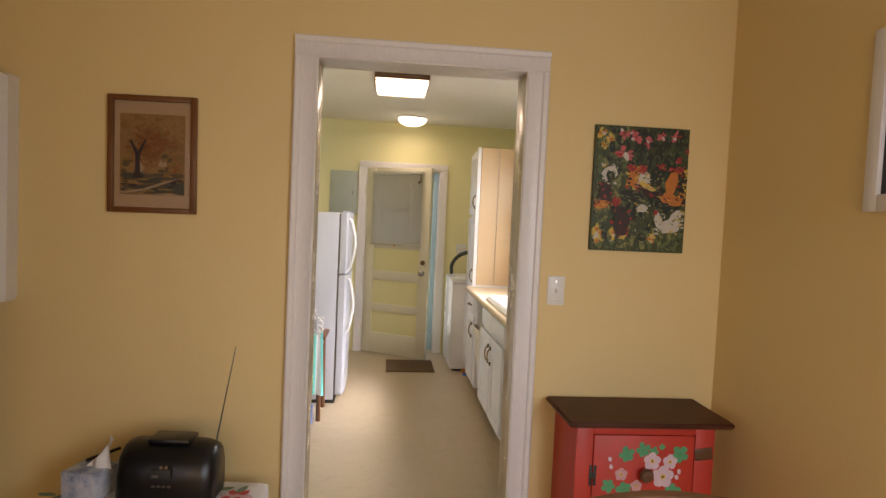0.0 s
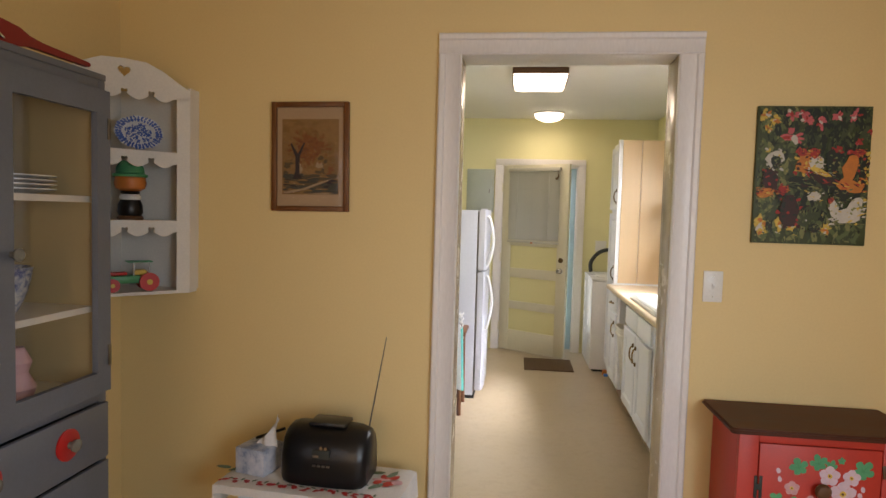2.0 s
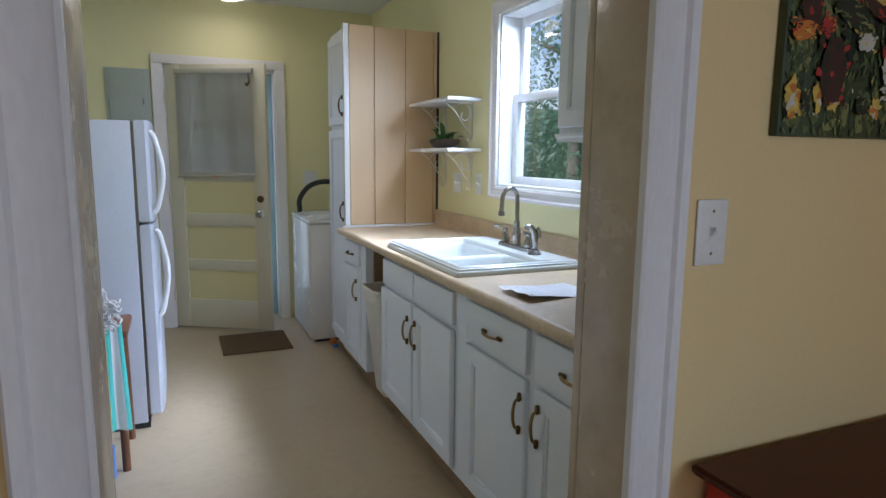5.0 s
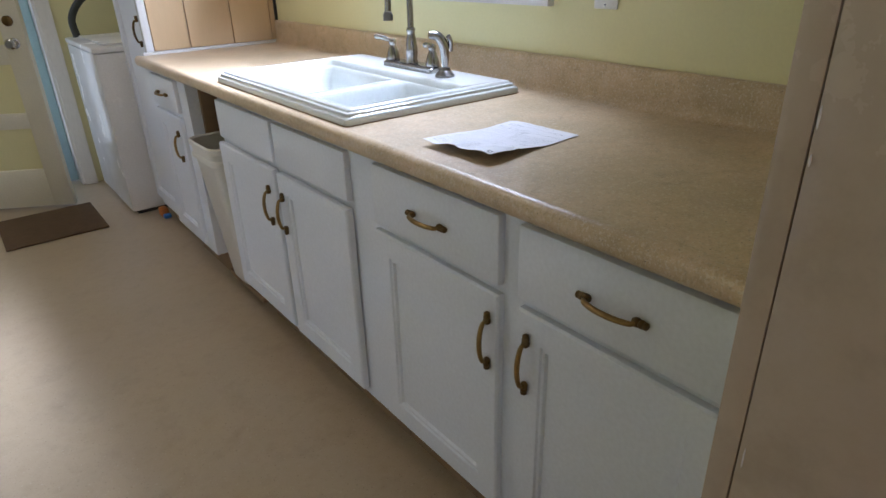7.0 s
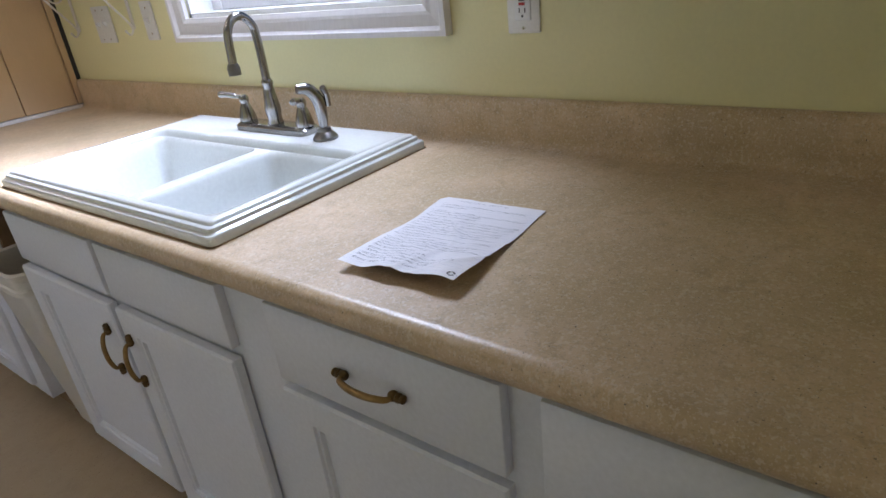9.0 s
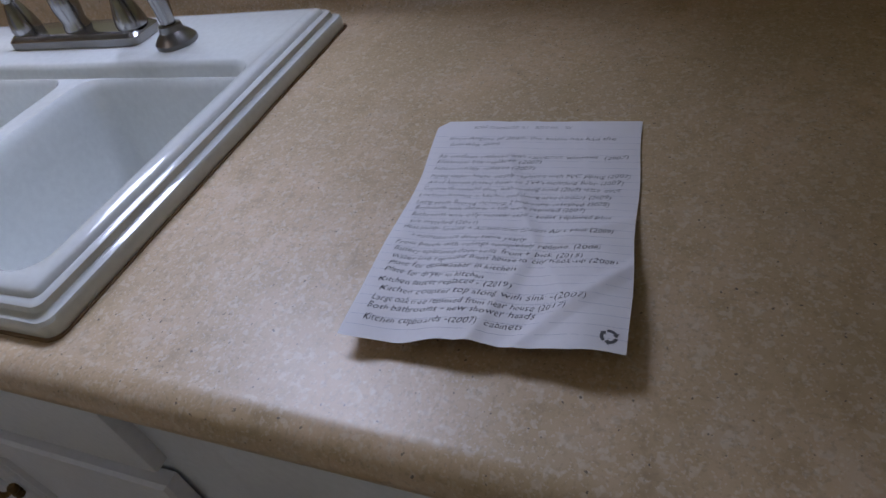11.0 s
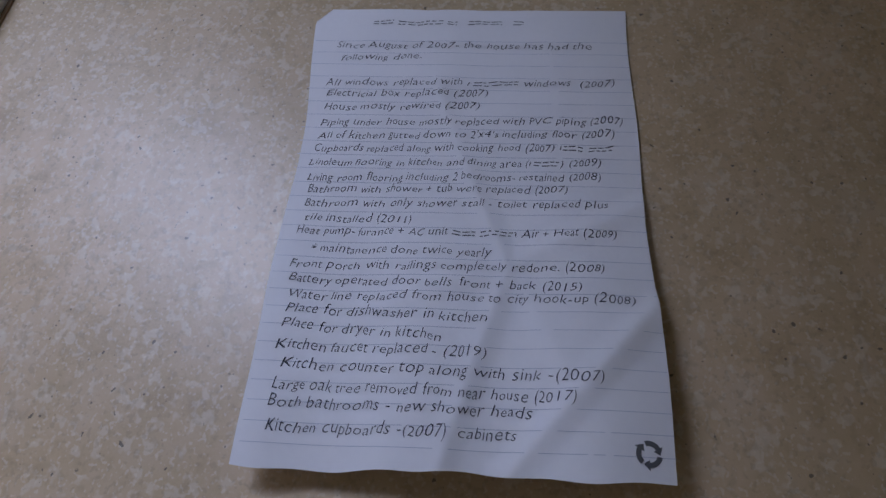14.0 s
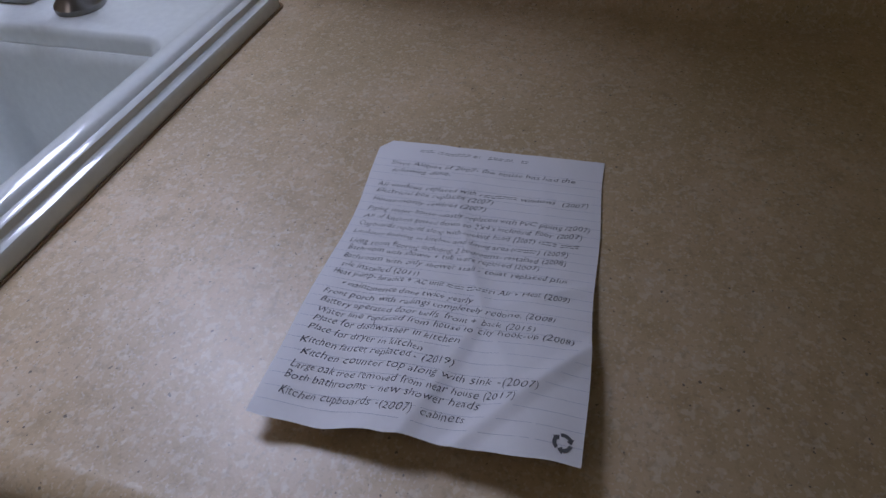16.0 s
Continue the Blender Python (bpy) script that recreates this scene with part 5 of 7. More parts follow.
    for text, u0, v0, w, fall in lines:
        body = text.replace("#", "n")
        bm = letters(body, -0.012)
        if body[0] == "K":
            # this capital fills badly when thinned: take it at full weight
            edge = max(v.co.x for v in letters("K", 0.0).verts) - 0.01
            full = letters(body, 0.0)
            bmesh.ops.delete(bm, geom=[f for f in bm.faces if f.calc_center_median().x < edge], context="FACES")
            for f in full.faces:
                if f.calc_center_median().x < edge:
                    bm.faces.new([bm.verts.new(v.co) for v in f.verts])
            full.free()
        x_min, x_max = min(v.co.x for v in bm.verts), max(v.co.x for v in bm.verts)
        k, size, ph = w / (x_max - x_min), 0.0069 if v0 < 0.2 else 0.0076, rnd.uniform(0, 6)
        if "#" in text:
            # swap the letters of each unread word for two broken bars
            n = len(text)
            step = (x_max - x_min) / n
            gone = [(x_min + i * step, x_min + (i + 1) * step) for i, ch in enumerate(text) if ch == "#"]
            spans = []
            for p, q in gone:
                if spans and p - spans[-1][1] < 1e-6:
                    spans[-1][1] = q
                else:
                    spans.append([p, q])
            bars = B()
            for p, q in spans:
                for lo, hi in ((0.02, 0.10), (0.34, 0.42)):
                    x = p
                    while x < q - 0.1 * step:
                        e = min(q - 0.1 * step, x + step * rnd.uniform(0.5, 1.6))
                        bars.faces.new([bars.verts.new((xx + 0.22 * yy, yy, 0)) for xx, yy in ((x, lo), (e, lo), (e, hi), (x, hi))])
                        x = e + step * rnd.uniform(0.2, 0.5)
            if len(gone) > 0.6 * n:
                bm.free()
                bm = B()
            else:
                # letters stay only outside the bars
                bmesh.ops.delete(bm, geom=[f for f in bm.faces if any(p - 0.3 * step < f.calc_center_median().x < q + 0.3 * step for p, q in spans)], context="FACES")
            pen(bars, u0, v0, k, size, ph, x_min, fall, w)
            tagged(part("illegible_word", bars, M["ink"], sheet, smooth=0), kind="stuff")
        if bm.verts:
            pen(bm, u0, v0, k, size, ph, x_min, fall, w)
            tagged(part("handwriting", bm, M["ink"], sheet, smooth=0), kind="stuff")
        else:
            bm.free()
    # a ring of three bent arrows
    bm = B()
    cu_, cv_, r = 0.1806, 0.2665, 0.0054
    for k in range(3):
        a0 = radians(120 * k + 12)
        pts = []
        for i in range(7):
            a = a0 + radians(78) * i / 6
            pts.append((a, r * 0.62, r * 1.02))
        vi = [bm.verts.new(put(cu_ + ri * math.cos(a), cv_ + ri * math.sin(a), 0.00025)) for a, ri, ro in pts]
        vo = [bm.verts.new(put(cu_ + ro * math.cos(a), cv_ + ro * math.sin(a), 0.00025)) for a, ri, ro in pts]
        for i in range(6):
            bm.faces.new((vi[i], vi[i + 1], vo[i + 1], vo[i]))
        a, b = a0 + radians(78), a0 + radians(112)
        bm.faces.new([bm.verts.new(put(cu_ + q * math.cos(w), cv_ + q * math.sin(w), 0.00025)) for w, q in ((a, r * 0.42), (a, r * 1.25), (b, r * 0.86))])
    part("recycling_mark", bm, M["grey_print"], sheet, "grey printed ring of three arrows", smooth=0)


paper_sheet()


# ---- dining room ----
def framed_picture():
    m = pose(-0.998, -0.0, 1.674, 90, 0, 0) @ Matrix.Rotation(radians(0.6), 4, "Z")
    t = thing("framed_picture", m, "brown wood-framed autumn landscape print with cream mount", "picture")
    w, h, f = 0.159, 0.217, 0.021
    for nm, a in (("frame_side", (-w, -w + f, -h, h)), ("frame_side", (w - f, w, -h, h)), ("frame_side", (-w + f, w - f, -h, -h + f)), ("frame_side", (-w + f, w - f, h - f, h))):
        part(nm, box(B(), a[0], a[1], a[2], a[3], 0.0005, 0.022, 0.003), M["frame_wood"], t, local=True)
    part("mount", box(B(), -w + f, w - f, -h + f, h - f, 0.002, 0.008), M["mount"], t, local=True, smooth=0)
    mats = [M["art_ochre"], M["art_rust"], M["art_trunk"], M["art_dark"], M["art_olive"], M["art_pale"], M["art_earth"], M["art_red"]]
    bm = B()
    I = Matrix()
    x0, x1, y0, y1 = -0.118, 0.116, -0.150, 0.150
    daub(bm, [(x0, y0), (x1, y0), (x1, y1), (x0, y1)], I, 0.0088, 0)
    rnd = random.Random(6)

    def put(cx, cy, a, b, mi, tilt=0.0, d=0.0):
        cx, cy = min(max(cx, x0 + 1.25 * a), x1 - 1.25 * a), min(max(cy, y0 + 1.25 * b), y1 - 1.25 * b)
        daub(bm, ellipse(cx, cy, a, b, 11, 0, rnd, 0.25), I, 0.0092 + d, mi)
    for i in range(60):
        put(rnd.uniform(x0, x1), rnd.uniform(0.0, y1), rnd.uniform(0.014, 0.03), rnd.uniform(0.008, 0.018), rnd.choice((0, 0, 4, 0)), d=i * 4e-6)
    for i in range(420):
        r, a = rnd.random() ** 0.6, rnd.uniform(0, 6.28)
        put(-0.006 + 0.088 * r * math.cos(a), 0.034 + 0.078 * r * math.sin(a), rnd.uniform(0.004, 0.012), rnd.uniform(0.003, 0.008), rnd.choice((1, 1, 7, 1) if r < 0.6 else (1, 4, 0, 4, 1)), d=0.0004 + i * 2e-6)
    for i in range(46):
        put(rnd.uniform(0.03, 0.116), rnd.uniform(-0.07, 0.0), rnd.uniform(0.008, 0.016), rnd.uniform(0.006, 0.014), rnd.choice((1, 4, 6, 4)), d=0.0012 + i * 3e-6)
    for i in range(30):
        put(rnd.uniform(x0, -0.06), rnd.uniform(-0.07, -0.01), rnd.uniform(0.008, 0.018), rnd.uniform(0.006, 0.012), rnd.choice((4, 0, 6)), d=0.0012 + i * 3e-6)
    for i in range(120):
        y = rnd.uniform(y0, -0.072)
        put(rnd.uniform(x0, x1), y, rnd.uniform(0.010, 0.032), rnd.uniform(0.002, 0.006), rnd.choice((3, 3, 2, 6, 6) if y > -0.125 else (6, 3, 4, 0, 3)), d=0.0014 + i * 3e-6)
    for i in range(14):
        put(rnd.uniform(x0, -0.04), rnd.uniform(-0.085, -0.072), rnd.uniform(0.012, 0.022), rnd.uniform(0.004, 0.008), 3, d=0.0018 + i * 3e-6)
    daub(bm, [(-0.073, -0.088), (-0.034, -0.088), (-0.045, -0.06), (-0.044, 0.0), (-0.022, 0.055), (-0.027, 0.058), (-0.052, 0.012), (-0.078, 0.055), (-0.083, 0.05), (-0.062, 0.0), (-0.062, -0.055)], I, 0.0116, 2)
    for q in ([(0.02, -0.04), (0.035, -0.045), (0.055, -0.04), (0.047, -0.022), (0.036, -0.028), (0.028, -0.018)], [(-0.046, -0.022), (-0.03, -0.05), (-0.043, -0.07)], [(x0, -0.141), (-0.03, -0.125), (0.045, -0.098), (0.095, -0.085), (0.05, -0.104), (-0.02, -0.131), (x0 + 0.02, -0.147)], [(-0.02, -0.147), (0.06, -0.143), (0.112, -0.147), (0.06, -0.149)]):
        daub(bm, q, I, 0.0117, 5)
    for q in ([(0.085, -0.11), (0.114, -0.10), (0.114, -0.146), (0.065, -0.138)], [(-0.03, -0.085), (0.05, -0.092), (0.0, -0.098)]):
        daub(bm, q, I, 0.01165, 3)
    tagged(part("print", bm, mats, t, "autumn tree in rust and ochre", local=True, smooth=0), kind="stuff")
    part("pane", box(B(), -w + f, w - f, -h + f, h - f, 0.0125, 0.014), M["art_glass"], t, local=True, smooth=0)


for nm, c in (("art_ochre", (0.30, 0.155, 0.05)), ("art_rust", (0.25, 0.085, 0.018)), ("art_trunk", (0.035, 0.018, 0.02)), ("art_dark", (0.06, 0.055, 0.04)), ("art_olive", (0.25, 0.13, 0.035)), ("art_pale", (0.40, 0.27, 0.16)),
              ("art_earth", (0.12, 0.075, 0.03)), ("art_red", (0.20, 0.058, 0.015)), ("c_moss", (0.055, 0.075, 0.028)), ("c_dark", (0.014, 0.022, 0.010)), ("c_leaf", (0.115, 0.15, 0.05)), ("c_lime", (0.23, 0.235, 0.08)), ("c_yellow", (0.70, 0.48, 0.08)), ("c_pink", (0.62, 0.12, 0.13)), ("c_red", (0.42, 0.03, 0.02)),
              ("c_orange", (0.62, 0.20, 0.03)), ("c_white", (0.62, 0.58, 0.50)), ("c_brown", (0.05, 0.016, 0.010))):
    M[nm] = material(nm, c, 0.55, var=0.15, scale=60, grain=300, grain_amt=0.08, bump=0.1)
M["art_glass"] = glass("art_glass", rough=0.06, least=0.006)
framed_picture()


def garden_canvas():
    x0, x1, z0, z1 = 0.687, 1.074, 1.389, 1.886
    m = pose((x0 + x1) / 2, 0, (z0 + z1) / 2, 90, 0, 0)
    t = thing("canvas_print", m, "unframed canvas print of a dark green garden with bright flowers", "picture")
    w, h = (x1 - x0) / 2, (z1 - z0) / 2
    part("canvas", box(B(), -w, w, -h, h, 0.0005, 0.018, 0.002), M["c_moss"], t, local=True)
    mats = [M[k] for k in ("c_dark", "c_leaf", "c_lime", "c_yellow", "c_pink", "c_red", "c_orange", "c_white", "c_brown", "c_moss")]
    rnd = random.Random(12)
    bm = B()
    n = [0]

    def put(cx, cy, a, b, mi, tilt=0.0, rough=0.22):
        a, b = min(a, w * 0.9), min(b, h * 0.9)
        r = max(a, b) * 1.25
        cx, cy = min(max(cx, -w + r), w - r), min(max(cy, -h + r), h - r)
        n[0] += 1
        daub(bm, ellipse(cx, cy, a, b, 12, tilt, rnd, rough), Matrix(), 0.0184 + n[0] * 5e-6, mi)
    # soft ground: near-black shade to one side, olive to the other, lawn along the foot
    for i in range(420):
        cx, cy = rnd.uniform(-w, w), rnd.uniform(-h, h)
        shade = cx / w + 0.9 * cy / h + rnd.uniform(-0.7, 0.7)
        if cy < -0.165:
            mi = rnd.choice((1, 1, 9, 2))
        elif shade > 0.15:
            mi = rnd.choice((0, 0, 0, 9))
        else:
            mi = rnd.choice((9, 1, 1, 2) if cx < -0.04 else (0, 9, 1, 0))
        put(cx, cy, rnd.uniform(0.010, 0.026), rnd.uniform(0.005, 0.012), mi, rnd.uniform(0.6, 2.4), 0.3)
    for i in range(560):
        cx, cy = rnd.uniform(-w, w), rnd.uniform(-h, h)
        shade = cx / w + 0.9 * cy / h + rnd.uniform(-0.8, 0.8)
        put(cx, cy, rnd.uniform(0.003, 0.010), rnd.uniform(0.0015, 0.0035), rnd.choice((0, 0, 9, 1) if shade > 0.2 else (1, 2, 9, 0, 1)), rnd.uniform(0.7, 2.4))
    for i in range(60):
        put(rnd.uniform(-w, w), rnd.uniform(-0.23, 0.05), rnd.uniform(0.002, 0.006), rnd.uniform(0.001, 0.003), rnd.choice((3, 7, 2, 8)), rnd.uniform(0, 3))

    def bloom(cx, cy, r, mi):
        r *= 1.25
        for k in range(11):
            a, q = rnd.uniform(0, 6.28), r * rnd.uniform(0.1, 0.7)
            put(cx + q * math.cos(a), cy + q * math.sin(a), r * rnd.uniform(0.2, 0.5), r * rnd.uniform(0.12, 0.3), mi if k < 7 else {4: (7, 4, 5), 5: (4, 5, 8), 3: (7, 6, 3)}[mi][k % 3], a, 0.3)
    for cx, cy, r in ((-0.08, 0.215, 0.022), (-0.03, 0.20, 0.022), (0.02, 0.19, 0.022), (0.075, 0.215, 0.02), (0.13, 0.215, 0.022), (-0.07, 0.135, 0.035), (-0.04, 0.225, 0.015)):
        bloom(cx, cy, r, 4)
    for cx, cy, r in ((0.15, 0.125, 0.018), (0.08, 0.085, 0.02), (0.19, 0.16, 0.012), (0.12, 0.09, 0.012)):
        bloom(cx, cy, r, 5)
    for cx, cy, r in ((-0.17, 0.215, 0.024), (-0.14, 0.195, 0.02), (-0.155, 0.165, 0.016), (-0.18, -0.175, 0.03), (-0.105, -0.18, 0.02), (0.055, -0.195, 0.024), (-0.16, -0.20, 0.018), (-0.06, -0.19, 0.018)):
        bloom(cx, cy, r, 3)
    # plain patches of colour
    for cx, cy, a, b, mi, tl in ((-0.13, 0.055, 0.030, 0.034, 7, 0), (-0.125, 0.045, 0.018, 0.024, 0, 0), (-0.028, 0.045, 0.030, 0.042, 6, -0.4), (-0.040, 0.085, 0.020, 0.014, 5, 0), (0.012, 0.040, 0.026, 0.026, 7, 0.2), (0.004, 0.080, 0.018, 0.020, 5, 0), (0.035, -0.005, 0.050, 0.022, 8, -0.4),
                                 (0.030, 0.012, 0.040, 0.010, 3, -0.4), (-0.03, -0.03, 0.05, 0.022, 0, -0.2), (0.065, 0.055, 0.024, 0.040, 0, 0), (0.172, 0.025, 0.024, 0.055, 6, -0.15), (0.155, 0.085, 0.022, 0.012, 5, 0), (0.130, -0.035, 0.046, 0.024, 6, -0.3), (0.10, -0.070, 0.030, 0.022, 0, 0),
                                 (-0.075, -0.125, 0.036, 0.060, 8, 0.1), (-0.098, -0.055, 0.018, 0.020, 5, 0), (0.125, -0.145, 0.050, 0.026, 7, 0.05), (0.078, -0.115, 0.016, 0.034, 7, 0.2), (0.158, -0.110, 0.024, 0.034, 7, -0.4), (0.066, -0.088, 0.010, 0.011, 5, 0), (-0.15, -0.02, 0.028, 0.040, 8, 0.4),
                                 (-0.165, -0.065, 0.030, 0.016, 6, 0.3), (0.01, -0.075, 0.022, 0.014, 7, 0.4), (-0.14, -0.19, 0.012, 0.022, 0, 0), (0.015, -0.19, 0.018, 0.016, 0, 0)):
        put(cx, cy, a, b, mi, tl, 0.2)
        # brush strokes that break the patch up
        for k in range(26):
            u, v = rnd.uniform(-1.1, 1.1) * a, rnd.uniform(-1.1, 1.1) * b
            put(cx + u, cy + v, a * rnd.uniform(0.10, 0.30), b * rnd.uniform(0.05, 0.16), {3: (7, 6, 3, 8), 6: (3, 5, 8, 6), 5: (6, 8, 5, 0), 7: (2, 7, 7, 3), 8: (5, 0, 8, 0), 0: (1, 2, 8, 0)}[mi][k % 4], tl + rnd.uniform(-0.6, 0.6), 0.3)
    tagged(part("painting", bm, mats, t, "painted flowers and patches of orange, white and brown", local=True, smooth=0), kind="stuff")


garden_canvas()


def red_cabinet():
    t = thing("red_cabinet", pose(0.85, -0.17, 0), "red painted cabinet with dark wood top and painted flowers", "cabinet")
    x0, x1, y0, y1, zt = 0.585, 1.103, -0.298, -0.018, 0.774
    part("side", box(B(), x0, x0 + 0.02, y0 + 0.02, y1, 0.0, zt, 0.002), M["red_paint"], t)
    part("side", box(B(), x1 - 0.02, x1, y0 + 0.02, y1, 0.0, zt, 0.002), M["red_paint"], t)
    part("back", box(B(), x0 + 0.021, x1 - 0.021, y1 - 0.012, y1, 0.05, zt), M["red_paint"], t)
    part("front_stile", box(B(), x0, 0.648, y0, y0 + 0.0195, 0.0, zt, 0.002), M["red_paint"], t)
    part("front_stile", box(B(), 1.030, x1, y0, y0 + 0.0195, 0.0, zt, 0.002), M["red_paint"], t)
    part("front_rail", box(B(), 0.6485, 1.0295, y0 + 0.0005, y0 + 0.0195, 0.740, zt, 0.001), M["red_paint"], t)
    part("front_rail", box(B(), 0.6485, 1.0295, y0 + 0.0005, y0 + 0.0195, 0.0, 0.10, 0.001), M["red_paint"], t)
    d = part("door", box(B(), 0.652, 1.0275, y0 + 0.001, y0 + 0.018, 0.104, 0.736, 0.002), M["red_paint"], t)
    top = B()
    prism(top, [(0.545, -0.335), (0.565, -0.342), (1.135, -0.342), (1.158, -0.333), (1.160, -0.014), (0.543, -0.014)], "z", zt + 0.001, zt + 0.021)
    bmesh.ops.bevel(top, geom=list(top.edges), offset=0.006, segments=2, affect="EDGES")
    part("top", top, M["dark_top"], t, "dark stained wood top")
    # black H hinge, latch plate and knob
    yy = y0 - 0.003
    bm = B()
    for dx in (-0.012, 0.004):
        box(bm, 0.650 + dx, 0.650 + dx + 0.010, yy, y0 + 0.0005, 0.552, 0.628, 0.002)
    box(bm, 0.648, 0.656, yy + 0.0005, y0, 0.580, 0.600)
    part("hinge", bm, M["rubber"], t, "black iron H hinge")
    lp = box(B(), -0.034, 0.034, -0.005, 0.0, -0.022, 0.022, 0.003)
    lp.transform(pose(1.062, y0 - 0.0003, 0.672, 0, -8, 0))
    part("latch", lp, M["walnut"], t, "dark wooden turn latch")
    part("knob", lathe(B(), [(0.008, 0.0), (0.008, -0.012), (0.022, -0.018), (0.026, -0.028), (0.020, -0.038), (0.006, -0.041)][::-1], (0.842, y0 + 0.0005, 0.600), 20, "y"), M["walnut"], d, "dark wooden knob")
    m = Matrix(((1, 0, 0, 0), (0, 0, -1, y0 + 0.0005), (0, 1, 0, 0), (0, 0, 0, 1)))
    rnd = random.Random(5)
    lay = [0.0004]

    def ivy(cx, cz, r, tilt, lobes=5):
        """A painted lobed leaf with a darker midrib."""
        bm = B()
        out = []
        for i in range(40):
            a = 2 * math.pi * i / 40
            k = 0.50 + 0.50 * abs(math.cos(lobes * a / 2)) ** 0.7 * (0.75 + 0.25 * math.cos(a))
            k *= 1 + rnd.uniform(-0.05, 0.05)
            out.append((cx + r * k * math.cos(a + tilt), cz + r * k * math.sin(a + tilt)))
        lay[0] += 0.00003
        daub(bm, out, m, lay[0], 0)
        for da, q in ((0.0, 0.85), (1.15, 0.6), (-1.15, 0.6)):
            a = tilt + da
            d, n = (math.cos(a), math.sin(a)), (-math.sin(a), math.cos(a))
            lay[0] += 0.00001
            daub(bm, [(cx - 0.3 * r * d[0], cz - 0.3 * r * d[1]), (cx + n[0] * 0.05 * r, cz + n[1] * 0.05 * r), (cx + q * r * d[0], cz + q * r * d[1]), (cx - n[0] * 0.05 * r, cz - n[1] * 0.05 * r)], m, lay[0], 1)
        part("painted_leaf", bm, [M["mint"], M["green"]], d_leaf, "painted green ivy leaf", smooth=0)

    def blossom(cx, cz, r, mat):
        """Five broad overlapping petals round a yellow eye."""
        bm = B()
        for k in range(5):
            a = 2 * math.pi * k / 5 + 0.3
            lay[0] += 0.00001
            daub(bm, ellipse(cx + r * 0.52 * math.cos(a), cz + r * 0.52 * math.sin(a), r * 0.50, r * 0.48, 14, a, rnd, 0.07), m, lay[0], 0)
        for k in range(5):
            a = 2 * math.pi * (k + 0.5) / 5 + 0.3
            d, n = (math.cos(a), math.sin(a)), (-math.sin(a), math.cos(a))
            lay[0] += 0.00001
            daub(bm, [(cx + 0.25 * r * d[0], cz + 0.25 * r * d[1]), (cx + 0.6 * r * d[0] + 0.04 * r * n[0], cz + 0.6 * r * d[1] + 0.04 * r * n[1]), (cx + 0.8 * r * d[0], cz + 0.8 * r * d[1]), (cx + 0.6 * r * d[0] - 0.04 * r * n[0], cz + 0.6 * r * d[1] - 0.04 * r * n[1])], m, lay[0], 1)
        for q, mi in ((0.24, 2), (0.11, 3)):
            lay[0] += 0.00001
            daub(bm, ellipse(cx, cz, r * q, r * q, 12, 0, rnd, 0.15), m, lay[0], mi)
        part("painted_blossom", bm, [mat, M["pink"], M["yellow"], M["walnut"]], d_leaf, "painted pale pink blossom", smooth=0)
    d_leaf = d
    for cx, cz, r, tl in ((0.776, 0.664, 0.034, 1.9), (0.836, 0.682, 0.032, 1.9), (0.874, 0.676, 0.022, 1.2), (0.972, 0.667, 0.038, 0.9), (0.713, 0.552, 0.030, 3.6), (0.772, 0.540, 0.036, 4.4), (0.952, 0.532, 0.038, 5.3), (0.862, 0.490, 0.028, 4.9), (0.905, 0.695, 0.014, 1.6)):
        ivy(cx, cz, r, tl)
    for cx, cz, r, mt in ((0.871, 0.643, 0.033, "blossom"), (0.938, 0.641, 0.028, "blossom"), (0.914, 0.586, 0.042, "blossom"), (0.757, 0.594, 0.024, "faded_blossom"), (0.816, 0.552, 0.022, "faded_blossom")):
        blossom(cx, cz, r, M[mt])
    for cx, cz in ((0.713, 0.650), (0.718, 0.622), (0.974, 0.606), (0.966, 0.585)):
        bm = B()
        lay[0] += 0.00001
        daub(bm, ellipse(cx, cz, 0.007, 0.010, 10, 0.3, rnd, 0.1), m, lay[0], 0)
        part("painted_bud", bm, M["blossom"], d_leaf, smooth=0)


M["faded_blossom"] = material("faded_blossom", (0.70, 0.36, 0.36), 0.5, var=0.12, scale=40, bump=0.03)
M["blossom"] = material("blossom", (0.74, 0.55, 0.62), 0.5, var=0.1, scale=40, bump=0.03)
red_cabinet()


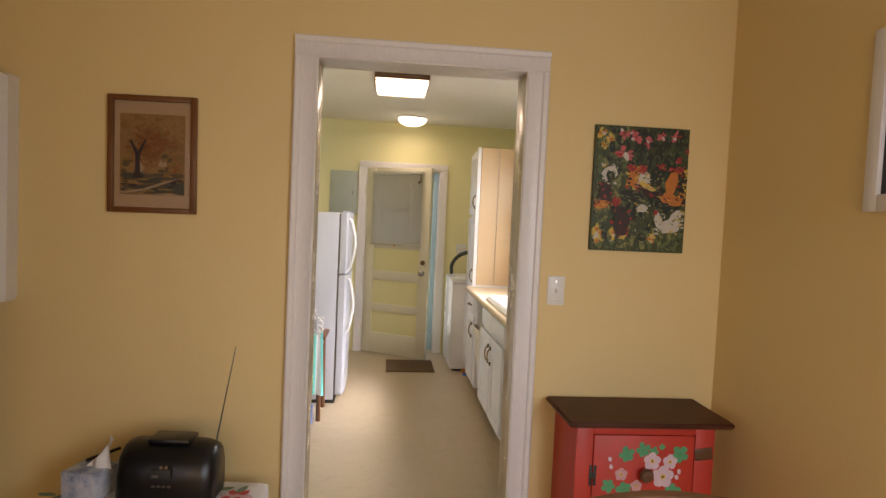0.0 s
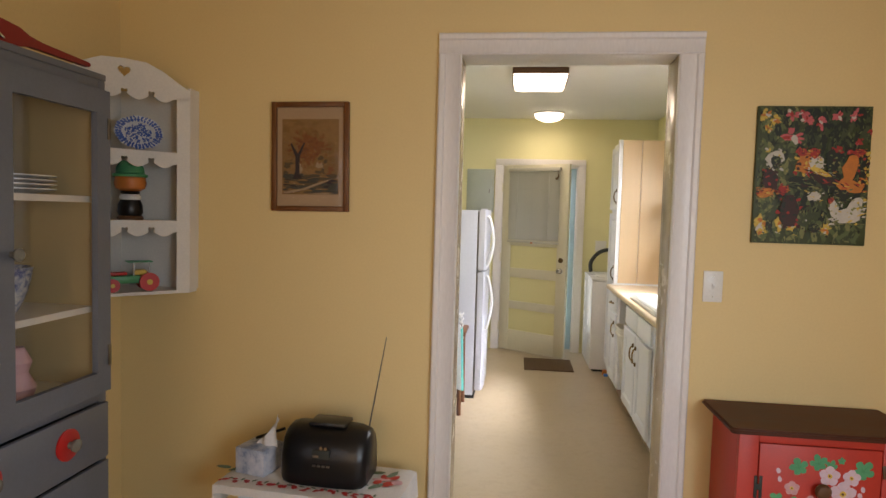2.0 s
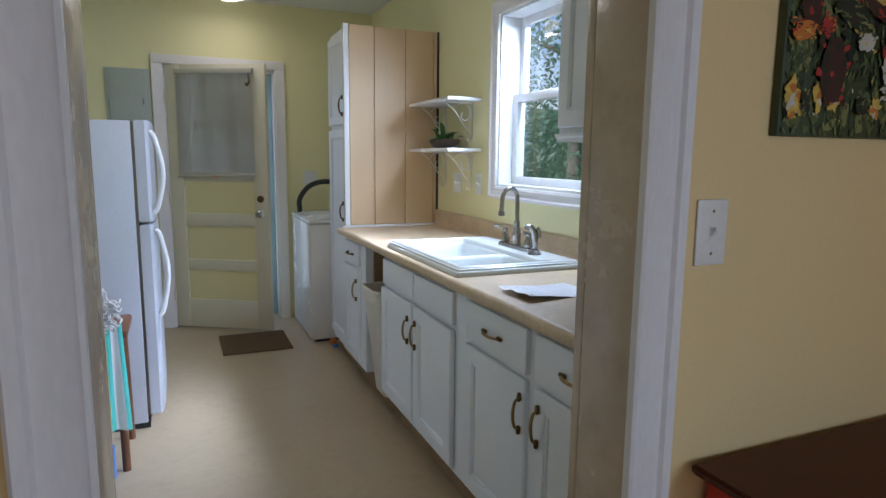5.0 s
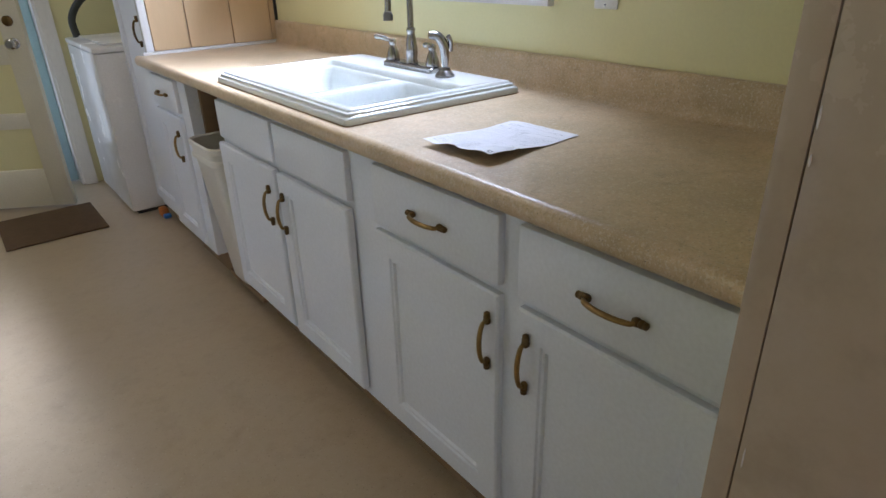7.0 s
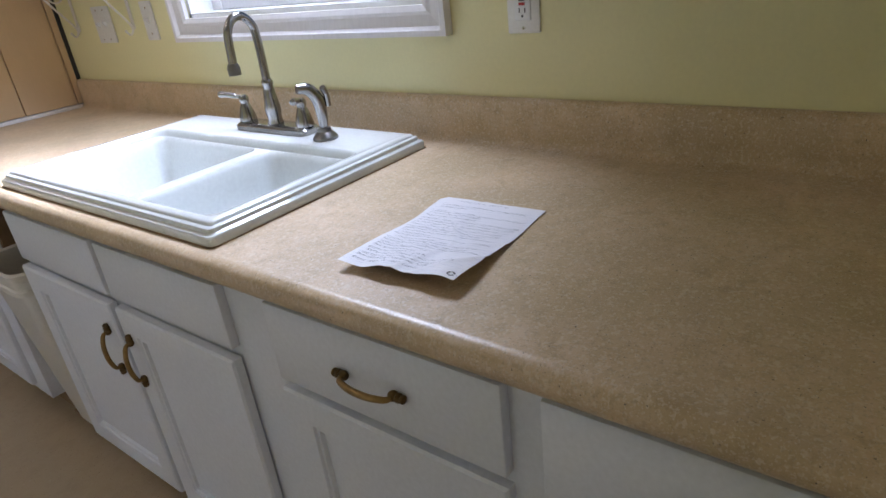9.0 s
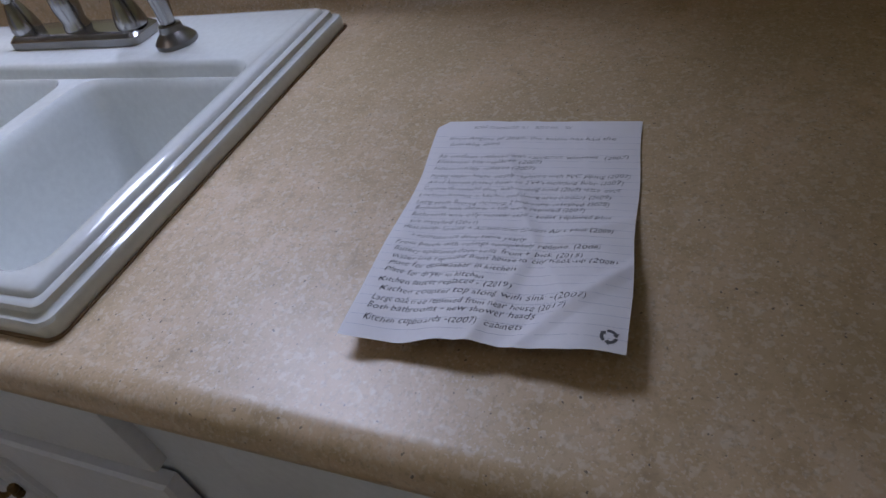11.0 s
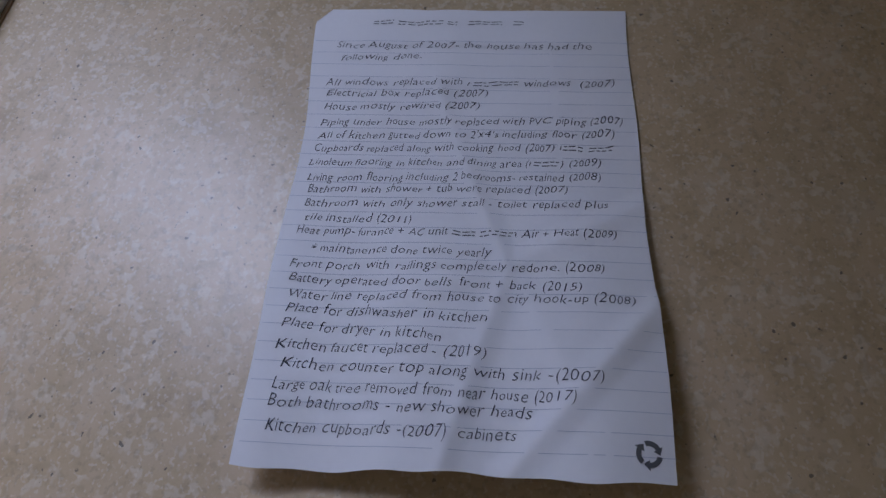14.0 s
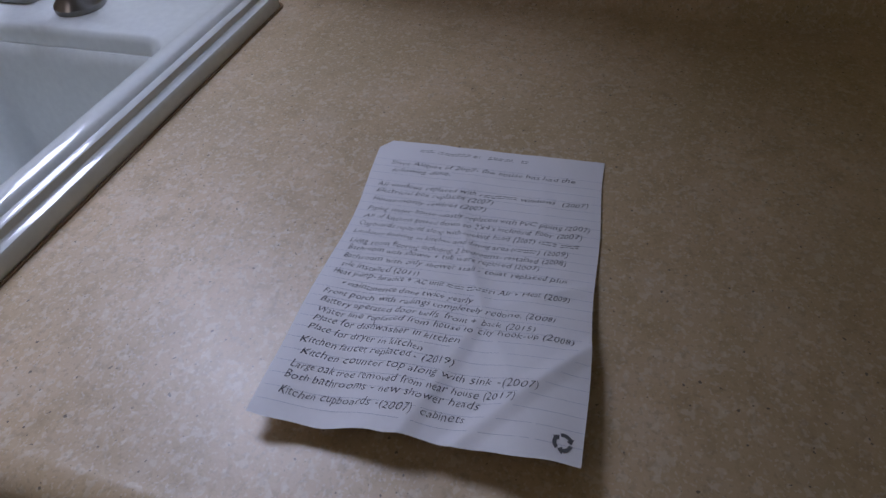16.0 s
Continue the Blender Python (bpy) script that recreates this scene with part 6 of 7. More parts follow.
def bench():
    m = pose(-0.872, -0.262, 0, 0, 0, -5)
    t = thing("bench", m, "pale blue painted wooden bench against the wall", "bench")
    part("seat", box(B(), -0.295, 0.31, -0.135, 0.135, 0.462, 0.485, 0.004), M["pale_blue"], t, local=True)
    for sx in (-1, 1):
        for sy in (-1, 1):
            bm = box(B(), -0.03, 0.03, -0.012, 0.012, 0.0, 0.4615, 0.003)
            bm.transform(Matrix.Translation((sx * 0.22, sy * 0.10, 0)) @ Matrix.Shear("XY", 4, (0, 0)))
            part("leg", bm, M["pale_blue"], t, local=True)
        part("cross_rail", box(B(), sx * 0.22 - 0.009, sx * 0.22 + 0.009, -0.087, 0.087, 0.40, 0.455), M["pale_blue"], t, local=True)
    part("apron", box(B(), -0.188, 0.188, -0.112, -0.094, 0.395, 0.461, 0.003), M["pale_blue"], t, local=True)
    # flowered cloth over it, hanging at the ends and front
    c = thing("table_cloth", m, "white cloth with red flowers and green leaves over the bench", "cloth")
    bm = B()
    nx, ny = 44, 20
    X0, X1, Y0, Y1 = -0.310, 0.335, -0.150, 0.145
    over = 0.10
    grid = []
    for j in range(ny + 1):
        row = []
        for i in range(nx + 1):
            x = X0 - over + (X1 - X0 + 2 * over) * i / nx
            y = Y0 - 0.035 + (Y1 - Y0 + 0.035) * j / ny
            z = 0.4875 + 0.0012 * noise.noise(Vector((x * 14, y * 14, 0)))
            if x < X0:
                z -= (X0 - x)
                x = X0 - 0.012 + 0.012 * math.sin(y * 38) * (X0 - x) / over
            elif x > X1:
                z -= (x - X1)
                x = X1 + 0.010 + 0.012 * math.sin(y * 42 + 1) * (x - X1) / over
            if y < Y0:
                z -= (Y0 - y) * 0.9
                y = Y0 - 0.006 + 0.003 * math.sin(x * 60)
            row.append(bm.verts.new((x, y, z)))
        grid.append(row)
    for a, b in zip(grid, grid[1:]):
        for i in range(nx):
            bm.faces.new((a[i], a[i + 1], b[i + 1], b[i]))
    cl = part("cloth", bm, M["cloth"], c, local=True, smooth=60)
    bm = B()
    rnd = random.Random(31)
    zz = 0.4905

    def spot(x, y, a, b, mi, tl=0.0, dz=0.0):
        daub(bm, ellipse(x, y, a, b, 10, tl, rnd, 0.15), Matrix(), zz + dz, mi)
    for k in range(13):
        x = -0.30 + k * 0.045
        for q in range(4):
            spot(x + rnd.uniform(-0.012, 0.012), -0.115 + rnd.uniform(-0.012, 0.012), 0.010, 0.007, 0, rnd.uniform(0, 3), 0.0002 + q * 1e-5)
        spot(x + 0.02, -0.10, 0.011, 0.005, 1, rnd.uniform(0, 3), 0.0004)
    for x, y in ((0.27, 0.03), (-0.27, 0.04)):
        for q in range(9):
            a = q * 0.75 + rnd.uniform(-0.3, 0.3)
            k = rnd.uniform(0.02, 0.042)
            spot(x + k * math.cos(a), y + k * math.sin(a), rnd.uniform(0.014, 0.03), rnd.uniform(0.010, 0.02), 0 if q % 4 else 2, a, 0.0005 + q * 1e-5)
        spot(x, y, 0.012, 0.012, 2, 0, 0.0007)
        for q in range(4):
            spot(x - 0.09 + 0.03 * q, y + (0.05 if q % 2 else -0.06), 0.034, 0.013, 1, 0.4 * q, 0.0006 + q * 1e-5)
    tagged(part("flower_print", bm, [M["red"], M["sage"], M["pink"]], cl, "red flowers and grey-green leaves", local=True, smooth=0), kind="stuff")


M["sage"] = material("sage", (0.17, 0.24, 0.17), 0.8, bump=0)
bench()


def radio():
    m = pose(-0.818, -0.262, 0.4905, 0, 0, -3)
    t = thing("portable_radio", m, "black portable radio with raised aerial on the bench", "radio")
    bm = B()
    w, h = 0.158, 0.215
    side = [(-0.10, 0.012), (-0.092, 0.0), (0.075, 0.0), (0.09, 0.02), (0.085, 0.12), (0.06, 0.185), (0.02, 0.205), (-0.03, 0.20), (-0.075, 0.165), (-0.098, 0.10)]
    xs = [(-w, 0.72), (-w + 0.012, 0.88), (-w + 0.04, 0.97), (-0.06, 1.0), (0.06, 1.0), (w - 0.04, 0.97), (w - 0.012, 0.88), (w, 0.72)]
    rings = [[bm.verts.new((x, y * k, 0.10 + (z - 0.10) * k if z > 0.02 else z + (1 - k) * 0.05)) for y, z in side] for x, k in xs]
    for a, b in zip(rings, rings[1:]):
        ring_join(bm, a, b)
    bm.faces.new(rings[0])
    bm.faces.new(rings[-1])
    part("case", bm, M["black_plastic"], t, local=True, smooth=50)
    part("lid", box(B(), -0.07, 0.07, -0.045, 0.05, 0.196, 0.214, 0.008), M["black_plastic"], t, local=True)
    part("display", box(B(), -0.032, 0.032, -0.1045, -0.094, 0.105, 0.135, 0.002), M["rubber"], t, local=True)
    for x in (0.004, 0.02):
        part("button", lathe(B(), [(0.006, -0.108), (0.006, -0.102)], (x, 0, 0.145), 10, "y"), M["chrome"], t, local=True)
    # highlight on the display, built as a thin chrome sliver
    part("display_glint", box(B(), -0.028, -0.006, -0.1052, -0.1044, 0.110, 0.118), M["chrome"], t, local=True)
    for k in range(4):
        part("button", box(B(), -0.03 + k * 0.017, -0.018 + k * 0.017, -0.103, -0.094, 0.075, 0.082, 0.001), M["steel_dark"], t, local=True)
    part("aerial", tube(B(), [(0.135, 0.03, 0.18), (0.160, 0.033, 0.33), (0.192, 0.037, 0.52)], [0.0032, 0.0024, 0.0014], 8), M["steel_dark"], t, "telescopic metal aerial", local=True)
    cord = smooth_path([(-0.80, -0.175, 0.505), (-0.79, -0.12, 0.50), (-0.80, -0.10, 0.40), (-0.805, -0.10, 0.25), (-0.78, -0.09, 0.10), (-0.74, -0.05, 0.006)], 5)
    single("power_cord", tube(B(), cord, 0.0028, 6), M["rubber"], "black power cord hanging behind the bench", "cord")


radio()


def tissue_box():
    m = pose(-1.095, -0.245, 0.4905, 0, 0, -14)
    t = thing("tissue_box", m, "blue and white tissue box with a tissue pulled up", "tissue box")
    part("carton", box(B(), -0.062, 0.062, -0.06, 0.06, 0.0, 0.095, 0.002), M["tissue_blue"], t, local=True)
    bm = B()
    rows = []
    for j in range(7):
        v = j / 6
        rows.append([bm.verts.new((0.03 + (u - 0.5) * 0.095 * (1 - 0.45 * v) + 0.035 * v * v, 0.012 * math.sin(u * 9 + v * 2) * (0.5 + v), 0.094 + 0.13 * v * (0.3 + 0.7 * u) + 0.006 * math.sin(u * 14) * v)) for u in [i / 10 for i in range(11)]])
    for a, b in zip(rows, rows[1:]):
        for i in range(10):
            bm.faces.new((a[i], a[i + 1], b[i + 1], b[i]))
    part("tissue", bm, M["cloth"], t, "white crumpled tissue", local=True, smooth=60)
    pen = tube(B(), [(-1.125, -0.205, 0.5925), (-1.01, -0.215, 0.64)], 0.0055, 8)
    single("pen", pen, M["black_plastic"], "dark pen leaning on the tissue box", "pen")


tissue_box()


def hutch():
    x, xb, y0, y1, zt = -1.372, -1.80, -1.535, -0.722, 1.838
    t = thing("china_hutch", pose(-1.6, -1.13, 0), "blue-grey painted china hutch with two glass doors and drawers", "hutch")
    th = 0.022
    for a in (y0, y1 - th):
        part("side", box(B(), xb, x - 0.02, a, a + th, 0.0, zt - 0.02, 0.002), M["blue_grey"], t)
    part("top", box(B(), xb, x - 0.0, y0 - 0.004, y1 + 0.004, zt - 0.0195, zt, 0.004), M["blue_grey"], t)
    part("back", box(B(), xb, xb + 0.012, y0 + th, y1 - th, 0.05, zt - 0.02), M["hutch_inside"], t, smooth=0)
    part("bottom", box(B(), xb + 0.013, x - 0.021, y0 + th, y1 - th, 0.05, 0.07), M["hutch_inside"], t, smooth=0)
    for a, b in ((y0 + th + 0.0005, y0 + th + 0.0045), (y1 - th - 0.0045, y1 - th - 0.0005)):
        part("lining", box(B(), xb + 0.0135, x - 0.0215, a, b, 0.915, zt - 0.021), M["hutch_inside"], t, "cream-brown painted inside", smooth=0)
    for z in (0.93, 1.165, 1.485):
        part("shelf", box(B(), xb + 0.013, x - 0.026, y0 + th + 0.005, y1 - th - 0.005, z - 0.018, z), M["shelf_white"], t, "cream shelf board", smooth=0)
    ym = -1.137
    part("face_frame", box(B(), x - 0.0195, x - 0.001, y0, y0 + 0.03, 0.0, zt - 0.02, 0.002), M["blue_grey"], t)
    part("face_frame", box(B(), x - 0.0195, x - 0.001, y1 - 0.03, y1, 0.0, zt - 0.02, 0.002), M["blue_grey"], t)
    part("face_frame", box(B(), x - 0.0195, x - 0.001, y0 + 0.03, y1 - 0.03, 1.79, zt - 0.02, 0.001), M["blue_grey"], t)
    part("face_frame", box(B(), x - 0.0195, x - 0.001, y0 + 0.03, y1 - 0.03, 0.884, 0.912, 0.001), M["blue_grey"], t)

    def glass_door(a, b, knob_y, hinge_y):
        d = part("glass_door", wall_with_holes(B(), "x", x, x + 0.019, a, b, 0.914, 1.788, [(a + 0.055, b - 0.055, 0.975, 1.722)]), M["blue_grey"], t, smooth=0)
        part("pane", box(B(), x + 0.006, x + 0.009, a + 0.05, b - 0.05, 0.97, 1.727), M["pane"], d, smooth=0).visible_shadow = False
        part("knob", lathe(B(), [(0.008, 0.019), (0.007, 0.028), (0.015, 0.034), (0.017, 0.042), (0.010, 0.048)], (x, knob_y, 1.338), 14, "x"), M["glass_knob"], d, "clear glass knob")
        for z in (1.02, 1.68):
            part("hinge", box(B(), x + 0.0195, x + 0.023, hinge_y - 0.006, hinge_y + 0.006, z - 0.03, z + 0.03, 0.001), M["steel_dark"], d)
    glass_door(ym + 0.004, y1 - 0.006, ym + 0.05, y1 - 0.014)
    glass_door(y0 + 0.006, ym - 0.004, ym - 0.03, y0 + 0.014)
    for z0, z1 in ((0.715, 0.880), (0.50, 0.705)):
        d = part("drawer", box(B(), x, x + 0.016, y0 + 0.012, y1 - 0.012, z0, z1, 0.004), M["blue_grey"], t)
        for y in (-0.905, -1.165, -1.40):
            zz = (z0 + z1) / 2 + 0.012
            pl = part("knob_plate", lathe(B(), [(0.043, 0.0165), (0.043, 0.021), (0.036, 0.024)], (x, y, zz), 24, "x"), M["red"], d, "round red backplate")
            part("knob", lathe(B(), [(0.010, 0.024), (0.008, 0.032), (0.017, 0.038), (0.018, 0.046), (0.010, 0.052)], (x, y, zz), 14, "x"), M["glass_knob"], pl, "clear glass knob")
    for a, b in ((y0 + 0.012, ym - 0.004), (ym + 0.004, y1 - 0.012)):
        part("lower_door", box(B(), x, x + 0.016, a, b, 0.06, 0.49, 0.004), M["blue_grey"], t)
        part("hinge", box(B(), x + 0.0165, x + 0.02, y1 - 0.02 if b > ym else y0 + 0.012, y1 - 0.008 if b > ym else y0 + 0.024, 0.43, 0.47), M["steel_dark"], t)
    # what stands inside
    b = lathe(B(), [(0.03, 0), (0.045, 0.004), (0.065, 0.045), (0.078, 0.09), (0.083, 0.125), (0.078, 0.125), (0.060, 0.045), (0.02, 0.012)], (-1.52, -0.95, 1.166))
    single("china_bowl", b, [M["blue_china"]], "blue and white china bowl inside the hutch", "bowl")
    for k in range(4):
        single("plate", lathe(B(), [(0.05, 0), (0.06, 0.003), (0.105, 0.012), (0.105, 0.015), (0.06, 0.007), (0.02, 0.006)], (-1.53, -0.885, 1.486 + 0.012 * k)), M["china"], "white plate stacked on a hutch shelf", "plate", group="plates in the hutch")
    single("pitcher", lathe(B(), [(0.04, 0), (0.06, 0.02), (0.065, 0.07), (0.045, 0.12), (0.05, 0.15)], (-1.60, -1.25, 1.166)), M["china"], "pale china pitcher inside the hutch", "pitcher")
    single("ornament", lathe(B(), [(0.04, 0), (0.05, 0.03), (0.03, 0.07), (0.04, 0.10), (0.02, 0.14)], (-1.50, -0.915, 0.931)), M["pink"], "pinkish ornament on the lowest hutch shelf", "ornament")


M["glass_knob"] = material("glass_knob", (0.17, 0.17, 0.16), 0.08, var=0.02, bump=0, coat=0.5)
hutch()


def red_paddle():
    """A long board with a neck and handle, laid on its edge along the hutch top."""
    m = Matrix(((0, 0, 1, -1.398), (1, 0, 0, 0), (0, 1, 0, 1.8385), (0, 0, 0, 1)))
    t = thing("wooden_paddle", Matrix.Translation((-1.39, -1.2, 1.84)), "red painted wooden paddle with a silver scroll, on the hutch", "paddle")
    out = [(-1.52, 0.0), (-1.03, 0.0), (-1.005, 0.006), (-0.985, 0.010), (-0.775, 0.010), (-0.768, 0.016), (-0.775, 0.022), (-0.95, 0.030), (-0.99, 0.036), (-1.02, 0.048), (-1.08, 0.054), (-1.52, 0.056)]
    part("board", plate(B(), out, [], m, 0.016), M["paddle_red"], t)
    for pts in ([(-1.185, 0.024), (-1.165, 0.013), (-1.13, 0.014), (-1.105, 0.030), (-1.10, 0.036)], [(-1.16, 0.044), (-1.13, 0.045), (-1.10, 0.034), (-1.085, 0.016), (-1.072, 0.009)]):
        path = smooth_path([(-1.379, y, 1.8385 + z) for y, z in pts], 5)
        part("scroll", tube(B(), path, 0.0035, 8), M["chrome"], t, "silver metal scroll")


red_paddle()


def corner_shelf():
    bx, by, L, s = -1.474, -0.070, 0.475, math.sqrt(0.5)
    m = Matrix(((-s, 0, -s, bx), (-s, 0, s, by), (0, 1, 0, 0), (0, 0, 0, 1)))      # u along the front, v up, depth inwards
    t = thing("corner_shelf", Matrix.Translation((-1.65, -0.2, 1.115)), "white corner wall shelf with scalloped edges and heart cut-outs", "corner shelf")
    st = 0.05

    def scallops(z_top, z_low, crest=False):
        """Board across the front with a scalloped lower edge and heart-shaped notches."""
        n = 4
        a, b = st, L - st
        w = (b - a) / n
        low = []
        for k in range(n):
            u0 = a + k * w
            for i in range(9):
                q = i / 8
                low.append((u0 + w * (0.13 + 0.74 * q), z_low + 0.016 * (1 - math.sin(math.pi * q)) ))
            if k < n - 1:
                e = u0 + w
                low += [(e - 0.008, z_low + 0.020), (e - 0.012, z_low + 0.028), (e - 0.009, z_low + 0.036), (e - 0.004, z_low + 0.036), (e, z_low + 0.031), (e + 0.004, z_low + 0.036), (e + 0.009, z_low + 0.036), (e + 0.012, z_low + 0.028), (e + 0.008, z_low + 0.020)]
        if crest:
            top = [(L, z_top - 0.09), (L - 0.03, z_top - 0.075), (L - 0.10, z_top - 0.03), (L - 0.16, z_top - 0.004), (L / 2, z_top), (0.16, z_top - 0.004), (0.10, z_top - 0.03), (0.03, z_top - 0.075), (0.0, z_top - 0.09)]
            out = [(0.0, z_low + 0.016)] + [(st * 0.9, z_low + 0.016)] + low + [(L - st * 0.9, z_low + 0.016), (L, z_low + 0.016)] + top
            return plate(B(), out, [heart(L / 2, z_top - 0.045, 0.023)], m, 0.012)
        out = [(a, z_low + 0.016)] + low + [(b, z_low + 0.016), (b, z_top), (a, z_top)]
        return plate(B(), out, [], m, 0.012)
    part("crest", scallops(2.008, 1.862, True), M["shelf_white"], t, smooth=0)
    for z in (1.672, 1.405):
        part("apron", scallops(z, z - 0.062), M["shelf_white"], t, smooth=0)
    for u in (0.0, L - st):
        part("stile", plate(B(), [(u, 1.128), (u + st, 1.128), (u + st, 1.8835), (u, 1.8835)], [], m, 0.012), M["shelf_white"], t, smooth=0)
    a, b = (bx, by), (bx - s * L, by - s * L)
    foot = [(bx - 0.006, by + 0.006), (bx - 0.006, -0.003), (XL + 0.003, -0.003), (XL + 0.003, b[1] + 0.006), (b[0] + 0.004, b[1] + 0.006)]
    for z in (1.115, 1.392, 1.659):
        inner = [(p[0] - (0.012 if i in (0, 4) else 0), p[1] + (0.008 if i in (0, 4) else 0)) for i, p in enumerate(foot)]
        part("shelf_board", prism(B(), inner if z > 1.12 else foot, "z", z, z + 0.012), M["shelf_white"], t, smooth=0)
    part("return", box(B(), bx - 0.012, bx - 0.0005, by + 0.001, -0.001, 1.1275, 1.93), M["shelf_white"], t, smooth=0)
    part("backing", box(B(), XL + 0.003, bx - 0.0125, -0.008, -0.001, 1.1275, 1.93), M["shelf_white"], t, smooth=0)
    part("backing", box(B(), XL + 0.001, XL + 0.007, b[1] + 0.01, -0.0085, 1.1275, 1.93), M["shelf_white"], t, smooth=0)
    # a blue and white oval platter leaning at the back
    pm = pose(-1.66, -0.125, 1.7438, 78, 0, 45)
    pl = thing("oval_platter", pm, "blue and white patterned oval china platter", "platter")
    bm = B()
    rings = []
    for r, h in ((0.35, 0.004), (0.62, 0.003), (0.70, 0.010), (1.0, 0.016), (1.0, 0.013), (0.66, 0.0), (0.3, 0.0)):
        rings.append([bm.verts.new((0.087 * r * (1 + 0.03 * math.cos(8 * a)) * math.cos(a), 0.066 * r * (1 + 0.04 * math.cos(8 * a)) * math.sin(a), h)) for a in [2 * math.pi * k / 40 for k in range(40)]])
    for p, q in zip(rings, rings[1:]):
        ring_join(bm, p, q)
    bm.faces.new(rings[0])
    bm.faces.new(rings[-1])
    part("dish", bm, M["china"], pl, local=True)
    rnd = random.Random(8)
    bm = B()
    for k in range(72):
        a = 2 * math.pi * k / 36
        q, h = (0.92, 0.0158) if k < 36 else (0.78, 0.0128)
        daub(bm, ellipse(0.087 * q * math.cos(a), 0.066 * q * math.sin(a), rnd.uniform(0.005, 0.0095), rnd.uniform(0.003, 0.006), 8, a + rnd.uniform(-0.5, 0.5), rnd, 0.3), Matrix(), h + k * 1e-5, 0)
    for k in range(150):
        r, a = rnd.random() ** 0.5, rnd.uniform(0, 6.28)
        daub(bm, ellipse(0.050 * r * math.cos(a), 0.038 * r * math.sin(a), rnd.uniform(0.003, 0.007), rnd.uniform(0.0015, 0.0035), 8, rnd.uniform(0, 3), rnd, 0.3), Matrix(), 0.0056 + k * 1e-5, 0)
    part("pattern", bm, M["blue"], pl, "cobalt blue pattern", local=True, smooth=0)
    # figurine: one plain mesh
    bm = B()
    bands = []
    for prof, mi in (([(0.046, 0.0), (0.048, 0.010), (0.044, 0.016)], 3), ([(0.040, 0.0165), (0.046, 0.03), (0.044, 0.06), (0.036, 0.078)], 0), ([(0.037, 0.0785), (0.040, 0.088), (0.034, 0.100)], 4), ([(0.030, 0.1005), (0.036, 0.106), (0.030, 0.112)], 0),
                     ([(0.034, 0.1125), (0.052, 0.122), (0.058, 0.145), (0.054, 0.166)], 1), ([(0.062, 0.1665), (0.064, 0.176), (0.052, 0.182), (0.049, 0.205), (0.034, 0.228), (0.008, 0.234)], 2)):
        n0 = len(bm.faces)
        lathe(bm, prof, (0, 0, 0), 20)
        bands.append((n0, len(bm.faces), mi))
    bm.faces.ensure_lookup_table()
    for n0, n1, mi in bands:
        for i in range(n0, n1):
            bm.faces[i].material_index = mi
    bm.transform(Matrix.Translation((-1.672, -0.158, 1.4045)))
    single("figurine", bm, [M["black_plastic"], M["orange"], M["green"], M["walnut"], M["china"]], "small painted figurine with green hat on the corner shelf", "figurine")
    # toy tractor
    m2 = pose(-1.66, -0.165, 1.1275, 0, 0, 45)
    tr = thing("toy_tractor", m2, "green and red tin toy tractor with red wheels", "toy tractor")
    part("body", box(B(), -0.085, 0.03, -0.022, 0.022, 0.03, 0.062, 0.008), M["green"], tr, local=True)
    part("hood", box(B(), -0.095, -0.02, -0.02, 0.02, 0.0625, 0.075, 0.004), M["red"], tr, local=True)
    part("seat", box(B(), 0.005, 0.05, -0.02, 0.02, 0.0625, 0.082, 0.004), M["yellow"], tr, local=True)
    part("canopy", box(B(), -0.02, 0.07, -0.03, 0.03, 0.112, 0.117, 0.002), M["green"], tr, local=True)
    for x in (0.0, 0.055):
        part("canopy_post", box(B(), x, x + 0.004, -0.024, -0.020, 0.06, 0.112), M["steel_dark"], tr, local=True)
    for sy in (-1, 1):
        for x, r in ((0.055, 0.036), (-0.075, 0.026)):
            wh = part("wheel", lathe(B(), [(r, sy * 0.028), (r, sy * 0.042)], (x, 0, r), 22, "y"), M["red"], tr, local=True)
            part("hub", lathe(B(), [(r * 0.3, sy * 0.0425), (r * 0.3, sy * 0.046)], (x, 0, r), 12, "y"), M["yellow"], wh, local=True)


corner_shelf()


def wall_frame():
    t = thing("dark_picture", pose(XR, -1.05, 1.82), "dark picture in a broad white frame on the wall", "picture")
    y0, y1, z0, z1, f = -1.40, -0.765, 1.56, 2.07, 0.048
    for a in ((y0, y0 + f, z0, z1), (y1 - f, y1, z0, z1), (y0 + f, y1 - f, z0, z0 + f), (y0 + f, y1 - f, z1 - f, z1)):
        part("frame_side", box(B(), XR - 0.026, XR - 0.0005, a[0], a[1], a[2], a[3], 0.004), M["trim_paint"], t)
    part("picture", box(B(), XR - 0.012, XR - 0.004, y0 + f, y1 - f, z0 + f, z1 - f), M["black_plastic"], t, smooth=0)


wall_frame()


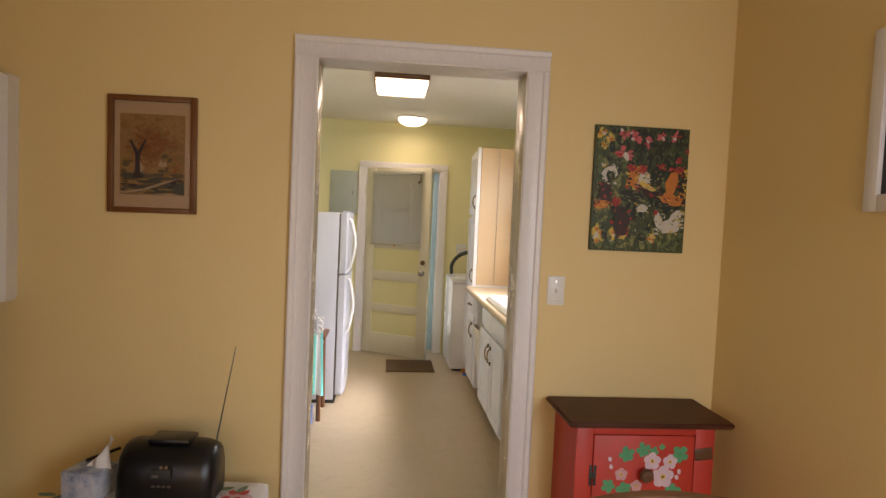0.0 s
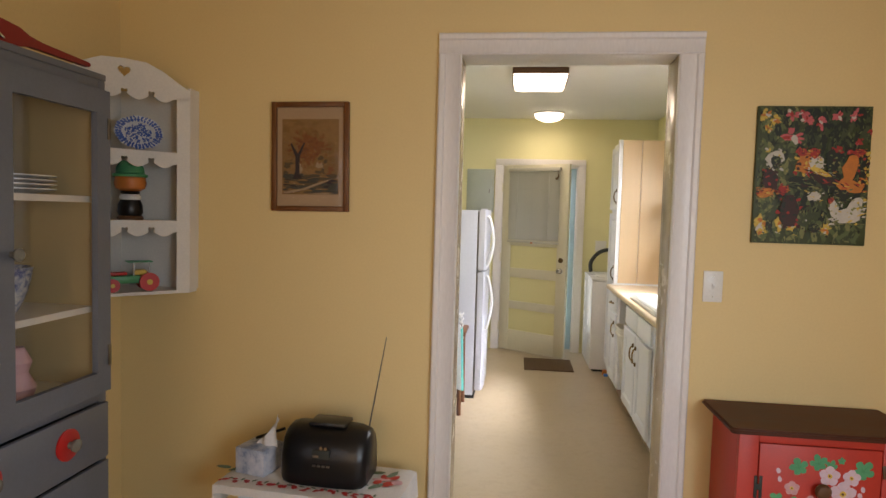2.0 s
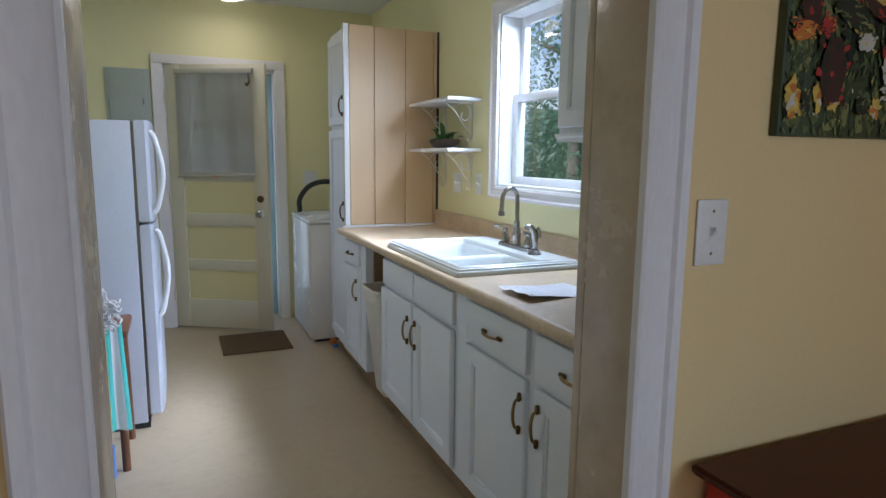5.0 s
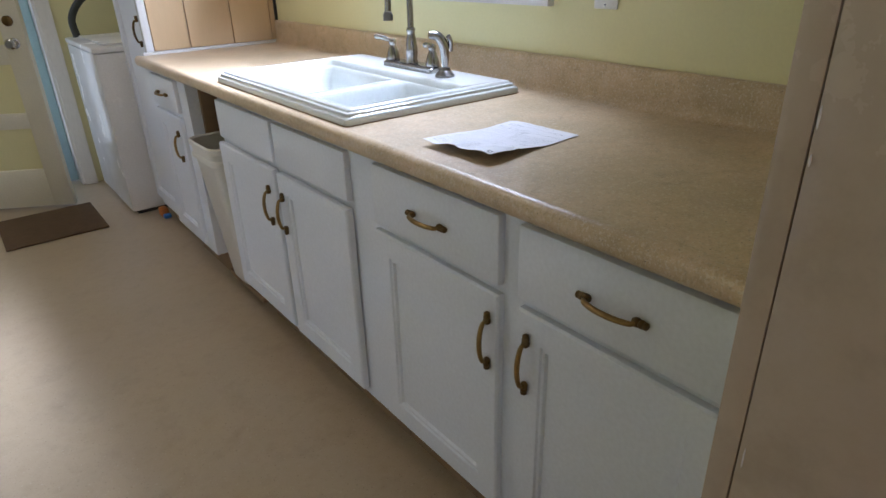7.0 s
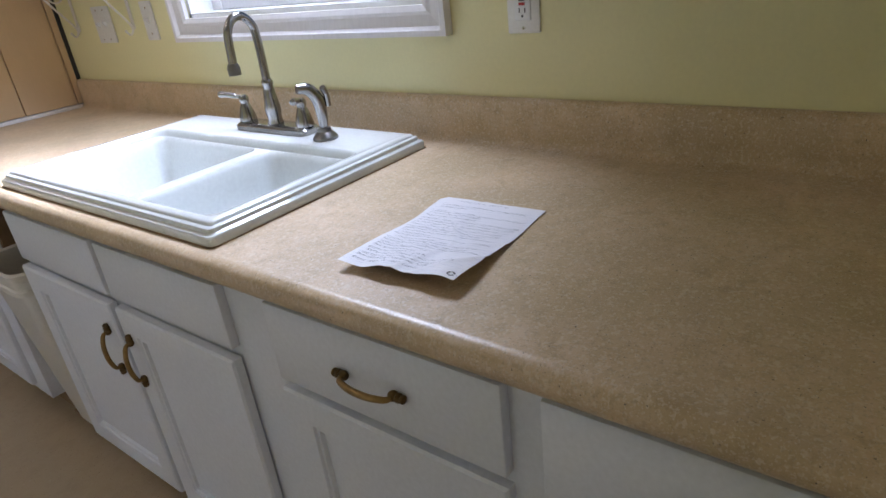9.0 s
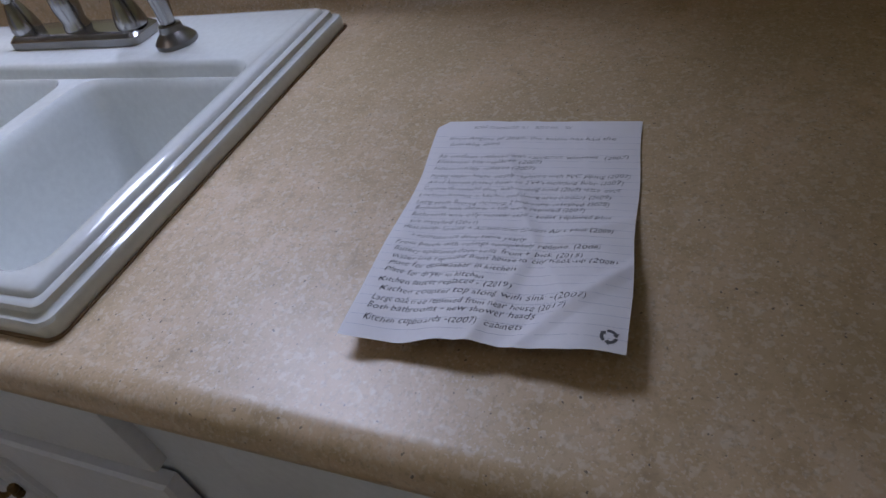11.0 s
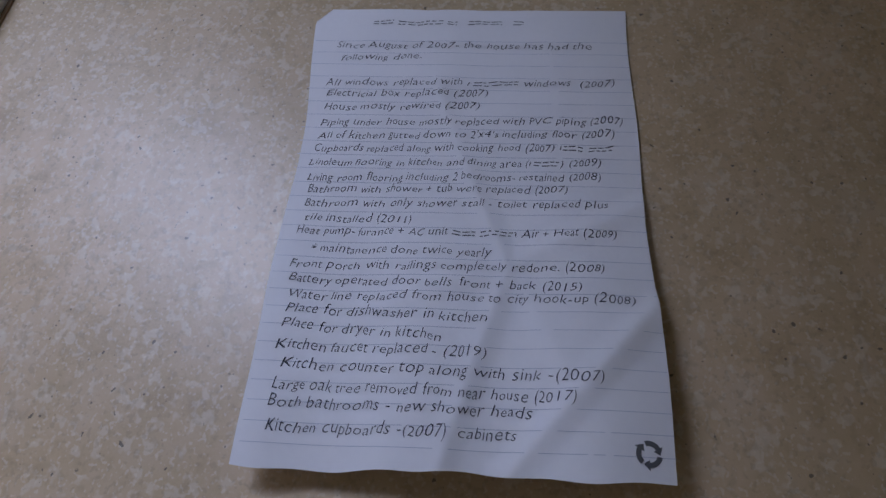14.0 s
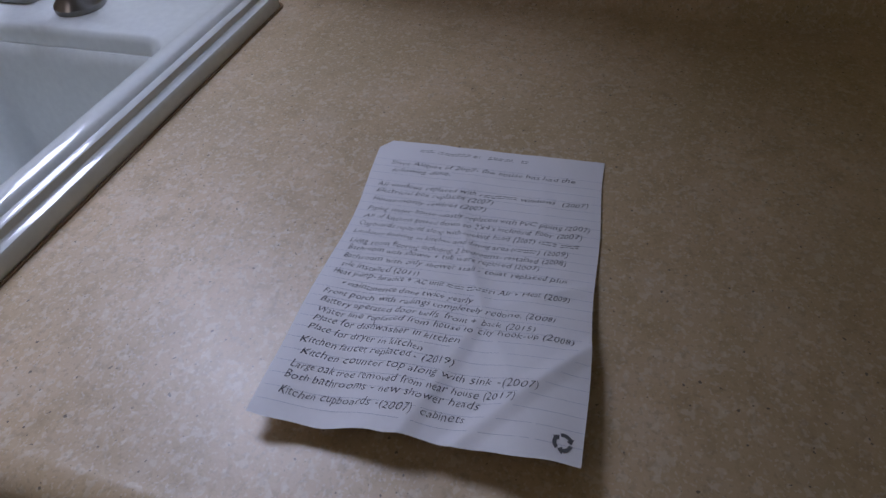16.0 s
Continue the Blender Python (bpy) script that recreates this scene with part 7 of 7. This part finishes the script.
def dining_chair():
    t = thing("dining_chair", pose(0.47, -1.4, 0), "dark wooden dining chair with a curved top rail", "chair")
    part("seat", box(B(), 0.27, 0.67, -1.62, -1.22, 0.44, 0.465, 0.01), M["walnut"], t)
    for x, y in ((0.295, -1.595), (0.645, -1.595), (0.295, -1.235), (0.645, -1.235)):
        part("leg", tube(B(), [(x, y, 0.4395), (x, y, 0)], [0.019, 0.014], 8), M["walnut"], t)
    pts = [(0.285 + 0.37 * k / 10, -1.205 + 0.02 * math.sin(math.pi * k / 10), 0.893 + 0.014 * math.sin(math.pi * k / 10)) for k in range(11)]
    bm = B()
    rr = [[bm.verts.new((x, y - 0.011, z - 0.035)), bm.verts.new((x, y + 0.011, z - 0.035)), bm.verts.new((x, y + 0.011, z + 0.02)), bm.verts.new((x, y, z + 0.027)), bm.verts.new((x, y - 0.011, z + 0.02))] for x, y, z in pts]
    for a, b in zip(rr, rr[1:]):
        ring_join(bm, a, b)
    bm.faces.new(rr[0])
    bm.faces.new(rr[-1])
    part("top_rail", bm, M["walnut"], t)
    for x in (0.31, 0.39, 0.47, 0.55, 0.63):
        part("spindle", tube(B(), [(x, -1.228, 0.466), (x, -1.20, 0.861)], 0.009, 8), M["walnut"], t)


dining_chair()


# ---- outside ----
def outside():
    single("ground", box(B(), -60, 60, -60, 60, -0.45, -0.40), M["grass"], "mown green lawn around the house", "ground", "structure", smooth=0)
    rnd = np.random.RandomState(3)

    def tree(x, y, h, r, leaves, trunk):
        t = thing("tree", pose(x, y, -0.40), "broad-leaved green tree in the yard", "tree", "trees outside")
        pts = smooth_path([(x, y, -0.40), (x + 0.05, y + 0.1, h * 0.3), (x - 0.1, y, h * 0.6), (x + 0.1, y + 0.1, h * 0.9)], 4)
        n = len(pts)
        part("trunk", tube(B(), pts, [trunk * (1 - 0.75 * i / n) for i in range(n)], 9), M["bark"], t)
        for k in range(6):
            a = k * 1.1
            z = h * (0.28 + 0.1 * k)
            part("limb", tube(B(), smooth_path([(x, y, z), (x + r * 0.4 * math.cos(a), y + r * 0.4 * math.sin(a), z + 0.4), (x + r * 0.85 * math.cos(a), y + r * 0.85 * math.sin(a), z + 1.0)], 3), [trunk * 0.4 * (1 - 0.12 * i) for i in range(7)], 6), M["bark"], t)
        # leaves gathered in clumps with gaps
        nc = 46
        cc = rnd.normal(size=(nc, 3))
        cc /= np.linalg.norm(cc, axis=1)[:, None]
        cc = cc * (rnd.rand(nc, 1) ** 0.4) * np.array([r, r, h * 0.52]) + np.array([x, y, h * 0.52])
        cl = cc[rnd.randint(0, nc, leaves)] + rnd.normal(size=(leaves, 3)) * 0.26
        d1 = rnd.normal(size=(leaves, 3))
        d1 /= np.linalg.norm(d1, axis=1)[:, None]
        d2 = np.cross(d1, rnd.normal(size=(leaves, 3)))
        d2 /= np.linalg.norm(d2, axis=1)[:, None]
        s = rnd.uniform(0.028, 0.065, (leaves, 1))
        v = np.stack([cl - d1 * s, cl + d2 * s * 0.45, cl + d1 * s, cl - d2 * s * 0.45], 1).reshape(-1, 3) - np.array([x, y, -0.40])
        me = bpy.data.meshes.new("crown")
        me.from_pydata(v.tolist(), [], np.arange(leaves * 4).reshape(-1, 4).tolist())
        me.materials.append(M["leaf"])
        c = new("crown", me)
        c.parent = t
    for x, y, h, r, n, w in ((5.2, 4.4, 5.2, 1.9, 6000, 0.10), (5.6, 7.6, 6.0, 2.2, 6000, 0.14), (7.5, 5.6, 6.5, 2.4, 6000, 0.16), (4.6, 9.8, 5.0, 2.0, 5500, 0.10), (8.5, 9.5, 7.0, 2.6, 6000, 0.18), (6.8, 2.2, 6.0, 2.2, 5500, 0.14)):
        tree(x, y, h, r, n, w)

    def hedge(x, y):
        n = 7000
        v0 = rnd.normal(size=(n, 3)) * np.array([0.35, 1.3, 0.35]) + np.array([0, 0, 0.6])
        v0[:, 2] = np.abs(v0[:, 2])
        d1 = rnd.normal(size=(n, 3))
        d1 /= np.linalg.norm(d1, axis=1)[:, None]
        d2 = np.cross(d1, rnd.normal(size=(n, 3)))
        d2 /= np.linalg.norm(d2, axis=1)[:, None]
        s = rnd.uniform(0.028, 0.055, (n, 1))
        v = np.stack([v0 - d1 * s, v0 + d2 * s * 0.45, v0 + d1 * s, v0 - d2 * s * 0.45], 1).reshape(-1, 3)
        me = bpy.data.meshes.new("shrub")
        me.from_pydata(v.tolist(), [], np.arange(n * 4).reshape(-1, 4).tolist())
        me.materials.append(M["leaf"])
        tagged(new("shrub", me), "dense green shrub along the yard", "shrub", "shrubs outside").location = (x, y, -0.40)
    for x, y in ((6.2, 3.0), (6.0, 5.4), (6.3, 7.8), (6.6, 10.2), (7.4, 0.8)):
        hedge(x, y)
    single("woods", box(B(), -20, 40, 22, 23, -0.4, 3.4, 0.3), M["leaf"], "dark line of distant woods", "woods", "structure", smooth=0)
    single("woods_east", box(B(), 16, 17, -20, 22, -0.4, 3.4, 0.3), M["leaf"], "dark line of distant woods", "woods", "structure", smooth=0)


outside()
